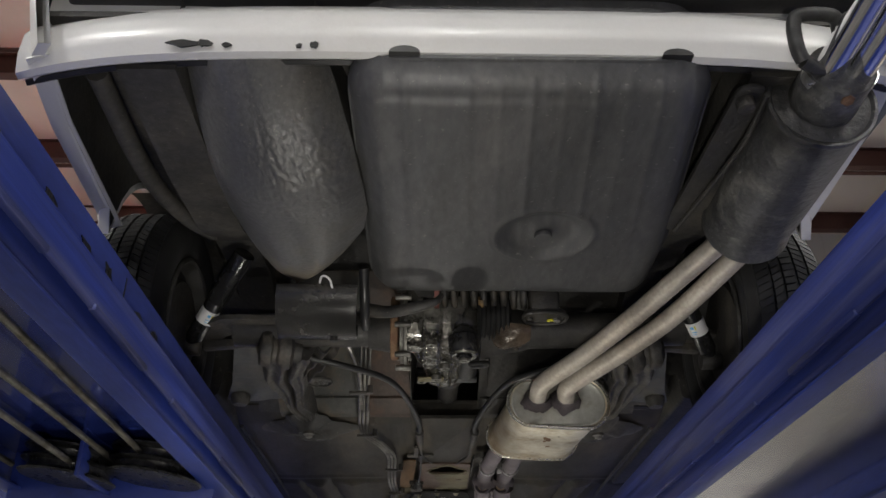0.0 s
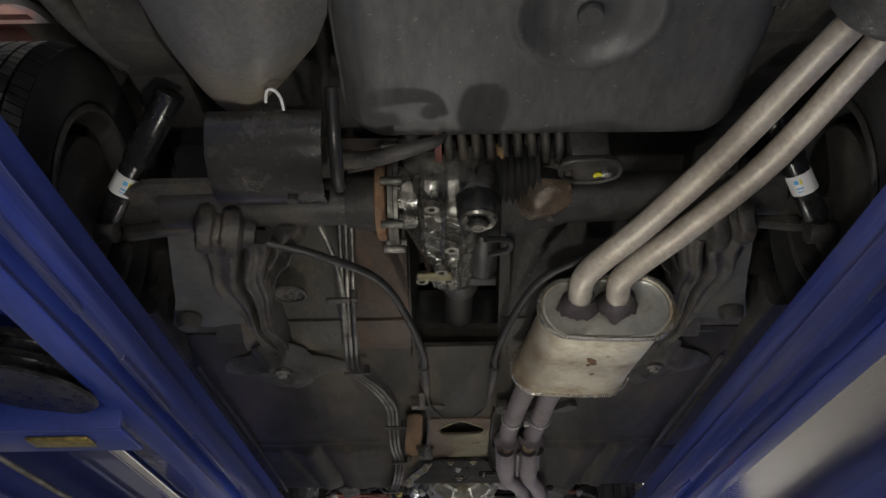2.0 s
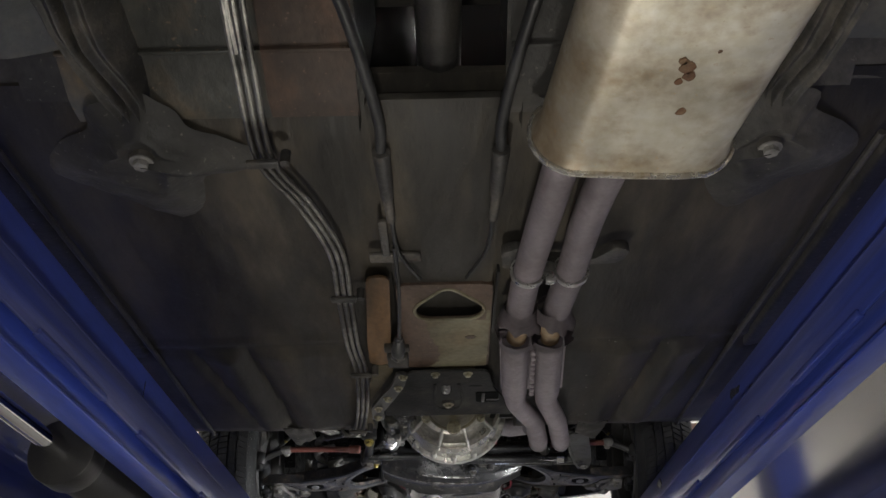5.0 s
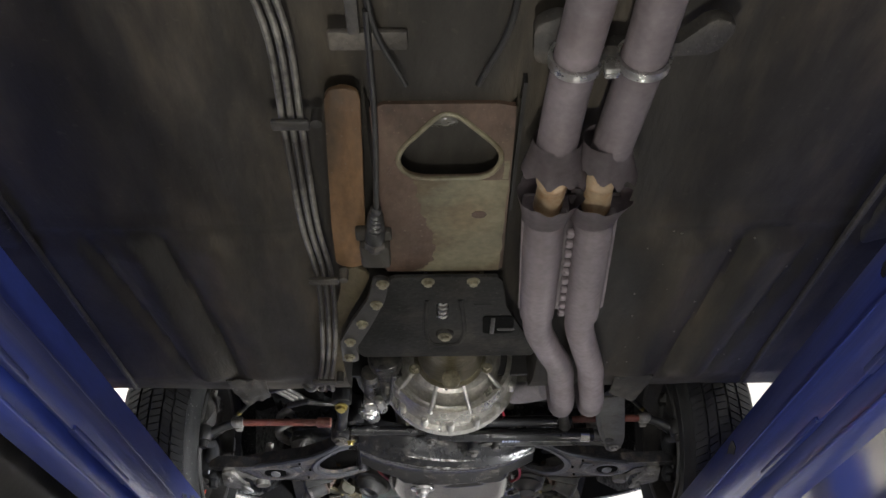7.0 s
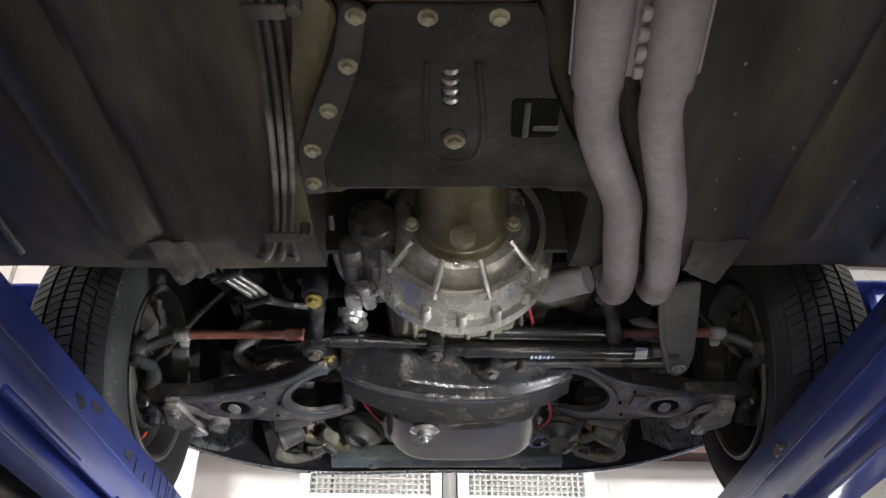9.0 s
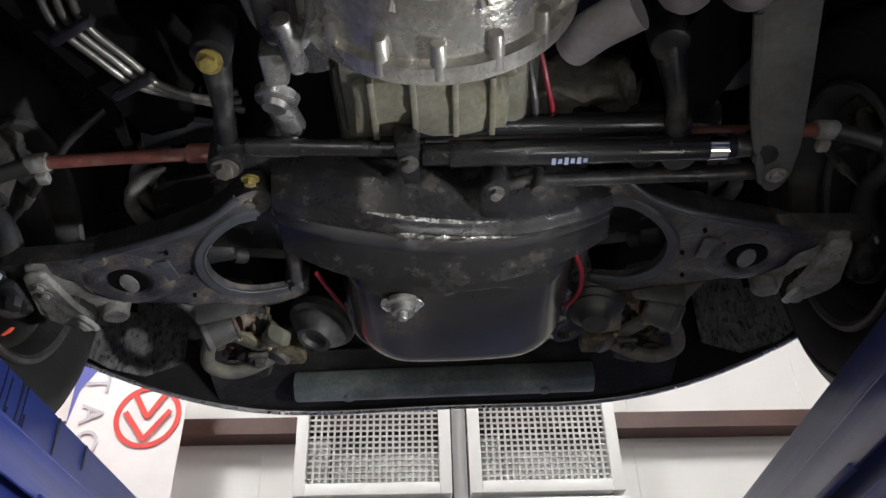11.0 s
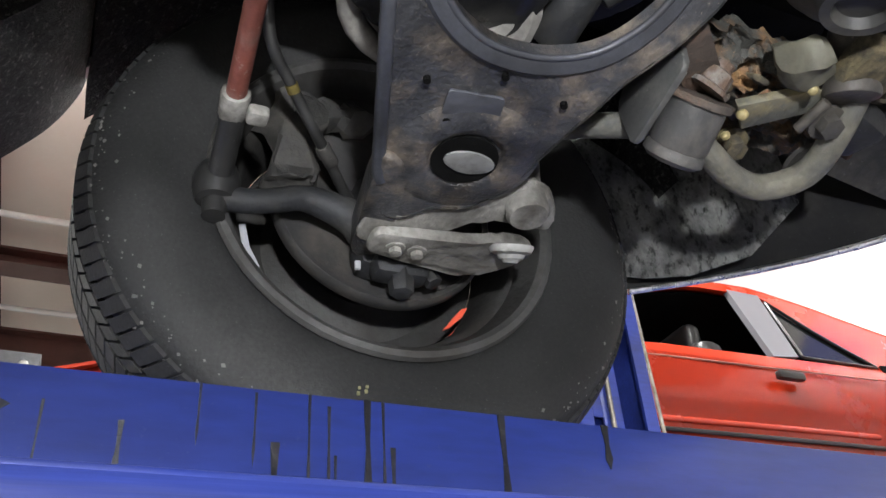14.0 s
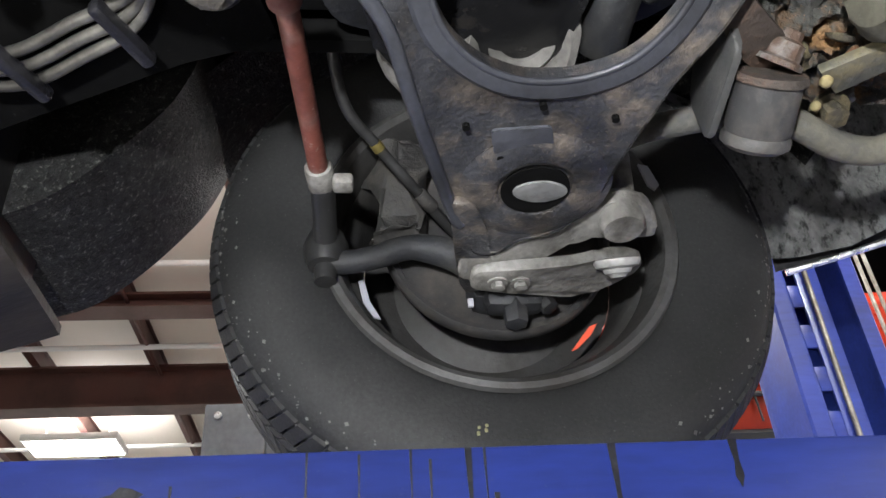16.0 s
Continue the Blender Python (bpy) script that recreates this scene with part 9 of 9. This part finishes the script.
for s in (1, -1):
    side = red_side(RX if s > 0 else RX - 1.5, s)
    belt = lambda y: float(np.interp(y, BELT_Y, BELT_Z))
    roof = lambda y: float(np.interp(y, [p[0] for p in ROOF], [p[1] for p in ROOF]))
    skin = lambda u, v, q: (cabin_x(v, s) - s * q, u, v)
    # roof rail, screen pillar and rear pillar round an open window
    top = [(y, roof(y)) for y in (5.62, 5.9, 6.15, 6.35, 6.50, 6.7, 6.85, 7.0, 7.18)]
    cs = part("roof_rail", prism(B(), top + [(y, z - 0.045) for y, z in reversed(top)], skin, 0.03), ORANGE_RED, red, "red roof rail over the open door window", False)
    tail = [(y, roof(y)) for y in (7.18, 7.46, 7.69, 7.94, 8.14, 8.38, 8.50)]
    inner = [(7.62, 3.036), (7.50, 3.115), (7.36, 3.235), (7.24, 3.40), (7.18, 3.435)]
    part("rear_pillar", prism(B(), tail + [(8.45, belt(8.45)), (8.0, belt(8.0)), (7.63, belt(7.63))] + inner, skin, 0.03), ORANGE_RED, red, "broad red rear pillar", False)
    part("door_top", prism(B(), [(5.66, belt(5.66) + 0.05), (6.42, 2.985), (7.0, 3.005), (7.63, 3.032), (7.63, belt(7.63) - 0.01), (6.9, belt(6.9) - 0.01), (6.27, belt(6.27) - 0.01), (5.62, belt(5.62) - 0.01)], skin, 0.03), ORANGE_RED, red, "", False)
    part("window_pillar", prism(B(), [(7.02, 3.44), (7.20, 3.435), (7.17, 3.25), (7.135, 3.028), (6.985, 3.008), (7.0, 3.20)], lambda u, v, q: (cabin_x(v, s) + s * (0.004 - q), u, v), 0.03), plain("grey_pillar", (0.16, 0.16, 0.18), 0.4), cs, "grey pillar behind the door", smooth=False)
    quarter = rounded([(7.21, 3.395), (7.36, 3.232), (7.50, 3.112), (7.60, 3.036), (7.16, 3.03)], 0.012, 2)
    part("quarter_window", prism(B(), quarter, lambda u, v, q: (cabin_x(v, s) - s * (0.006 + q), u, v), 0.006), DARK_GLASS, cs, "dark quarter window", smooth=False)
    part("window_seal", tube(B(), [(cabin_x(z, s) + s * 0.004, y, z) for y, z in quarter + quarter[:1]], 0.007, 6, 1, False), BLACK, cs)
    ox = RX if s > 0 else RX - 1.5
    part("belt_seam", tube(B(), [(ox - s * 0.045, y, belt(y) - 0.028) for y in (5.7, 6.3, 6.9, 7.5)], 0.004, 6), material("pale_red_seam", (0.42, 0.17, 0.12), 0.4), side)
    part("side_crease", tube(B(), [(ox - s * 0.004, y, z) for y, z in ((5.50, 2.612), (6.2, 2.632), (6.9, 2.648), (7.33, 2.655))], 0.012, 10), ORANGE_RED, side, "raised red swage line")
    part("rub_strip", tube(B(), [(ox + s * 0.002, y, z) for y, z in ((5.50, 2.572), (6.2, 2.590), (6.9, 2.602), (7.33, 2.608))], 0.009, 8), BLACK, side, "thin black rub strip")
    part("door_gap", tube(B(), [(ox + s * 0.002, 5.69, RZ + 0.07), (ox - s * 0.001, 5.685, 2.60), (ox - s * 0.012, 5.69, 2.74), (ox - s * 0.05, 5.70, 2.88)], 0.004, 6), BLACK, side)
    b = box(B(), ((RX if s > 0 else RX - 1.5) + s * 0.006, 6.942, 2.872), (0.035, 0.135, 0.038), 0.012)
    part("door_handle", b, BLACK, side, "black door handle")
b = B()
grid(b, lambda u, v: (cabin_x(float(np.interp(5.62 + 2.88 * v, [p[0] for p in ROOF], [p[1] for p in ROOF])), 1) + (cabin_x(float(np.interp(5.62 + 2.88 * v, [p[0] for p in ROOF], [p[1] for p in ROOF])), -1) - cabin_x(float(np.interp(5.62 + 2.88 * v, [p[0] for p in ROOF], [p[1] for p in ROOF])), 1)) * u,
                      5.62 + 2.88 * v, float(np.interp(5.62 + 2.88 * v, [p[0] for p in ROOF], [p[1] for p in ROOF])) + 0.02 * math.sin(math.pi * u)), 12, 30, 0.01)
part("roof", b, ORANGE_RED, red, "red roof running into a sloping tail")
for name, ya, yb in (("bonnet", 4.12, 5.64), ("boot_lid", 8.46, 8.60)):
    b = B()
    grid(b, lambda u, v: (RX - 0.03 - 1.44 * u, ya + (yb - ya) * v, float(np.interp(ya + (yb - ya) * v, BELT_Y, BELT_Z)) + 0.03 * math.sin(math.pi * u)), 10, 8, 0.01)
    part(name, b, ORANGE_RED, red)
for name, y in (("nose", 4.13), ("tail", 8.59)):
    b = B()
    grid(b, lambda u, v: (RX - 0.16 - 1.18 * u, y + (0.06 if name == "tail" else -0.06) * math.sin(math.pi * u) * math.sin(math.pi * v), RZ + 0.10 + 0.24 * v), 10, 8, 0.02)
    part(name, b, ORANGE_RED, red)
# near-black headliner: the cabin's shade is in its colour
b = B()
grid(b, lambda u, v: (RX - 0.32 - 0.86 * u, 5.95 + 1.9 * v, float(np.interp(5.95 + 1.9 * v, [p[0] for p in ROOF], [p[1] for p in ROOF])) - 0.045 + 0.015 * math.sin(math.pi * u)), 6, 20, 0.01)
part("headliner", b, SHADE_BLACK, red, "headliner, coloured near-black for the shaded cabin")
for x in (RX - 0.42, RX - 1.08):
    b = box(B(), (x, 6.78, 2.86), (0.46, 0.14, 0.52), 0.05, None, 3)
    box(b, (x, 6.80, 3.18), (0.24, 0.09, 0.15), 0.035, None, 3)
    part("seat", b, BLACK, red, "black front seat with headrest")
# near-black sheets added to hide the far side and keep the cabin dark
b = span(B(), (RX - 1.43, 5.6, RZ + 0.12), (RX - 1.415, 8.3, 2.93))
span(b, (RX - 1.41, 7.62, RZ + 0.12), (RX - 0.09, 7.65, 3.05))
part("cabin_blocker", b, SHADE_BLACK, red)
b = span(B(), (RX - 1.46, 4.3, RZ + 0.05), (RX - 0.04, 8.5, RZ + 0.09))
part("underbody", b, BLACK, red)
for x in (RX - 0.12, RX - 1.38):
    for y in ARCHES:
        b = lathe(B(), [(0.17, -0.08), (0.27, -0.09), (0.29, -0.06), (0.29, 0.06), (0.27, 0.09), (0.17, 0.08), (0.16, 0.0)], (x, y, RZ + 0.05), (1, 0, 0), 40)
        w = part("wheel", b, RUBBER, red, "dark wheel with black tyre")
        part("rim", lathe(B(), [(0.0, -0.02), (0.165, -0.03), (0.165, 0.03), (0.0, 0.02)], (x, y, RZ + 0.05), (1, 0, 0), 32, False), RIM, w)
rl = thing("second_lift", (RX - 0.75, 6.5, 0), "blue two-rail lift holding the red car", "vehicle lift")
for x in (RX - 0.12, RX - 1.38):
    part("runway", span(B(), (x - 0.22, 4.1, RZ - 0.39), (x + 0.22, 8.62, RZ - 0.24), 0.006), BLUE, rl, "blue steel runway")
for x in (RX - 0.12, RX - 1.38):
    for y in (4.7, 8.4):
        part("leg", span(B(), (x - 0.08, y - 0.08, 0), (x + 0.08, y + 0.08, RZ - 0.39), 0.01), BLUE, rl)
for x, y0, y1 in ((-1.70, 5.872, 5.795), (-1.71, 5.925, 5.80)):
    part("cable", rod(B(), (x, y0 + 0.03, 0.05), (x, y1, CEILING_Z - 0.2), 0.0055, None, 10), STEEL_CABLE, rl, "steel cable running up beside the lift")
